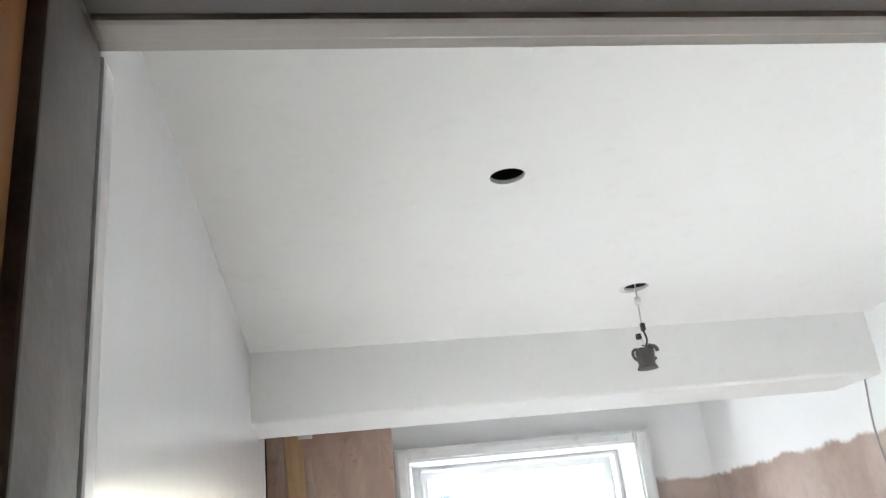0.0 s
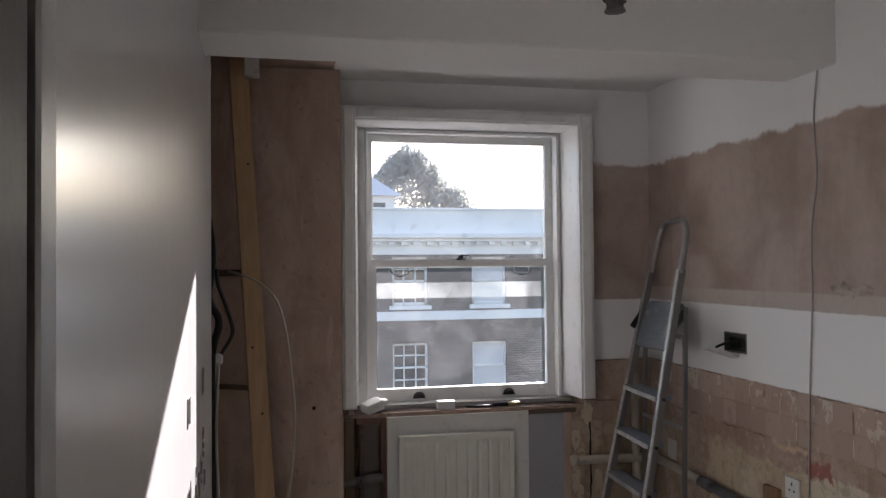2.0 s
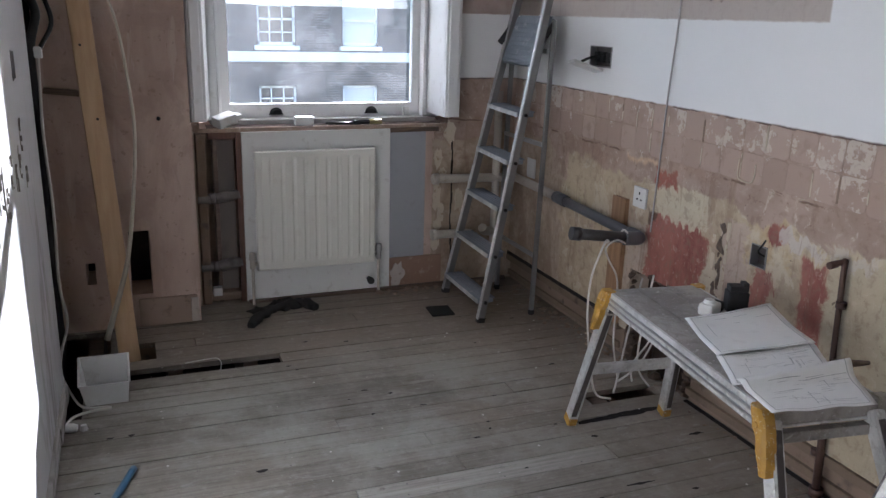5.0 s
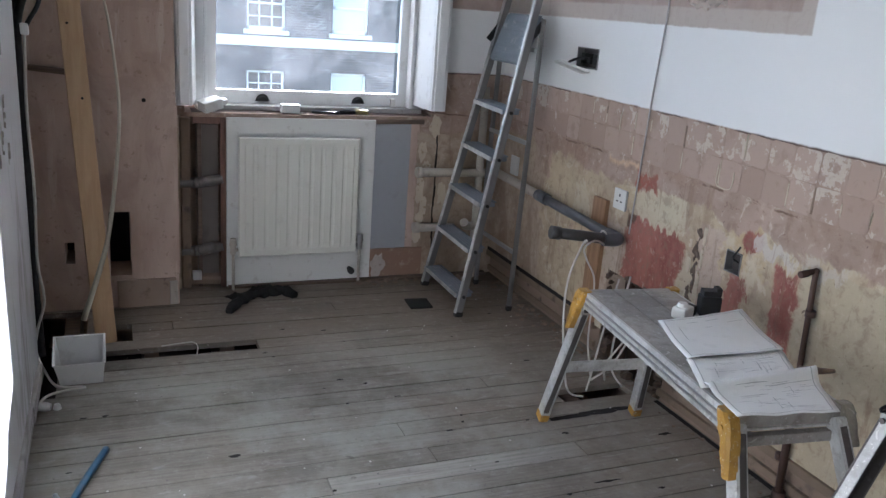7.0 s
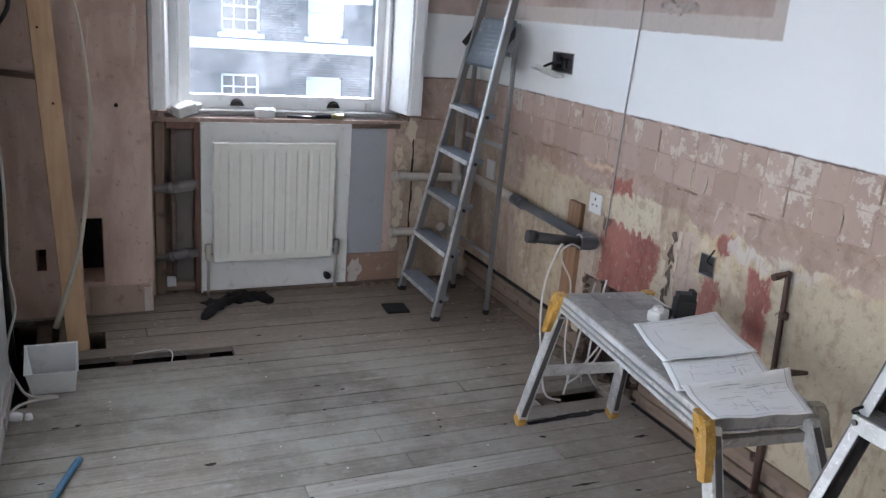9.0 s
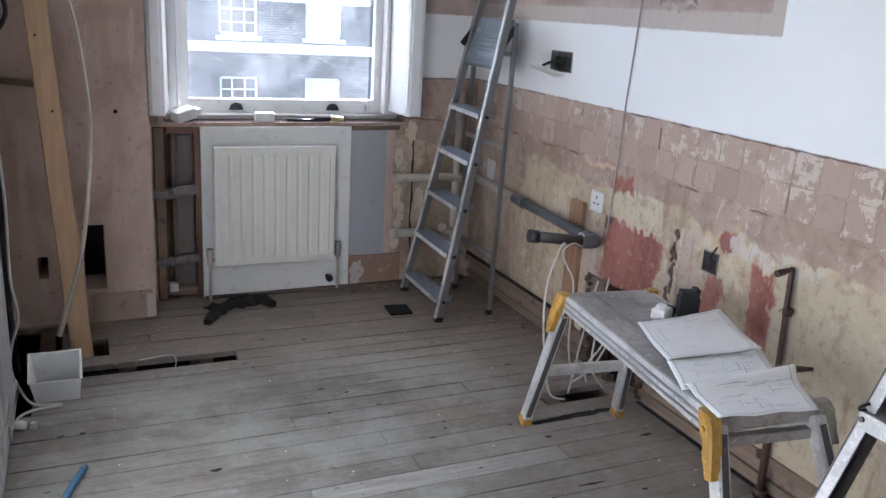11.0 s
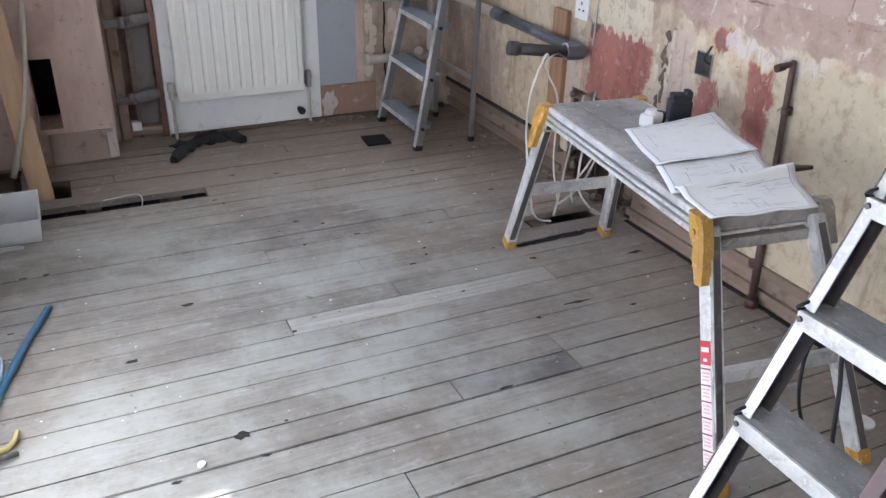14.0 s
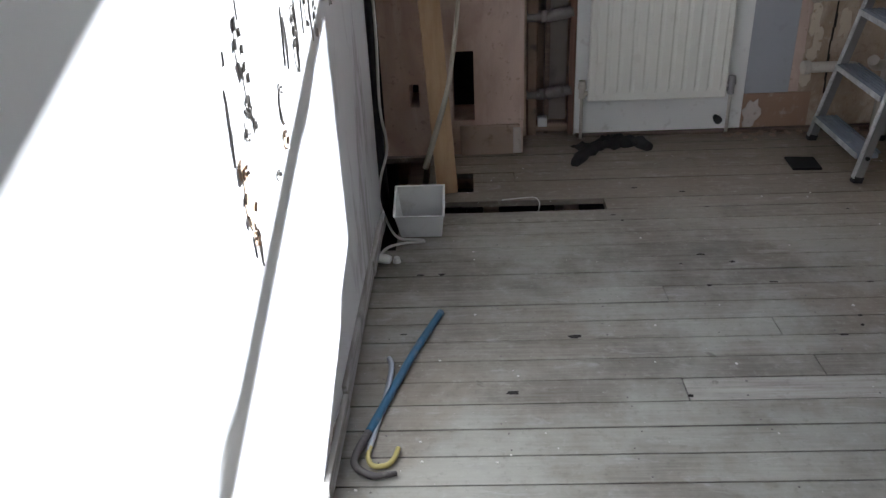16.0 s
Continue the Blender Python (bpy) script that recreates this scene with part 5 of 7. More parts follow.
# ---- near step ladder ----
def near_ladder():
    L = thing("step_ladder", "paint-spattered aluminium step ladder standing open near the doorway", "ladder", "step ladders")
    ya, yb = 1.053, 0.762

    def fx(z):
        return 0.192 + 0.485 * z

    def side(name, y, face, label=""):
        d = 1 if face else -1
        # far stile's web is coloured dark for the shade inside its channel
        s = part(name, bar(bmesh.new(), (fx(0), y, 0.0), (fx(1.5), y, 1.5), 0.053, 0.006, (1, 0, 0), 0.001), M_ALUDARK if face else M_MAROON, L, label)
        bm = bar(bmesh.new(), (fx(0) - 0.0265, y - d * 0.012, 0.0), (fx(1.5) - 0.0265, y - d * 0.012, 1.5), 0.004, 0.026, (1, 0, 0), 0.001)
        part("front_flange", bm, M_ALUPAINT if face else M_MAROON, s)
        bm = bar(bmesh.new(), (fx(0) + 0.0265, y - d * 0.012, 0.0), (fx(1.5) + 0.0265, y - d * 0.012, 1.5), 0.004, 0.022, (1, 0, 0), 0.001)
        part("rear_flange", bm, M_ALUDARK if face else M_MAROON, s)

    side("stile", ya, True, "channel stile with a worn bright edge")
    side("stile", yb, False, "dark maroon stile")
    for z in (0.114, 0.325, 0.536, 0.747, 0.958, 1.168):
        x = fx(z)
        bm = a_box(x - 0.040, x + 0.065, yb + 0.004, ya - 0.004, z - 0.004, z, 0.001)
        for k in range(6):
            box(bm, x - 0.033 + k * 0.016, x - 0.027 + k * 0.016, yb + 0.008, ya - 0.008, z - 0.0005, z + 0.0006)
        t = part("tread", bm, M_TREAD, L)
        part("nosing", a_box(x - 0.044, x - 0.036, yb + 0.003, ya - 0.003, z - 0.036, z + 0.001, 0.002), M_ALUPAINT, t, "bright front edge spattered with paint")
        part("tie_rod", a_tube([(x + 0.01, yb, z - 0.045), (x + 0.01, ya, z - 0.045)], 0.005, sides=8, steps=1), M_ALU, t)
        tie = a_tube([(x - 0.018 + 0.030 * math.cos(a), ya - 0.004, z + 0.006 + 0.007 * math.sin(a)) for a in (2 * math.pi * k / 14 for k in range(15))], 0.0035, sides=6, steps=1)
        part("tread_clip", tie, M_BLACK, t, "black plastic clip")
        part("rivet", disc(bmesh.new(), (x - 0.046, ya - 0.012, z - 0.014), 0.006, 0.005, "x", 10), M_ALUDARK, t)
    for y in (ya - 0.03, yb + 0.03):
        part("rear_leg", bar(bmesh.new(), (1.03, y, 0.0), (fx(1.42) + 0.01, y, 1.42), 0.035, 0.022, (1, 0, 0), 0.002), M_ALUDARK, L)
    part("strap", a_tube([(0.472, 1.02, 0.53), (0.477, 1.058, 0.44), (0.477, 1.061, 0.368), (0.477, 1.050, 0.305), (0.481, 1.031, 0.258)], 0.011, sides=8, flat=0.35), M_BLACK, L, "black webbing strap")
    part("strap", a_tube([(0.477, 0.995, 0.53), (0.477, 0.986, 0.45), (0.481, 0.976, 0.387), (0.477, 0.963, 0.314), (0.477, 0.955, 0.26)], 0.013, sides=8, flat=0.35), M_BLACK, L, "black webbing strap")
    return L


near_ladder()


# ---- folding work platform ----
def work_platform():
    W = thing("work_platform", "folding aluminium work platform spattered with paint, yellow hinge covers", "work platform")
    c, u = Vector((0.700, 1.825, 0)), Vector((-0.128, -0.992, 0)).normalized()
    v = Vector((-u.y, u.x, 0))
    hl, hw, hd, H = 0.437, 0.168, 0.147, 0.56

    def P(a, b, z):
        return c + u * a + v * b + Vector((0, 0, z))

    def slab(a0, a1, b0, b1, z0, z1, bevel=0.003):
        bm = a_box(a0, a1, b0, b1, z0, z1, bevel)
        bmesh.ops.transform(bm, matrix=Matrix((u.to_4d(), v.to_4d(), (0, 0, 1, 0), (0, 0, 0, 1))).transposed(), verts=bm.verts)
        bmesh.ops.translate(bm, vec=c, verts=bm.verts)
        return bm

    for b0, b1 in ((-hd, -0.050), (-0.047, 0.056), (0.059, hw)):
        part("deck_plank", slab(-hl, hl, b0, b1, H - 0.012, H), M_DECK, W, "paint-caked deck plank")
    for b0, b1 in ((-hd - 0.008, -hd + 0.006), (hw - 0.006, hw + 0.008)):
        bm = slab(-hl, hl, b0, b1, H - 0.060, H - 0.001, 0.002)
        s = part("side_rail", bm, M_ALUPAINT, W)
        for zz in (0.022, 0.042):
            part("groove", slab(-hl + 0.005, hl - 0.005, b0 - 0.0025, b1 + 0.0025, H - zz - 0.004, H - zz + 0.004, 0.001), M_ALU, s)
    for a in (-hl, hl):
        s = 1 if a > 0 else -1
        part("end_rail", slab(a - 0.022 if s > 0 else a, a if s > 0 else a + 0.022, -hd, hw, H - 0.045, H - 0.013, 0.002), M_DECK, W)
        part("lip", slab(a - 0.006, a + 0.003, -hd + 0.012, hw - 0.012, H - 0.052, H - 0.0455, 0.001), M_ALUPAINT, W, "worn bright lip")
        part("end_bar", slab(a - 0.012 if s > 0 else a - 0.012, a + 0.012, -hw + 0.012, hw - 0.012, H - 0.090, H - 0.062, 0.003), M_DECK, W)
        foot_a = a + s * (0.275 if s > 0 else 0.138)
        for b in (-hw, hw):
            foot_b = b * (1.17 if s > 0 else 1.13)
            b_top = b * (0.80 if b < 0 else 0.90)
            leg = part("leg", bar(bmesh.new(), P(foot_a, foot_b, 0.0), P(a, b_top, H - 0.03), 0.046, 0.032, u, 0.003), M_ALUPAINT, W)
            rim_a = 0.0222 * math.hypot(1.0, (foot_a - a) / (H - 0.03))
            # dark strip on the leg's face paints in the channel's shade
            part("channel", bar(bmesh.new(), P(foot_a, foot_b, 0.04) + u * rim_a - u * (0.04 * (foot_a - a) / (H - 0.03)), P(a, b_top, H - 0.04) + u * (rim_a + 0.01 * (foot_a - a) / (H - 0.03)), 0.005, 0.019, u, 0.001), M_ALUDARK, leg, "dark strip for the shade inside the leg's channel")
            part("end_cap", bar(bmesh.new(), P(foot_a, foot_b, 0.0), P(foot_a - s * 0.012, foot_b * 0.99, 0.035), 0.05, 0.034, u, 0.004), M_YELLOW, leg, "yellow plastic foot")
            yellow = not (s > 0 and b > 0)
            hinge = bmesh.new()
            along = (P(foot_a, foot_b, 0.0) - P(a, b_top, H - 0.03)).normalized()
            top, out = P(a - s * 0.010, b * (0.90 if b < 0 else 1.03), H + 0.004), v * (1 if b > 0 else -1)
            q_ = 0.92 if yellow else 0.62
            prof = [(d * q_, lo * q_, hi * q_) for d, lo, hi in ((0.0, -0.026, 0.018), (0.022, -0.029, 0.027), (0.060, -0.028, 0.028), (0.080, -0.017, 0.026), (0.110, -0.019, 0.021), (0.150, -0.016, 0.018), (0.172, -0.013, 0.013))]
            rings = []
            for d, lo, hi in prof:
                m_ = top + along * d
                rings.append([hinge.verts.new(m_ + u * (s * w_) + out * o_) for w_, o_ in ((lo, -0.012), (lo, 0.016), (lo + 0.008, 0.024), (hi - 0.008, 0.024), (hi, 0.016), (hi, -0.012))])
            for p, q in zip(rings, rings[1:]):
                for k in range(6):
                    hinge.faces.new((p[k], p[(k + 1) % 6], q[(k + 1) % 6], q[k]))
            hinge.faces.new(rings[0]), hinge.faces.new(rings[-1])
            bmesh.ops.subdivide_edges(hinge, edges=list(hinge.edges), cuts=1, use_grid_fill=True)
            roughen(hinge, 0.003, 40, seed=b * 9 + s)
            disc(hinge, top + along * 0.045 * q_ + out * 0.025, 0.007, 0.006, "x", 10)
            part("hinge_cover", hinge, M_YELLOW if yellow else M_GRIMY, leg, "yellow plastic hinge cover smeared with paint" if yellow else "grimy beige hinge cover")
        f = 0.42
        za = H * f
        ma, mb = a + (foot_a - a) * (1 - f), hw * (1 + 0.13 * (1 - f))
        part("cross_bar", bar(bmesh.new(), P(ma, -mb, za), P(ma, mb, za), 0.038, 0.020, (0, 0, 1), 0.003), M_ALUPAINT, W)
    # safety label with a red head on the near leg
    
    def on_leg(z, out):
        f = 1 - z / (H - 0.03)
        return P(hl + 0.275 * f, -hw * (0.80 + 0.37 * f), z) - v * out

    tag = part("label", bar(bmesh.new(), on_leg(0.05, 0.0178), on_leg(0.258, 0.0178), 0.036, 0.001, u), M_PINKTAG, W, "faded safety label")
    part("label_head", bar(bmesh.new(), on_leg(0.258, 0.0178), on_leg(0.306, 0.0178), 0.036, 0.001, u), M_REDTAG, tag, "red label head")
    for k in range(7):
        z = 0.054 + k * 0.0325
        part("printed_rule", bar(bmesh.new(), on_leg(z, 0.0188), on_leg(z + 0.0028, 0.0188), 0.035, 0.001, u), M_LABELRULE, tag)
        if k < 6:
            for n, wd in ((0.010, 0.024), (0.017, 0.020), (0.024, 0.026)):
                part("printed_line", bar(bmesh.new(), on_leg(z + n, 0.0188), on_leg(z + n + 0.0032, 0.0188), wd, 0.001, u), M_LABELTEXT, tag)
    part("printed_line", bar(bmesh.new(), on_leg(0.284, 0.0188), on_leg(0.293, 0.0188), 0.026, 0.001, u), M_PINKTAG, tag)
    part("printed_line", bar(bmesh.new(), on_leg(0.265, 0.0188), on_leg(0.271, 0.0188), 0.012, 0.001, u), M_PINKTAG, tag)
    return W, P


platform, ON = work_platform()


def paper_sheet(name, label, corners, lift, lines, seed):
    """A creased drawing sheet between four corners (far left, far right, near right, near left); lift gives its height over the deck."""
    t = thing(name, label, "drawings", "drawings on the platform")
    na, nb = 26, 16
    fl, fr, nr, nl = (Vector(c) for c in corners)

    def at(i, j, dz=0.0):
        f, g = i / na, j / nb
        p = (fl * (1 - g) + fr * g) * (1 - f) + (nl * (1 - g) + nr * g) * f
        w = 0.004 * noise.noise(Vector((f * 3 + seed, g * 4, 0)))
        return Vector((p.x, p.y, 0.5635 + max(0.0, lift(f, g) + w) + dz))

    bm = bmesh.new()
    vs = [[bm.verts.new(at(i, j)) for j in range(nb + 1)] for i in range(na + 1)]
    for i in range(na):
        for j in range(nb):
            bm.faces.new((vs[i][j], vs[i + 1][j], vs[i + 1][j + 1], vs[i][j + 1])).smooth = True
    g = bmesh.ops.extrude_face_region(bm, geom=list(bm.faces))
    bmesh.ops.translate(bm, vec=(0, 0, -0.0012), verts=[v for v in g["geom"] if isinstance(v, bmesh.types.BMVert)])
    sheet = part("sheet", bm, M_PAPER, t)
    for (i0, i1, j0, j1) in lines:
        bm = bmesh.new()
        n = max(2, int(max(i1 - i0, j1 - j0)))
        for k in range(n):
            f0, f1 = k / n, (k + 1) / n
            if i1 - i0 > j1 - j0:
                q = [at(i0 + (i1 - i0) * f0, j0, 0.0009), at(i0 + (i1 - i0) * f1, j0, 0.0009), at(i0 + (i1 - i0) * f1, j1, 0.0009), at(i0 + (i1 - i0) * f0, j1, 0.0009)]
            else:
                q = [at(i0, j0 + (j1 - j0) * f0, 0.0009), at(i1, j0 + (j1 - j0) * f0, 0.0009), at(i1, j0 + (j1 - j0) * f1, 0.0009), at(i0, j0 + (j1 - j0) * f1, 0.0009)]
            bm.faces.new([bm.verts.new(p) for p in q])
        part("printed_line", bm, M_PALEINK, sheet)
    return t


def print_lines(rng, count, lo=2, hi=23):
    out = [(1, 25, 0.8, 0.92), (1, 25, 15.0, 15.12), (1, 1.15, 0.8, 15.1), (24.8, 25, 0.8, 15.1)]
    for _ in range(count):
        i, j = rng.uniform(lo, hi), rng.uniform(2, 13)
        if rng.random() < 0.12:
            out.append((i, min(24, i + rng.uniform(3.0, 9.0)), j, j + 0.08))
        else:
            out.append((i, i + 0.16, j, j + rng.uniform(0.8, 3.6)))
    return out


paper_sheet("floor_plan", "creased paper building plan lying open on the work platform", ((0.655, 1.935, 0), (0.985, 1.945, 0), (0.905, 1.675, 0), (0.578, 1.690, 0)), lambda f, g: 0.004 + 0.020 * max(0, g - 0.55) * (1 - f) + 0.012 * (1 - f) ** 3 + 0.010 * max(0, f - 0.8) * 3 * (0.4 + 0.6 * math.sin(g * 5.0) ** 2), print_lines(random.Random(3), 5, 2, 8), 3)
paper_sheet("floor_plan", "printed paper plan half hidden under a second sheet", ((0.580, 1.697, 0), (0.912, 1.690, 0), (0.815, 1.525, 0), (0.500, 1.535, 0)), lambda f, g: 0.001 + 0.003 * math.sin(f * 3), print_lines(random.Random(5), 44, 1, 18), 5)
paper_sheet("floor_plan", "curled paper building plan draped over the platform's end", ((0.515, 1.545, 0), (0.868, 1.535, 0), (0.762, 1.338, 0), (0.484, 1.382, 0)), lambda f, g: 0.005 + 0.030 * math.exp(-((f - 0.10) / 0.13) ** 2) * (0.35 + 0.65 * g) - 0.02 * max(0, f - 0.93), print_lines(random.Random(8), 40, 5, 23), 8)


def platform_things():
    b = thing("battery_charger", "black power-tool battery standing on the work platform", "battery")
    o = Vector((0.885, 1.985, 0.5605))
    bm = a_box(-0.032, 0.032, -0.026, 0.026, 0.0, 0.066, 0.006)
    bmesh.ops.transform(bm, matrix=Matrix.Translation(o) @ pose(0, 0, 0, 0, 0, -22), verts=bm.verts)
    part("body", bm, M_BLACK, b)
    bm = a_box(-0.028, 0.028, -0.022, 0.022, 0.0665, 0.084, 0.004)
    box(bm, 0.012, 0.030, -0.020, 0.020, 0.0665, 0.094, 0.004)
    bmesh.ops.transform(bm, matrix=Matrix.Translation(o) @ pose(0, 0, 0, 0, 0, -22), verts=bm.verts)
    part("top", bm, M_BLACK, b, "black contact block")
    r = thing("plug_adaptor", "white plastic plug adaptor lying on the platform", "adaptor")
    base = Matrix.Translation((0.790, 1.985, 0.5605)) @ pose(0, 0, 0, 0, 0, 24)
    bm = a_box(-0.040, 0.026, -0.024, 0.024, 0.0, 0.038, 0.010)
    disc(bm, (-0.012, 0, 0.043), 0.019, 0.012, sides=18, r2=0.015)
    bmesh.ops.transform(bm, matrix=base, verts=bm.verts)
    part("body", bm, M_PVC, r)
    bm = a_box(0.0265, 0.052, -0.021, 0.021, 0.0, 0.034, 0.008)
    bmesh.ops.transform(bm, matrix=base, verts=bm.verts)
    part("cap", bm, M_BLACK, r, "black end cap")
    bm = a_tube([(0.026, 0.006, 0.014), (0.040, 0.010, 0.018), (0.054, 0.004, 0.014), (0.062, -0.006, 0.010)], 0.007, sides=8)
    bmesh.ops.transform(bm, matrix=base, verts=bm.verts)
    part("lead", bm, M_BLACK, r, "short black lead")
    s = thing("hand_tool", "dark handled tool poking from under the plan", "tool")
    part("handle", a_tube([(0.835, 1.545, 0.574), (0.885, 1.525, 0.576), (0.925, 1.512, 0.577)], lambda f: 0.014 * (1 - 0.6 * f), sides=8), M_BROWNWOOD, s)


platform_things()


# ---- pipes and fittings on the right wall ----
def waste_pipe():
    p = thing("waste_pipe", "grey plastic waste pipe along the wall with an open stub", "pipe")
    part("pale_run", a_tube([(RX - 0.030, 4.00, 0.600), (RX - 0.034, 3.46, 0.590)], 0.022, sides=14, steps=1), M_PALEPIPE, p, "paint-splashed first length")
    part("coupling", a_tube([(RX - 0.034, 3.50, 0.591), (RX - 0.036, 3.40, 0.589)], 0.028, sides=14, steps=1), M_GREYPIPE, p)
    part("run", a_tube([(RX - 0.036, 3.42, 0.589), (RX - 0.05, 2.80, 0.577)], 0.0225, sides=14, steps=1), M_GREYPIPE, p)
    part("elbow", a_tube([(RX - 0.05, 2.84, 0.578), (RX - 0.052, 2.775, 0.578), (RX - 0.075, 2.755, 0.580), (RX - 0.13, 2.757, 0.584)], 0.028, sides=14), M_GREYPIPE, p)
    part("stub", a_tube([(RX - 0.10, 2.757, 0.583), (0.775, 2.785, 0.610)], 0.0225, sides=14, steps=1), M_DARKPIPE, p)
    part("open_end", a_tube([(0.790, 2.783, 0.608), (0.752, 2.789, 0.613)], 0.027, sides=14, steps=1), M_DARKPIPE, p, "dark open end")
    part("tie", a_tube([(0.985, 2.765 + 0.026 * math.cos(a), 0.588 + 0.028 * math.sin(a)) for a in (2 * math.pi * k / 12 for k in range(13))], 0.004, sides=6, steps=2), M_CABLE, p, "white cable tie")


waste_pipe()
solid("wall_batten", a_box(RX - 0.022, RX - 0.001, 2.93, 3.03, 0.14, 0.70, 0.003), M_BATTEN, "short orange pine batten fixed to the wall", "batten")
sock = thing("wall_socket", "white plastic single socket on the stripped wall", "socket")
part("plate", a_box(RX - 0.012, RX - 0.001, 2.805, 2.893, 0.682, 0.768, 0.004), M_PVC, sock)
for dy, dz, w, h in ((0, 0.018, 0.006, 0.012), (-0.014, -0.008, 0.010, 0.006), (0.014, -0.008, 0.010, 0.006)):
    part("slot", a_box(RX - 0.0135, RX - 0.0115, 2.849 + dy - w / 2, 2.849 + dy + w / 2, 0.725 + dz - h / 2, 0.725 + dz + h / 2), M_BLACK, sock)
sock2 = thing("wall_socket", "grey dusty socket plate behind the ladder", "socket")
part("plate", a_box(RX - 0.010, RX - 0.001, 3.79, 3.875, 0.62, 0.72, 0.004), M_TUB, sock2)


def back_box(name, y0, y1, z0, z1, label):
    b = thing(name, label, "electrical box")
    # tray darkened for the shade inside the open box
    part("tray", a_box(RX + 0.030, RX + 0.034, y0 + 0.003, y1 - 0.003, z0 + 0.003, z1 - 0.003), M_ALUDARK, b)
    rim = grid_wall((y0 + 0.0005, y1 - 0.0005), (z0 + 0.0005, z1 - 0.0005), [(y0 + 0.004, y1 - 0.004, z0 + 0.004, z1 - 0.004)], RX - 0.004, RX + 0.031, 0)
    part("rim", rim, M_STEELBOX, b)
    return b


bb = back_box("switch_box", 3.16, 3.335, 1.225, 1.315, "open steel double back box with its plate hanging out")
part("wires", a_tube([(RX + 0.02, 3.25, 1.27), (RX - 0.03, 3.28, 1.265), (RX - 0.06, 3.31, 1.245)], 0.006, sides=6), M_BLACK, bb)
plate = bar(bmesh.new(), (RX - 0.008, 3.235, 1.207), (RX - 0.145, 3.262, 1.252), 0.086, 0.011, (0.1, 1, -0.12), 0.004)
part("face_plate", plate, M_PVC, bb, "white face plate hanging by its wires")
for k in range(3):
    part("module", a_box(RX + 0.004, RX + 0.028, 3.185 + k * 0.048, 3.215 + k * 0.048, 1.245, 1.29, 0.004), M_BLACK, bb)
part("wires", a_tube([(RX + 0.02, 3.22, 1.285), (RX - 0.03, 3.23, 1.275), (RX - 0.075, 3.245, 1.262), (RX - 0.10, 3.25, 1.245)], 0.004, sides=6), M_BLACK, bb)
b2 = back_box("socket_box", 2.115, 2.19, 0.632, 0.71, "empty steel socket back box with loose wires")
part("wires", a_tube([(RX + 0.02, 2.15, 0.67), (RX - 0.012, 2.145, 0.69), (RX - 0.010, 2.13, 0.72), (RX - 0.006, 2.125, 0.735)], 0.003, sides=6), M_BLACK, b2)

tap = thing("supply_riser", "dark copper supply riser with a bent capped top", "pipe")
part("upper", a_tube([(1.055, 1.800, 0.750), (RX - 0.018, 1.79, 0.757), (RX - 0.020, 1.785, 0.72), (RX - 0.020, 1.765, 0.30)], 0.0092, sides=10, steps=4), M_COPPER, tap)
part("lower", a_tube([(RX - 0.020, 1.765, 0.31), (RX - 0.021, 1.75, 0.0)], 0.013, sides=10, steps=1), M_COPPER, tap)
part("cap", a_tube([(1.072, 1.80, 0.752), (1.045, 1.80, 0.748)], 0.0115, sides=10, steps=1), M_COPPER, tap)
for z in (0.63, 0.14):
    part("clip", a_tube([(RX - 0.02, 1.775, z - 0.010), (RX - 0.02, 1.775, z + 0.010)], 0.016, sides=10, steps=1), M_COPPER, tap)
part("foot", a_tube([(RX - 0.021, 1.75, 0.0), (RX - 0.021, 1.75, 0.028)], 0.022, sides=10, steps=1), M_COPPER, tap)

for k, (y0, y1) in enumerate(((DY1, 2.45), (2.93, WY - 0.002))):
    structure("trim_ground", roughen(a_box(RX - 0.012, RX + 0.019, y0, y1, 0.108, 0.140, 0.004), 0.004, 9, seed=k), M_GROUND, "rough brown timber ground along the wall's foot")
    structure("trim_ground_lower", roughen(a_box(RX + 0.004, RX + 0.019, y0, y1, 0.022, 0.050, 0.003), 0.003, 11, seed=4 + k), M_GROUND, "lower timber strip along the wall's foot")
# solid dark strips that paint in the shade of open gaps
structure("trim_floor_gap", roughen(a_box(RX - 0.006, RX + 0.012, DY1, 2.44, -0.012, 0.0035, 0.002), 0.005, 17, seed=6), M_DARK, "near-black strip for the shade of the joint at the wall's foot")
structure("trim_gap", roughen(a_box(RX - 0.006, RX + 0.010, 2.95, WY - 0.004, 0.1405, 0.158, 0.003), 0.006, 16, seed=2), M_DARK, "near-black strip for the shade of a gap above the skirting")
solid("wall_cable", a_tube([(RX - 0.004, 2.66, 2.36), (RX - 0.005, 2.685, 2.18), (RX - 0.005, 2.675, 1.95), (RX - 0.006, 2.71, 1.75), (RX - 0.005, 2.715, 1.45), (RX - 0.005, 2.735, 1.15), (RX - 0.005, 2.745, 0.92), (RX - 0.004, 2.752, 0.80), (RX - 0.004, 2.762, 0.60)], 0.0036, sides=6), M_GREYCABLE, "thin grey cable clipped down the wall", "cable")
lump = bmesh.new()
bmesh.ops.create_icosphere(lump, subdivisions=4, radius=1.0)
for v in lump.verts:
    c_ = v.co.copy()
    v.co = Vector((RX - 0.002 + c_.x * 0.020, 2.495 + c_.y * 0.105, 1.525 + c_.z * (0.020 + 0.014 * noise.noise(Vector((c_.y * 3, 0, 4))))))
roughen(lump, 0.016, 24)
solid("filler_lump", roughen(lump, 0.014, 40), M_TORN, "lump of broken filler on the wall", "filler")


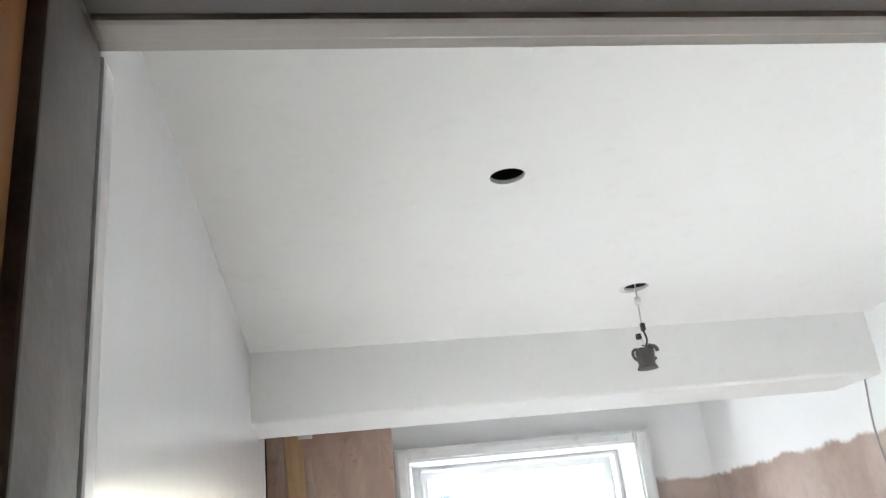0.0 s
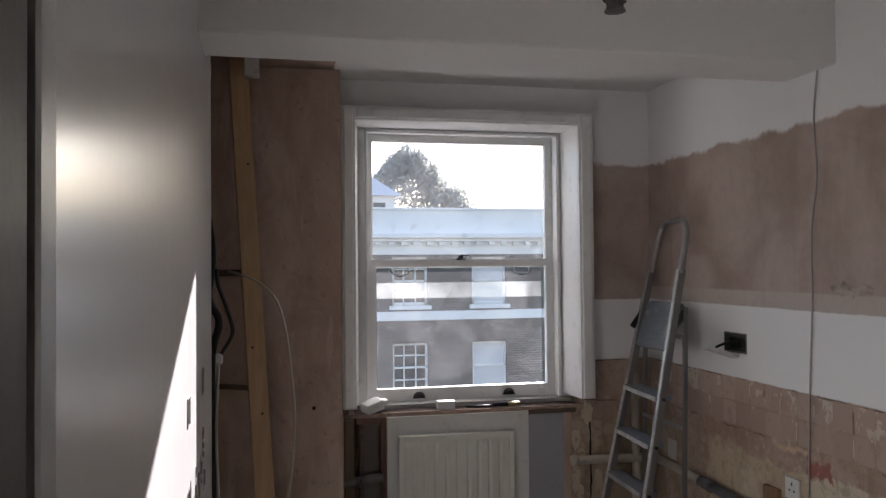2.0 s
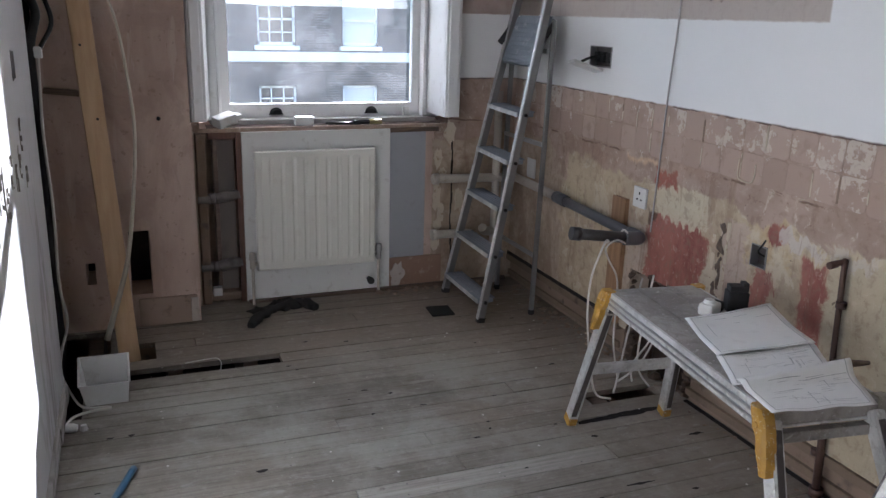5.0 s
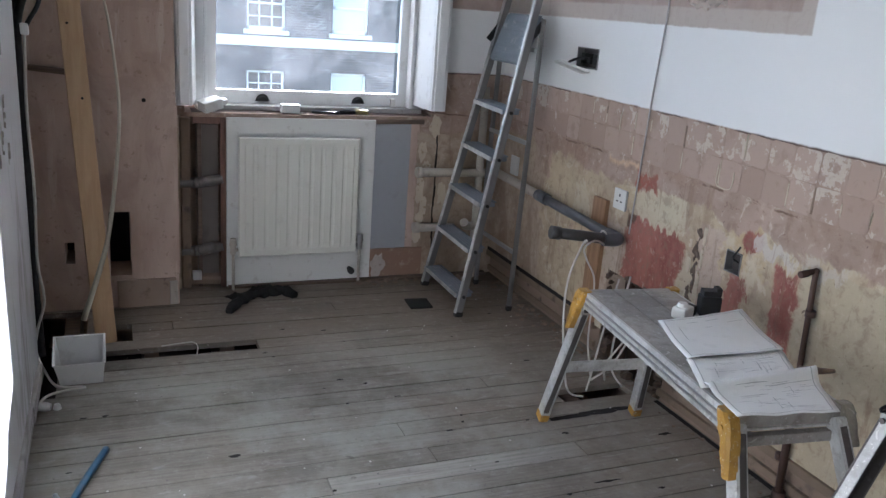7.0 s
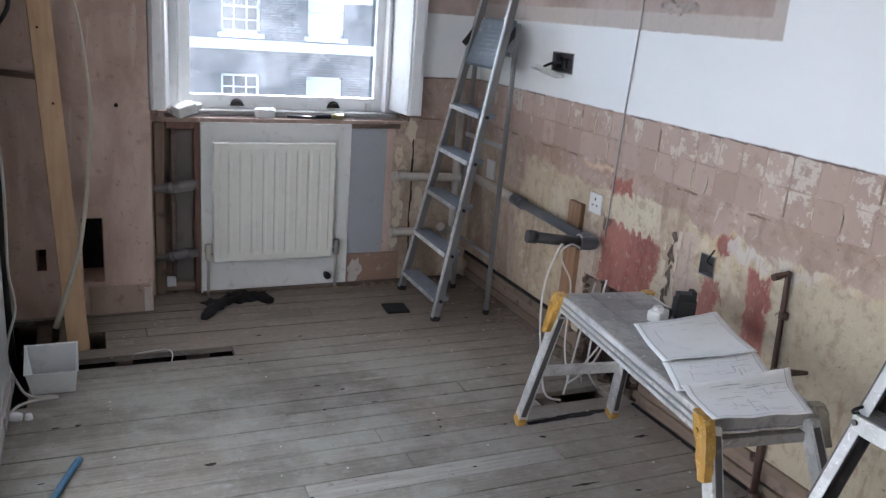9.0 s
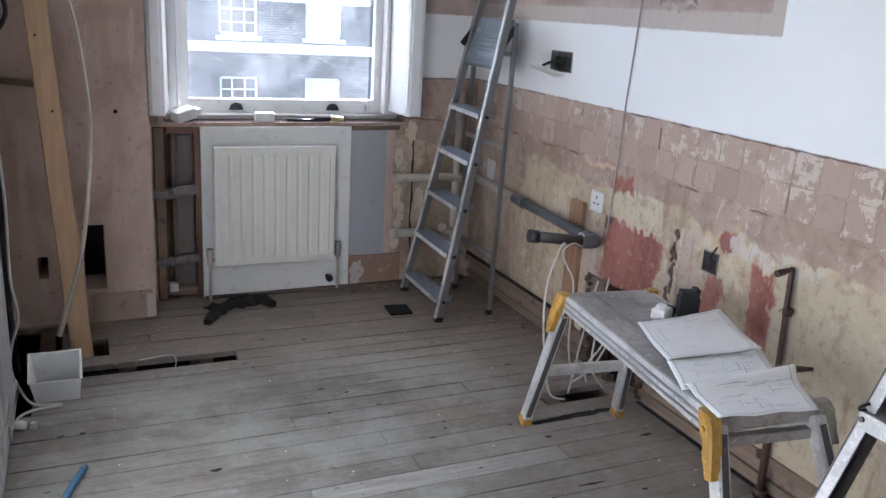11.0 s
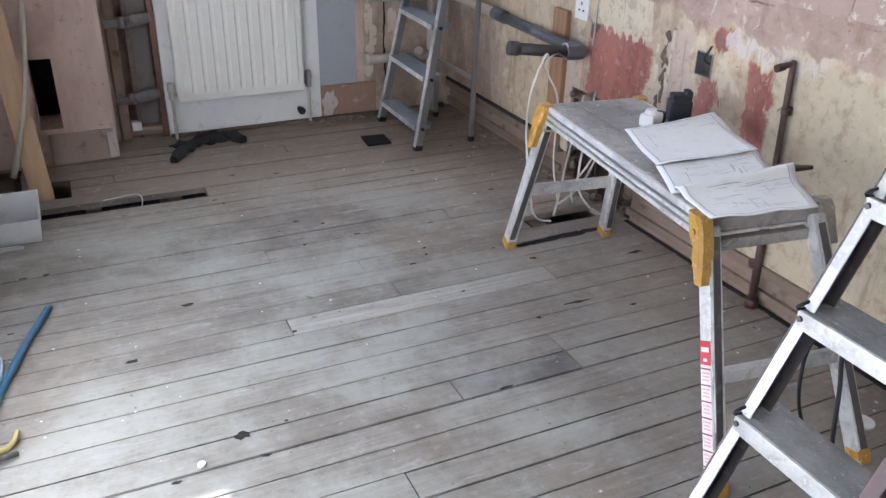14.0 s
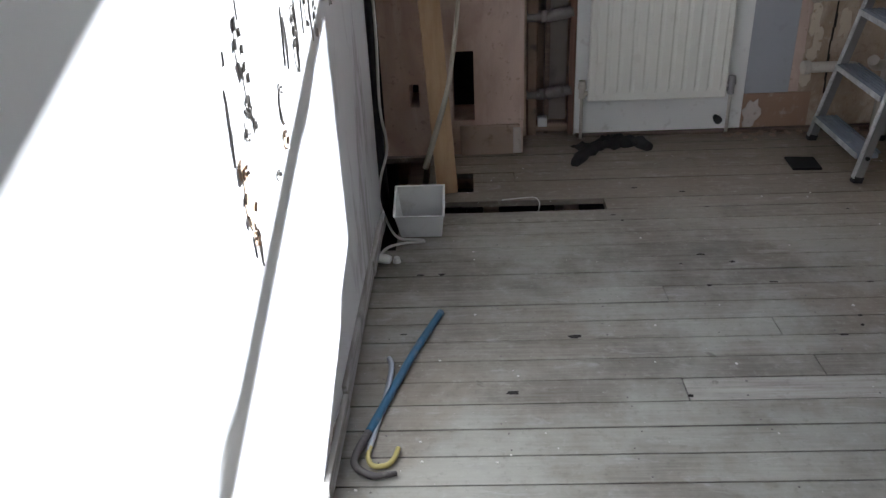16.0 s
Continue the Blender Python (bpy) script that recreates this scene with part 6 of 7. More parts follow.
def wall_patch(y, z, w, h, seed, thick=0.002):
    """A thin ragged scrap of adhesive left on the wall."""
    bm = bmesh.new()
    n = 16
    rim, top = [], []
    for k in range(n):
        a = 2 * math.pi * k / n
        c, s_ = math.cos(a), math.sin(a)
        e = max(abs(c), abs(s_)) ** -0.8
        s = e * (1 + 0.42 * noise.noise(Vector((c * 2.3, s_ * 2.3, seed * 2.7))))
        rim.append(bm.verts.new((RX - 0.0003, y + w * 0.5 * c * s, z + h * 0.5 * s_ * s)))
        top.append(bm.verts.new((RX - thick, y + w * 0.47 * c * s, z + h * 0.47 * s_ * s)))
    for k in range(n):
        bm.faces.new((rim[k], rim[(k + 1) % n], top[(k + 1) % n], top[k]))
    bm.faces.new(top)
    return bm


wall_right = bpy.data.objects["wall_right"]


def tile_bed_mesh(seed):
    """The slightly proud, round-cornered bed of one lifted tile, facing the room."""
    bm = bmesh.new()
    rim, top = [], []
    w, h, r = 0.0515, 0.0500, 0.014
    for cx, cz, a0 in ((1, 1, 0), (-1, 1, 90), (-1, -1, 180), (1, -1, 270)):
        for k in range(4):
            a = radians(a0 + 30 * k)
            e = 0.004 * noise.noise(Vector((cx * 2 + k, cz * 3, seed * 5.3)))
            u_, v_ = cx * (w - r) + (r + e) * math.cos(a), cz * (h - r) + (r + e) * math.sin(a)
            rim.append(bm.verts.new((0.0, u_, v_)))
            top.append(bm.verts.new((-0.0011, u_ * 0.965, v_ * 0.965)))
    n = len(rim)
    for k in range(n):
        bm.faces.new((rim[k], rim[(k + 1) % n], top[(k + 1) % n], top[k]))
    bm.faces.new(top)
    return mesh("tile_bed", bm, M_TILEBED)


beds = [tile_bed_mesh(k) for k in range(5)]
prng = random.Random(17)
for col_ in range(31):
    for row_, zc_ in enumerate((1.0585, 0.9560)):
        ob = new("tile_bed", beds[prng.randrange(5)])
        ob.parent = wall_right
        ob.location = (RX - 0.0002, 0.896 - 0.038 + 0.1063 * col_ + prng.uniform(-0.002, 0.002), zc_ + prng.uniform(-0.002, 0.002))
        ob.rotation_euler = (radians(prng.uniform(-1.5, 1.5)), 0, 0)
for k in range(26):
    y = 0.915 + prng.randrange(22) * 0.1063 - 0.004
    part("adhesive_ridge", wall_patch(y, prng.choice((1.055, 1.07, 1.04, 0.955)), prng.uniform(0.004, 0.008), prng.uniform(0.03, 0.085), prng.uniform(0, 90), 0.003), M_SCAR if k % 4 else M_RAW, wall_right)
# pale torn rims round two of the tiles
for y, z in ((2.262, 0.952),):
    part("adhesive_rim", a_tube([(RX - 0.003, y + 0.040, z + 0.03), (RX - 0.003, y + 0.041, z - 0.025), (RX - 0.003, y + 0.025, z - 0.043), (RX - 0.003, y - 0.025, z - 0.044), (RX - 0.003, y - 0.041, z - 0.02), (RX - 0.003, y - 0.040, z + 0.02)], 0.0024, sides=6), M_SCAR, wall_right)


chase = bmesh.new()
for k in range(26):
    gg = bmesh.ops.create_icosphere(chase, subdivisions=2, radius=0.013)
    bmesh.ops.scale(chase, vec=(0.16, 0.55 + 0.5 * prng.random(), 1.8), verts=gg["verts"])
    bmesh.ops.translate(chase, vec=(RX - 0.001, 2.345 + 0.006 * math.sin(k * 0.9) + prng.uniform(-0.008, 0.008), 0.36 + k * 0.0145), verts=gg["verts"])
part("chase", roughen(chase, 0.010, 45), M_JOIST, wall_right, "ragged brown chase cut down the plaster")
for k in range(9):
    part("chase_edge", wall_patch(2.345 + prng.choice((-0.030, 0.032)) + prng.uniform(-0.006, 0.006), 0.38 + k * 0.042, prng.uniform(0.010, 0.022), prng.uniform(0.03, 0.08), prng.uniform(0, 90), 0.004), M_SCAR, wall_right)

broken = bmesh.new()
for k in range(46):
    f = k / 46 * 2 * math.pi
    y, z = 2.67 + 0.212 * max(-1, min(1, 1.35 * math.cos(f))), 0.205 + 0.205 * max(-1, min(1, 1.35 * math.sin(f)))
    gg = bmesh.ops.create_icosphere(broken, subdivisions=1, radius=prng.uniform(0.010, 0.028))
    bmesh.ops.translate(broken, vec=(RX + prng.uniform(0.006, 0.05), y, max(0.0, z)), verts=gg["verts"])
part("broken_masonry", roughen(broken, 0.012, 38), M_JOIST, wall_right, "broken masonry round the cavity")
hidden = thing("buried_pipes", "old brown pipes and stub in the broken-out cavity", "pipe")
part("pipe", a_tube([(RX + 0.05, 2.76, -0.02), (RX + 0.05, 2.76, 0.41)], 0.016, sides=10, steps=1), M_COPPER, hidden)
part("pipe", a_tube([(RX + 0.045, 2.60, -0.02), (RX + 0.045, 2.605, 0.41)], 0.020, sides=10, steps=1), M_OLDPIPE, hidden)
part("stub", roughen(a_tube([(RX + 0.06, 2.70, 0.30), (RX - 0.02, 2.685, 0.27), (RX - 0.045, 2.68, 0.24)], 0.018, sides=10), 0.003, 30), M_REDWOOD, hidden)

# ---- alcove ----
def prop():
    t = thing("timber_prop", "pine timber prop leaning in the alcove from floor to ceiling", "timber prop")
    part("post", roughen(bar(bmesh.new(), (-0.912, 3.47, 0.0), (-1.062, 3.72, RCZ), 0.080, 0.045, (1, 0.1, 0), 0.003), 0.002, 5), M_PINE, t)
    for z, dx in ((1.0, 0.01), (1.28, -0.015), (2.08, 0.012)):
        f = z / RCZ
        p = Vector((-0.912 - 0.143 * f + dx, 3.47 + 0.25 * f - 0.026, z))
        part("screw", disc(bmesh.new(), p, 0.005, 0.006, "y", 10), M_BLACK, t)


prop()
solid("ceiling_bracket", a_box(-1.03, -0.965, 3.62, 3.665, RCZ - 0.105, RCZ + 0.004, 0.003), M_TUB, "pale metal bracket hanging from the alcove ceiling", "bracket")
solid("alcove_noggin", a_box(-1.40, -1.02, 3.80, 3.866, 1.585, 1.615, 0.003), M_JOIST, "dark timber noggin in the alcove", "timber")
solid("alcove_bar", bar(bmesh.new(), (-1.165, 3.845, 1.083), (-0.985, 3.845, 1.066), 0.024, 0.030, (0, 0, 1), 0.003), M_JOIST, "dark old timber bar on the alcove wall", "bar")
solid("loop_cable", a_tube([(-1.10, 3.56, 1.61), (-1.045, 3.46, 1.595), (-0.965, 3.42, 1.558), (-0.899, 3.42, 1.485), (-0.860, 3.42, 1.353), (-0.836, 3.42, 1.148), (-0.827, 3.42, 0.962), (-0.848, 3.42, 0.724), (-0.880, 3.42, 0.505), (-0.914, 3.42, 0.365), (-0.992, 3.42, 0.125)], lambda f: 0.0048 + 0.0072 * f ** 3, sides=10), M_AGED, "loose pale cable looped over the prop", "cable")
solid("hanging_cable", a_tube([(-1.125, 3.30, 1.26), (-1.125, 3.30, 1.239), (-1.134, 3.30, 0.975), (-1.127, 3.29, 0.704), (-1.135, 3.30, 0.421), (-1.122, 3.30, 0.300), (-1.124, 3.30, 0.238), (-1.150, 3.28, 0.150), (-1.155, 3.22, 0.090), (-1.125, 3.14, 0.045), (-1.08, 3.062, 0.012), (-1.00, 3.050, 0.006), (-0.99, 3.035, 0.006), (-1.045, 3.032, 0.006), (-1.105, 3.005, 0.006), (-1.128, 2.950, 0.008), (-1.118, 2.918, 0.012)], 0.0050, sides=8), M_CABLE, "white cable hanging down to the floor", "cable")
solid("dark_cable", a_tube([(-1.20, 3.5, 2.0), (-1.16, 3.48, 1.7), (-1.17, 3.46, 1.5), (-1.13, 3.44, 1.4), (-1.16, 3.44, 1.25), (-1.155, 3.42, 0.9), (-1.16, 3.40, 0.4), (-1.15, 3.38, 0.0)], 0.016, sides=8), M_BLACK, "bundle of dark cables in the alcove", "cable")
solid("dark_cable", a_tube([(-1.132, 3.30, 1.62), (-1.127, 3.30, 1.56), (-1.097, 3.30, 1.474), (-1.071, 3.30, 1.37), (-1.108, 3.30, 1.293), (-1.125, 3.30, 1.262)], 0.008, sides=8), M_BLACK, "dark frayed cable hanging from the alcove", "cable")
solid("cable_joint", roughen(a_box(-1.136, -1.110, 3.288, 3.312, 1.245, 1.285, 0.006), 0.003, 30), M_TUB, "pale strip connector on the hanging cable", "connector")
solid("plaster_chip", roughen(disc(bmesh.new(), (-0.619, 1.694, 0.0045), 0.011, 0.006, sides=9), 0.004, 60), M_PVC, "small white plaster chip on the boards", "chip")
plug = thing("plug", "white plastic plug lying on the boards", "plug")
part("body", roughen(a_tube([(-1.140, 2.905, 0.015), (-1.115, 2.900, 0.016), (-1.092, 2.896, 0.013)], lambda f: 0.013 + 0.004 * math.sin(f * 3.1), sides=10, flat=0.8), 0.002, 40), M_PVC, plug)
part("body_half", disc(bmesh.new(), (-1.072, 2.903, 0.010), 0.014, 0.018, sides=12, r2=0.010), M_PVC, plug)


def tub():
    t = thing("plastic_tub", "pale grey rectangular plastic tub on the boards", "tub")
    bm = bmesh.new()

    def ring(x0, x1, y0, y1, zf_, zb_):
        return [bm.verts.new(p) for p in ((x0, y0, zf_), (x1, y0, zf_), (x1, y1, zb_), (x0, y1, zb_))]

    a = ring(-1.070, -0.925, 3.085, 3.190, 0.0, 0.0)
    b = ring(-1.088, -0.916, 3.070, 3.206, 0.086, 0.142)
    b2 = ring(-1.093, -0.911, 3.065, 3.211, 0.090, 0.147)
    c = ring(-1.085, -0.919, 3.073, 3.203, 0.089, 0.145)
    d = ring(-1.066, -0.929, 3.089, 3.186, 0.004, 0.004)
    for p, q in ((a, b), (b, b2), (b2, c), (c, d)):
        for i in range(4):
            bm.faces.new((p[i], p[(i + 1) % 4], q[(i + 1) % 4], q[i]))
    bm.faces.new(a), bm.faces.new(d)
    part("shell", bm, M_TUB, t)
    part("water", a_box(-1.066, -0.930, 3.092, 3.186, 0.022, 0.026), M_DARK, t, "dark liquid in the bottom")


tub()


# ---- floor things ----
def pry_bars():
    b = thing("wrecking_bar", "long blue steel wrecking bar lying on the boards", "crowbar")
    part("shaft", a_tube([(-0.915, 2.565, 0.012), (-0.981, 2.373, 0.012), (-1.037, 2.175, 0.012), (-1.079, 2.024, 0.013)], 0.0115, sides=8), M_BLUE, b)
    part("hook", a_tube([(-1.077, 2.03, 0.013), (-1.098, 1.955, 0.014), (-1.094, 1.912, 0.016), (-1.055, 1.882, 0.016), (-1.025, 1.888, 0.012), (-1.000, 1.897, 0.008)], lambda f: 0.0118 * (1 - 0.45 * f), sides=8), M_ALUDARK, b, "bare dark hook")
    c = thing("pry_bar", "small steel pry bar with a yellow hook under the blue bar", "crowbar")
    part("shaft", a_tube([(-1.052, 2.338, 0.012), (-1.042, 2.290, 0.009), (-1.050, 2.155, 0.007), (-1.066, 2.020, 0.007), (-1.071, 1.970, 0.007)], 0.0075, sides=8), M_STEEL, c)
    part("hook", a_tube([(-1.069, 1.985, 0.008), (-1.070, 1.95, 0.008), (-1.056, 1.922, 0.008), (-1.025, 1.922, 0.009), (-1.008, 1.945, 0.010), (-1.001, 1.978, 0.010)], 0.0066, sides=8), M_BAREYEL, c, "yellow painted hook")


pry_bars()
solid("floor_plate", roughen(bar(bmesh.new(), (0.535, 3.575, 0.007), (0.545, 3.700, 0.007), 0.115, 0.010, (1, 0, 0), 0.002), 0.002, 9), M_SOOT, "black square mat lying on the boards", "mat")


def crumpled(cx, cy, lx, ly, high, turn, seed, sharp=1.2):
    """A crumpled cloth: a sheet pushed into sharp folds, lying in a heap."""
    bm = bmesh.new()
    na, nb = 44, 22
    rows = []
    ca, sa = math.cos(radians(turn)), math.sin(radians(turn))
    for i in range(na + 1):
        line = []
        for j in range(nb + 1):
            f, g = i / na - 0.5, j / nb - 0.5
            p = Vector((f * lx, g * ly, 0))
            r = min(1.0, 2 * max(abs(f), abs(g)))
            fold = abs(noise.noise(Vector((p.x * 11, p.y * 18, seed)))) + 0.5 * abs(noise.noise(Vector((p.x * 31, p.y * 40, seed + 6))))
            h = 0.0025 + high * (1 - sharp * fold) * (1 - r ** 3) * (0.75 + 0.5 * noise.noise(Vector((p.x * 6, seed, 0))))
            w = noise.noise_vector(Vector((p.x * 16, p.y * 16, seed + 2.7))) * 0.032
            x, y = p.x + w.x, p.y + w.y
            line.append(bm.verts.new((cx + x * ca - y * sa, cy + x * sa + y * ca, max(0.0025, h))))
        rows.append(line)
    for i in range(na):
        for j in range(nb):
            bm.faces.new((rows[i][j], rows[i + 1][j], rows[i + 1][j + 1], rows[i][j + 1])).smooth = True
    g = bmesh.ops.extrude_face_region(bm, geom=list(bm.faces))
    bmesh.ops.translate(bm, vec=(0, 0, -0.0012), verts=[v for v in g["geom"] if isinstance(v, bmesh.types.BMVert)])
    return bm


rag = crumpled(-0.215, 3.918, 0.30, 0.10, 0.050, 20, 5.4, 0.9)
tube(rag, [(-0.383, 3.695, 0.012), (-0.317, 3.797, 0.022), (-0.235, 3.868, 0.026), (-0.146, 3.924, 0.028), (-0.083, 3.901, 0.024), (-0.047, 3.844, 0.016)], lambda f: 0.020 + 0.007 * math.sin(f * 9.0), sides=12, steps=8)
solid("black_rag", roughen(rag, 0.010, 34), M_BLACKCLOTH, "crumpled dusty black rag lying by the radiator", "rag")
solid("switch_plate", a_box(-1.085, -1.012, 1.52, 1.655, 0.0015, 0.030, 0.004), M_PVC, "white plastic trunking offcut on the boards", "offcut")
solid("floor_disc", disc(bmesh.new(), (0.929, 1.189, 0.0055), 0.028, 0.007, sides=22), M_PVC, "small white plastic disc on the boards", "disc")
solid("floor_cable", a_tube([(RX - 0.004, 1.245, 0.70), (RX - 0.006, 1.262, 0.45), (RX - 0.008, 1.24, 0.22), (RX - 0.012, 1.222, 0.083), (1.06, 1.20, 0.012), (0.998, 1.157, 0.008), (0.935, 1.092, 0.008), (0.912, 1.015, 0.012)], 0.0040, sides=8), M_AGED, "white cable trailing from wall to floor", "cable")
solid("timber_offcut", roughen(a_box(RX - 0.022, RX - 0.0005, 0.971, 1.131, 0.165, 0.324, 0.003), 0.002, 12), M_BATTEN, "brown timber offcut fixed against the stripped wall", "timber")
fplug = thing("cable_plug", "white moulded plug at the end of the trailing cable", "plug")
part("body", roughen(a_tube([(0.918, 1.03, 0.018), (0.905, 1.0, 0.018), (0.885, 0.965, 0.017)], lambda f: 0.010 + 0.010 * f, sides=10), 0.002, 30), M_PVC, fplug)
solid("dust_sheet", crumpled(0.195, 1.062, 0.19, 0.12, 0.185, -14, 4.6), M_RAG, "crumpled dusty brown cloth at the ladder's foot", "cloth")
solid("socket_lead", a_tube([(0.900, 2.757, 0.572), (0.870, 2.70, 0.595), (0.845, 2.68, 0.602), (0.815, 2.67, 0.552), (0.776, 2.655, 0.461), (0.757, 2.63, 0.331), (0.752, 2.58, 0.16), (0.77, 2.55, 0.03), (0.83, 2.53, 0.006)], 0.0042, sides=8), M_CABLE, "white flex hanging from the waste pipe", "cable")
solid("socket_lead", a_tube([(0.99, 2.75, 0.56), (0.90, 2.69, 0.60), (0.848, 2.68, 0.574), (0.862, 2.675, 0.527), (0.902, 2.67, 0.454), (0.905, 2.66, 0.36), (0.88, 2.62, 0.20), (0.89, 2.58, 0.05)], 0.0036, sides=8), M_CABLE, "thin white flex looped over the waste pipe", "cable")
for k, pts in enumerate(([(1.07, 2.66, 0.45), (1.0, 2.60, 0.30), (0.96, 2.56, 0.12), (1.02, 2.55, 0.02)], [(1.08, 2.60, 0.40), (1.02, 2.56, 0.24), (0.93, 2.55, 0.13), (0.97, 2.60, 0.03)], [(1.06, 2.72, 0.42), (0.97, 2.66, 0.20), (0.90, 2.60, 0.05), (0.86, 2.56, 0.012)], [(1.075, 2.63, 0.36), (1.055, 2.58, 0.25), (1.0, 2.60, 0.10), (0.93, 2.64, 0.015)])):
    solid("loose_flex", a_tube(pts, 0.0042, sides=8), M_CABLE, "tangled white flex under the platform", "cable", "tangled flex")

solid("slot_pipe", a_tube([(-1.0, 3.345, -0.085), (-0.62, 3.340, -0.080), (-0.50, 3.335, -0.075)], 0.017, sides=10), M_GRIMY, "grimy pipe lying in the floor slot", "pipe")
solid("slot_wire", a_tube([(-0.70, 3.372, 0.003), (-0.62, 3.380, 0.006), (-0.575, 3.372, 0.010), (-0.560, 3.34, 0.008), (-0.562, 3.30, 0.002), (-0.575, 3.282, -0.04)], 0.0024, sides=6), M_CABLE, "thin white wire looping out of the floor slot", "wire")

# ---- hanging light fitting ----
fit_ = thing("light_fitting", "bare downlight holder dangling by its wire from the ceiling hole", "light fitting")
part("wire", a_tube([(0.038, 2.094, CZ + 0.05), (0.034, 2.095, 2.52), (0.032, 2.094, 2.46)], 0.0022, sides=6), M_CABLE, fit_)
part("clip", a_box(0.026, 0.044, 2.088, 2.102, 2.535, 2.558, 0.003), M_TUB, fit_)
part("connector", a_box(0.010, 0.024, 2.09, 2.104, 2.430, 2.446, 0.002), M_BLACK, fit_)
part("connector", a_box(0.030, 0.042, 2.09, 2.104, 2.455, 2.478, 0.002), M_BLACK, fit_)
part("lead", a_tube([(0.032, 2.094, 2.46), (0.040, 2.095, 2.43), (0.036, 2.098, 2.41)], 0.003, sides=6), M_BLACK, fit_)
holder = disc(bmesh.new(), (0.028, 2.10, 2.372), 0.024, 0.040, sides=18, r2=0.028)
disc(holder, (0.028, 2.10, 2.346), 0.031, 0.010, sides=20, r2=0.026)
box(holder, 0.006, 0.050, 2.082, 2.118, 2.388, 2.402, 0.003)
part("holder", holder, M_ALUDARK, fit_, "dull dark lamp holder")
for k, (cx, tilt, rr) in enumerate(((0.046, 0.4, 0.021), (0.054, 0.8, 0.018), (0.010, -0.5, 0.017))):
    loop = [(cx + rr * math.cos(t) * math.cos(tilt), 2.088 + 0.012 * k, 2.386 + rr * math.sin(t) + 0.4 * rr * math.cos(t) * math.sin(tilt)) for t in (2 * math.pi * i / 18 for i in range(16))]
    part("spring_clip", a_tube(loop, 0.0042, sides=7, steps=1), M_ALUDARK, fit_, "dark spring clip")
part("lead", a_tube([(0.022, 2.094, 2.445), (0.026, 2.095, 2.425), (0.034, 2.10, 2.400)], 0.0022, sides=6), M_CABLE, fit_)
part("loose_wire", a_tube([(0.046, 2.094, 2.414), (0.034, 2.095, 2.407), (0.022, 2.098, 2.412)], 0.0018, sides=6), M_BLACK, fit_)
ring = a_tube([(0.030 + 0.040 * math.cos(a), 2.098 + 0.040 * math.sin(a), CZ - 0.001) for a in (2 * math.pi * k / 20 for k in range(12))], 0.002, sides=6, steps=1)
part("bezel", ring, M_PVC, fit_, "white ring at the ceiling hole")

# ---- gouges in the long wall ----
rng = random.Random(11)


def gouge(y, z, w, h, seed):
    """A shallow raw hole with a ragged rim where a fixing was torn out."""
    bm = bmesh.new()
    n = 14
    rim = []
    for k in range(n):
        a = 2 * math.pi * k / n
        s = 1 + 0.55 * noise.noise(Vector((math.cos(a) * 1.7, math.sin(a) * 1.7, seed * 3.1)))
        rim.append(bm.verts.new((LX + 0.0012, y + w * 0.5 * math.cos(a) * s, z + h * 0.5 * math.sin(a) * s)))
    lip = [bm.verts.new((LX + 0.005, y + (v.co.y - y) * 1.12, z + (v.co.z - z) * 1.05)) for v in rim]
    for k in range(n):
        if noise.noise(Vector((k * 0.9, seed * 1.3, 0))) > 0.0:
            bm.faces.new((lip[k], lip[(k + 1) % n], rim[(k + 1) % n], rim[k]))
    return bm


def scar(y, z, w, h, seed):
    """The bare plaster inside a torn patch."""
    bm = bmesh.new()
    n = 14
    pts = []
    for k in range(n):
        a = 2 * math.pi * k / n
        s = 1 + 0.55 * noise.noise(Vector((math.cos(a) * 1.7, math.sin(a) * 1.7, seed * 3.1)))
        pts.append(bm.verts.new((LX + 0.0012, y + w * 0.5 * math.cos(a) * s, z + h * 0.5 * math.sin(a) * s)))
    g = bmesh.ops.extrude_face_region(bm, geom=[bm.faces.new(pts)])
    bmesh.ops.translate(bm, vec=(-0.003, 0, 0), verts=[v for v in g["geom"] if isinstance(v, bmesh.types.BMVert)])
    return bm


wall_left = bpy.data.objects["wall_left"]
marks = [(1.678, 1.045, 0.030, 0.075), (1.690, 0.985, 0.020, 0.060), (1.680, 0.955, 0.014, 0.030), (2.073, 0.995, 0.020, 0.060), (2.066, 0.930, 0.022, 0.070), (1.655, 0.925, 0.016, 0.030), (1.700, 0.915, 0.010, 0.020), (1.890, 0.915, 0.016, 0.020), (1.800, 0.790, 0.016, 0.020), (2.30, 0.95, 0.018, 0.07), (2.42, 1.00, 0.022, 0.09), (2.52, 0.97, 0.016, 0.08), (2.62, 1.00, 0.02, 0.09), (2.70, 1.06, 0.016, 0.08), (2.21, 1.00, 0.016, 0.09), (2.75, 0.93, 0.014, 0.07)]
# nearly flat marks: the hollow's shade is only in their grey
for i, (y, z, w, h) in enumerate(marks):
    part("gouge", gouge(y, z, w * 1.1, h, i), M_SCUFF, wall_left, "gouge in the plaster, its inner shade put into the grey")
    part("scar", scar(y, z, w * 1.1, h, i), M_SCUFF, wall_left)
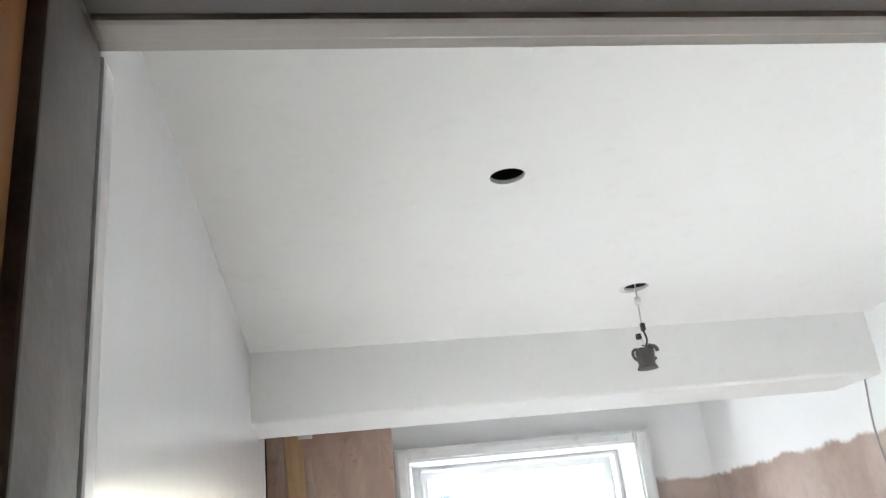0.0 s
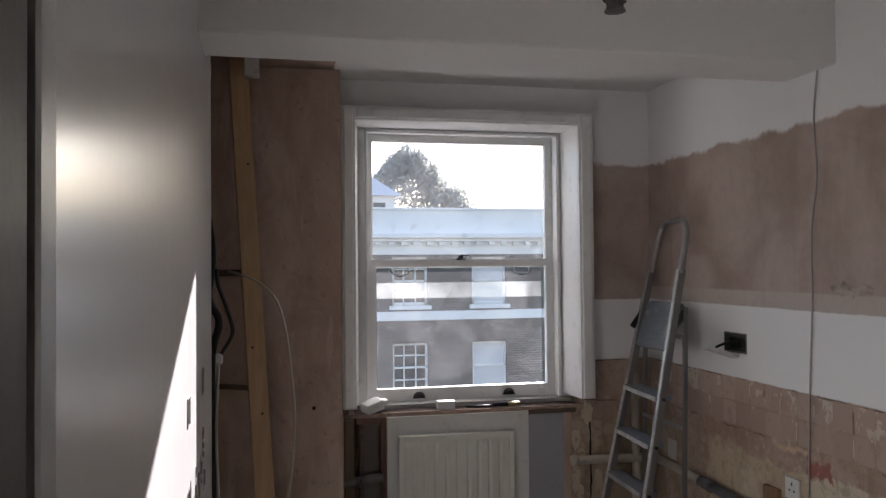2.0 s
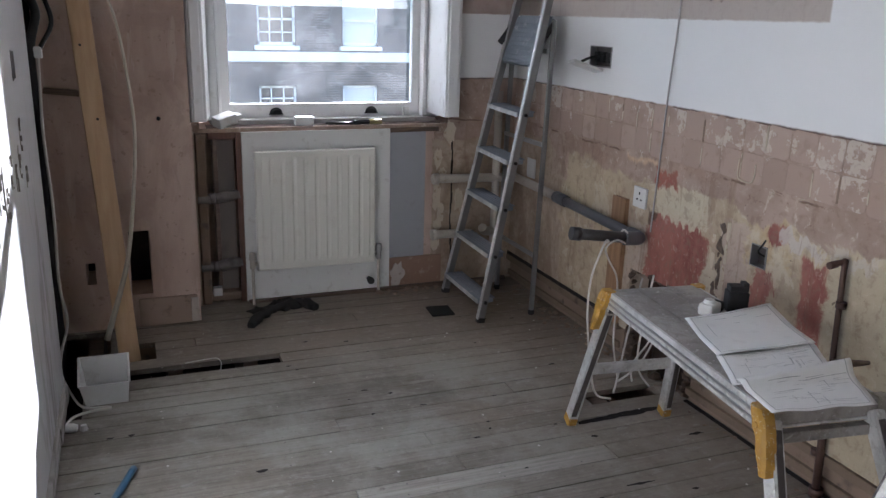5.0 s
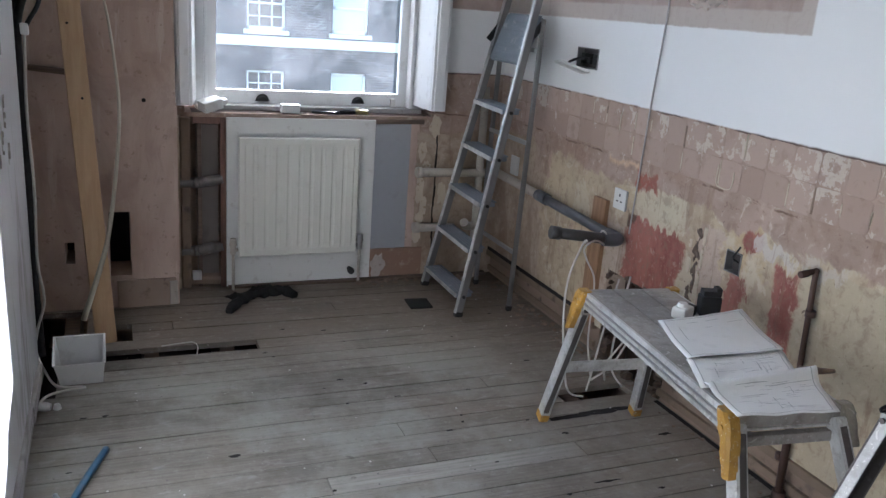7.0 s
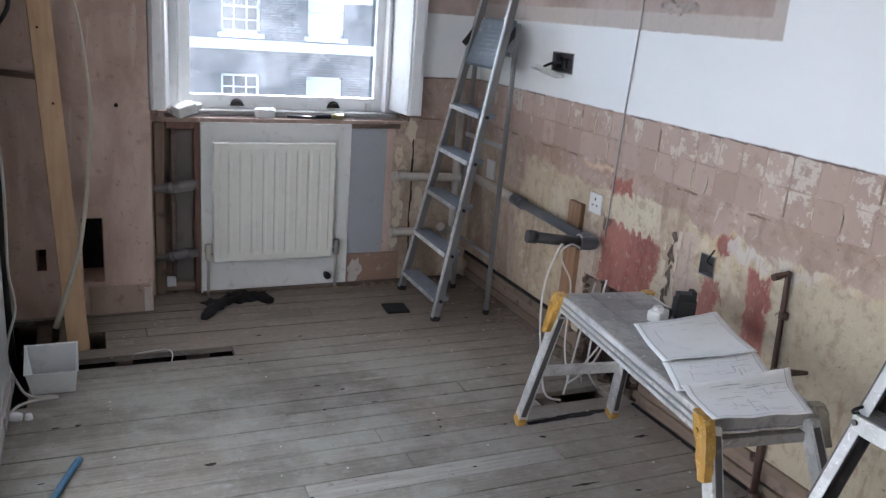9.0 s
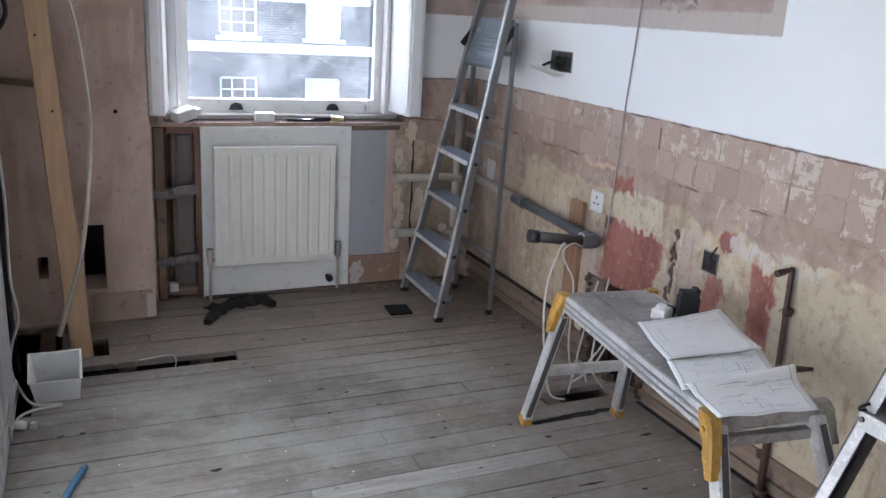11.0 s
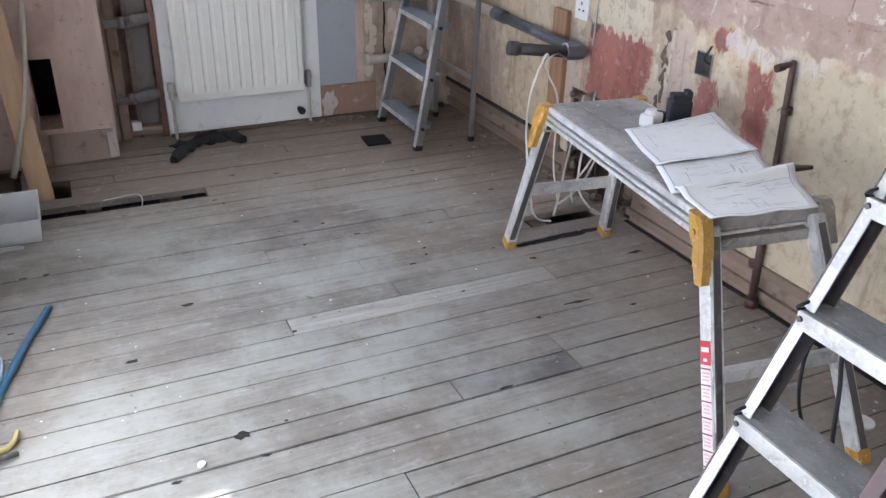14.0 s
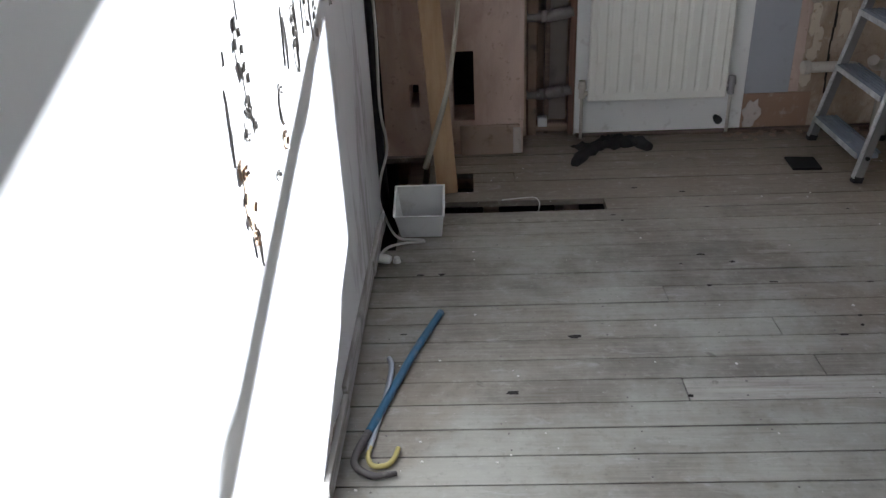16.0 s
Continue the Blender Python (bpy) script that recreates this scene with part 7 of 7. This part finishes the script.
cracks = (((1.578, 1.014), (1.574, 0.95), (1.571, 0.899)), ((1.66, 0.955), (1.70, 0.93), (1.712, 0.908)), ((1.98, 1.04), (1.972, 0.99), (1.962, 0.935)), ((1.99, 1.02), (1.995, 0.97), (1.985, 0.925)), ((1.895, 0.925), (1.878, 0.90), (1.883, 0.862), (1.90, 0.85)), ((1.617, 0.79), (1.63, 0.75), (1.629, 0.706)), ((1.60, 0.775), (1.605, 0.735)), ((2.10, 1.05), (2.095, 0.98), (2.10, 0.93)), ((1.60, 1.06), (1.595, 1.04)), ((1.70, 1.13), (1.695, 1.08)), ((2.17, 1.04), (2.165, 0.95)), ((2.26, 1.05), (2.25, 0.98), (2.26, 0.91)))
for k, line in enumerate(cracks):
    pts = [(LX + 0.0005, y + 0.004 * noise.noise(Vector((k, j * 1.3, 0))), z) for j, (y, z) in enumerate(line)]
    part("crack", roughen(a_tube(pts, lambda f: 0.0035 * (1 - 0.5 * abs(2 * f - 1)), sides=6, steps=5), 0.003, 60, (0.3, 1, 1), seed=k), M_SCUFF, wall_left)
for i, (y, z, w, h) in enumerate(((1.612, 0.835, 0.050, 0.085), (1.600, 0.885, 0.030, 0.03), (1.885, 0.825, 0.022, 0.035), (1.615, 0.765, 0.020, 0.03))):
    part("gouge", gouge(y, z, w, h, 40 + i), M_RAW, wall_left)
    part("scar", scar(y, z, w, h, 40 + i), M_TAN, wall_left, "bare tan plaster patch")
for (y0, y1, z0, z1) in left_holes:
    b = thing("wall_box", "open steel box set in the white wall", "electrical box", "boxes in the long wall")
    part("tray", a_box(LX - 0.036, LX - 0.032, y0 + 0.002, y1 - 0.002, z0 + 0.002, z1 - 0.002), M_STEELBOX, b)
    part("rim", grid_wall((y0 + 0.0005, y1 - 0.0005), (z0 + 0.0005, z1 - 0.0005), [(y0 + 0.004, y1 - 0.004, z0 + 0.004, z1 - 0.004)], LX - 0.033, LX + 0.003, 0), M_STEELBOX, b)
# solid strip, near black for the shade of the gap
structure("trim_left_foot", roughen(a_box(LX - 0.002, LX + 0.004, 0.11, 3.15, 0.002, 0.030, 0.001), 0.002, 12), M_DARK, "near-black strip for the shade of a gap at the long wall's foot")
foot_rng = random.Random(12)
y = 0.12
while y < 3.10:
    step = min(foot_rng.uniform(0.25, 0.7), 3.14 - y)
    structure("trim_left_strip", roughen(a_box(LX - 0.001, LX + foot_rng.uniform(0.012, 0.018), y, y + step - 0.006, 0.026, 0.088 + foot_rng.uniform(-0.012, 0.012), 0.004), 0.004, 14, seed=y), M_GREYWOOD, "weathered timber strip along the long wall's foot")
    y += step

# ---- floor ----
structure("floor_void", a_box(-1.6, RX + 0.16, 0.0, 4.35, -0.42, -0.38), M_DARK, "near-black sheet for the dark under the boards")
for k in range(8):
    x = -1.05 + k * 0.31
    joist = bmesh.new()
    for y0, y1, top in ((DY1, 3.25, -0.0255), (3.25, 3.39, -0.13), (3.39, 4.10, -0.0255)):
        bmesh.ops.create_cube(joist, size=1.0, matrix=Matrix.Translation((x, (y0 + y1) / 2, (top - 0.20) / 2)) @ Matrix.Diagonal((0.06, y1 - y0, top + 0.20, 1.0)))
    structure("floor_joist", joist, M_JOIST, "old dark floor joist notched for pipes")
floor = thing("floor", "dusty grey pine floorboards, worn and stained, some missing", "", kind="structure")
PITCH, Y_REF = 0.0940, 2.052
HOLES = [(-1.0, -0.312, 3.30, 3.41), (0.745, 1.06, 2.50, 2.61), (-1.5, -0.99, 3.30, 3.88), (-0.89, -0.81, 3.46, 3.66), (-1.2, -1.085, 3.02, 3.30)]
cuts = {1: [-0.275, 0.62], 2: [0.1], -4: [0.045, 0.412], -3: [0.41], -6: [-0.62], 0: [], -7: [-0.2], 4: [0.05], 7: [0.5], -8: [0.75], -10: [-0.3]}
rng = random.Random(21)
mesh_cache = {}
row = -21
while True:
    y0 = Y_REF + row * PITCH
    y1 = y0 + PITCH
    if y0 > WY + 0.02:
        break
    if y1 > DY1:
        xs = [-1.42 if y0 > 3.2 else LX + 0.0, RX + 0.02]
        ends = sorted(cuts.get(row, [rng.uniform(-0.8, 0.9)] if rng.random() < 0.18 else []))
        stops = [xs[0], *ends, xs[1]]
        for a, b in zip(stops, stops[1:]):
            pieces = [(a, b)]
            for (hx0, hx1, hy0, hy1) in HOLES:
                if min(y1, hy1) - max(y0, hy0) > 0.045:
                    nxt = []
                    for (p, q) in pieces:
                        if q <= hx0 or p >= hx1:
                            nxt.append((p, q))
                        else:
                            if hx0 - p > 0.03:
                                nxt.append((p, hx0))
                            if q - hx1 > 0.03:
                                nxt.append((hx1, q))
                    pieces = nxt
            for (p, q) in pieces:
                gap = 0.008 if row == -4 else rng.choice((0.0025, 0.0035, 0.0045, 0.0065))
                L, W = round(q - p - 0.003, 3), round(PITCH - gap * 1.0, 4)
                bm = a_box(-L / 2, L / 2, -W / 2, W / 2, -0.024, 0.0)
                bmesh.ops.bevel(bm, geom=[e for e in bm.edges if all(v.co.z > -0.001 for v in e.verts)], offset=0.0009, segments=1, affect="EDGES")
                wood = M_BOARD
                if row == 1 and abs(p + 0.275) < 0.01:
                    wood = M_BOARD_PALE
                if row == -4 and abs(p - 0.045) < 0.01:
                    wood = M_BOARD_DARK
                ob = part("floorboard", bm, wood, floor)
                ob.location = ((p + q) / 2, (y0 + y1) / 2, rng.uniform(-0.0012, 0.0008))
    row += 1

# knots, nail holes and burn marks on the boards
krng = random.Random(33)
spots = [(-0.509, 1.764, 0.021, 0.014), (-0.27, 2.165, 0.008, 0.006), (-0.53, 2.44, 0.018, 0.009), (0.03, 2.85, 0.010, 0.006), (-0.72, 2.19, 0.017, 0.007), (0.62, 2.30, 0.014, 0.007)]
spots += [(krng.uniform(-1.05, 1.0), Y_REF + krng.randint(-13, 14) * PITCH + krng.choice((0.006, PITCH - 0.006, 0.04)), krng.uniform(0.004, 0.015), krng.uniform(0.003, 0.007)) for _ in range(34)]
spots += [(0.70, 2.405, 0.075, 0.016), (0.83, 2.412, 0.085, 0.020), (0.93, 2.418, 0.050, 0.014), (0.64, 2.40, 0.03, 0.012), (0.98, 2.20, 0.03, 0.008), (0.60, 1.985, 0.05, 0.006), (-0.68, 1.66, 0.012, 0.006), (0.17, 1.68, 0.02, 0.005)]
for k, (x, y, a, b) in enumerate(spots):
    if any(h[0] - 0.03 < x < h[1] + 0.03 and h[2] - 0.03 < y < h[3] + 0.03 for h in HOLES):
        continue
    bm = bmesh.new()
    pts = []
    for i in range(20):
        t = 2 * math.pi * i / 20
        s = 1 + 0.6 * noise.noise(Vector((math.cos(t) * 1.8, math.sin(t) * 1.8, k * 3.3)))
        pts.append(bm.verts.new((x + a * s * math.cos(t), y + b * s * math.sin(t), 0.0012)))
    bm.faces.new(pts)
    part("knot", bm, M_DARK, floor)

nails = bmesh.new()
nrng = random.Random(44)
for row in range(-20, 21):
    for k in range(8):
        for dy in (0.018, PITCH - 0.018):
            x, y = -1.05 + k * 0.31 + nrng.uniform(-0.015, 0.015), Y_REF + row * PITCH + dy
            if nrng.random() < 0.55 or not DY1 + 0.05 < y < WY - 0.1 or any(h[0] - 0.02 < x < h[1] + 0.02 and h[2] - 0.03 < y < h[3] + 0.03 for h in HOLES) or not LX + 0.02 < x < RX - 0.01:
                continue
            bmesh.ops.create_cone(nails, cap_ends=True, segments=6, radius1=nrng.uniform(0.0022, 0.0042), radius2=0.002, depth=0.0016, matrix=Matrix.Translation((x, y, 0.0008)))
ob = part("nail_head", nails, M_OLDPIPE, floor)
tagged(ob, kind="stuff")

# broken skirting line and rubble along the walls' foot
structure("trim_foot_gap", roughen(a_box(-0.34, 1.08, WY - 0.045, WY - 0.019, 0.0015, 0.018, 0.004), 0.007, 30), M_JOIST, "broken dark remains of the skirting under the radiator")
rubble = bmesh.new()
urng = random.Random(9)
for k in range(170):
    if k < 90:
        x, y = RX - abs(urng.gauss(0, 0.05)) - 0.012, urng.uniform(2.75, 3.95)
    elif k < 130:
        x, y = urng.uniform(0.3, 1.05), 4.02 - abs(urng.gauss(0, 0.035))
    else:
        x, y = RX - abs(urng.gauss(0, 0.04)) - 0.012, urng.uniform(1.2, 2.75)
    s = urng.uniform(0.004, 0.014) if k < 130 else urng.uniform(0.003, 0.008)
    g = bmesh.ops.create_icosphere(rubble, subdivisions=1, radius=s)
    for v in g["verts"]:
        v.co = Vector((x, y, 0.0012 + s * 0.5)) + Vector((v.co.x * urng.uniform(0.7, 1.7), v.co.y * urng.uniform(0.7, 1.6), v.co.z * 0.6))
solid("wall_rubble", rubble, M_RAW, "dark broken masonry rubble along the walls' foot", "rubble", kind="stuff")

# crumbs of plaster
crumbs = bmesh.new()
for _ in range(110):
    x, y = rng.uniform(-1.1, 1.05), rng.uniform(0.5, 3.8)
    if rng.random() < 0.5:
        x = rng.uniform(-1.1, -0.6) if rng.random() < 0.6 else rng.uniform(0.85, 1.09)
    s = rng.uniform(0.0013, 0.0042)
    g = bmesh.ops.create_icosphere(crumbs, subdivisions=1, radius=s)
    for v in g["verts"]:
        v.co = Vector((x, y, 0.0012 + s * 0.45)) + Vector((v.co.x * rng.uniform(0.7, 1.6), v.co.y * rng.uniform(0.7, 1.5), v.co.z * 0.5))
solid("plaster_crumbs", crumbs, M_RUBBLE, "small plaster crumbs scattered on the boards", "debris", kind="stuff")
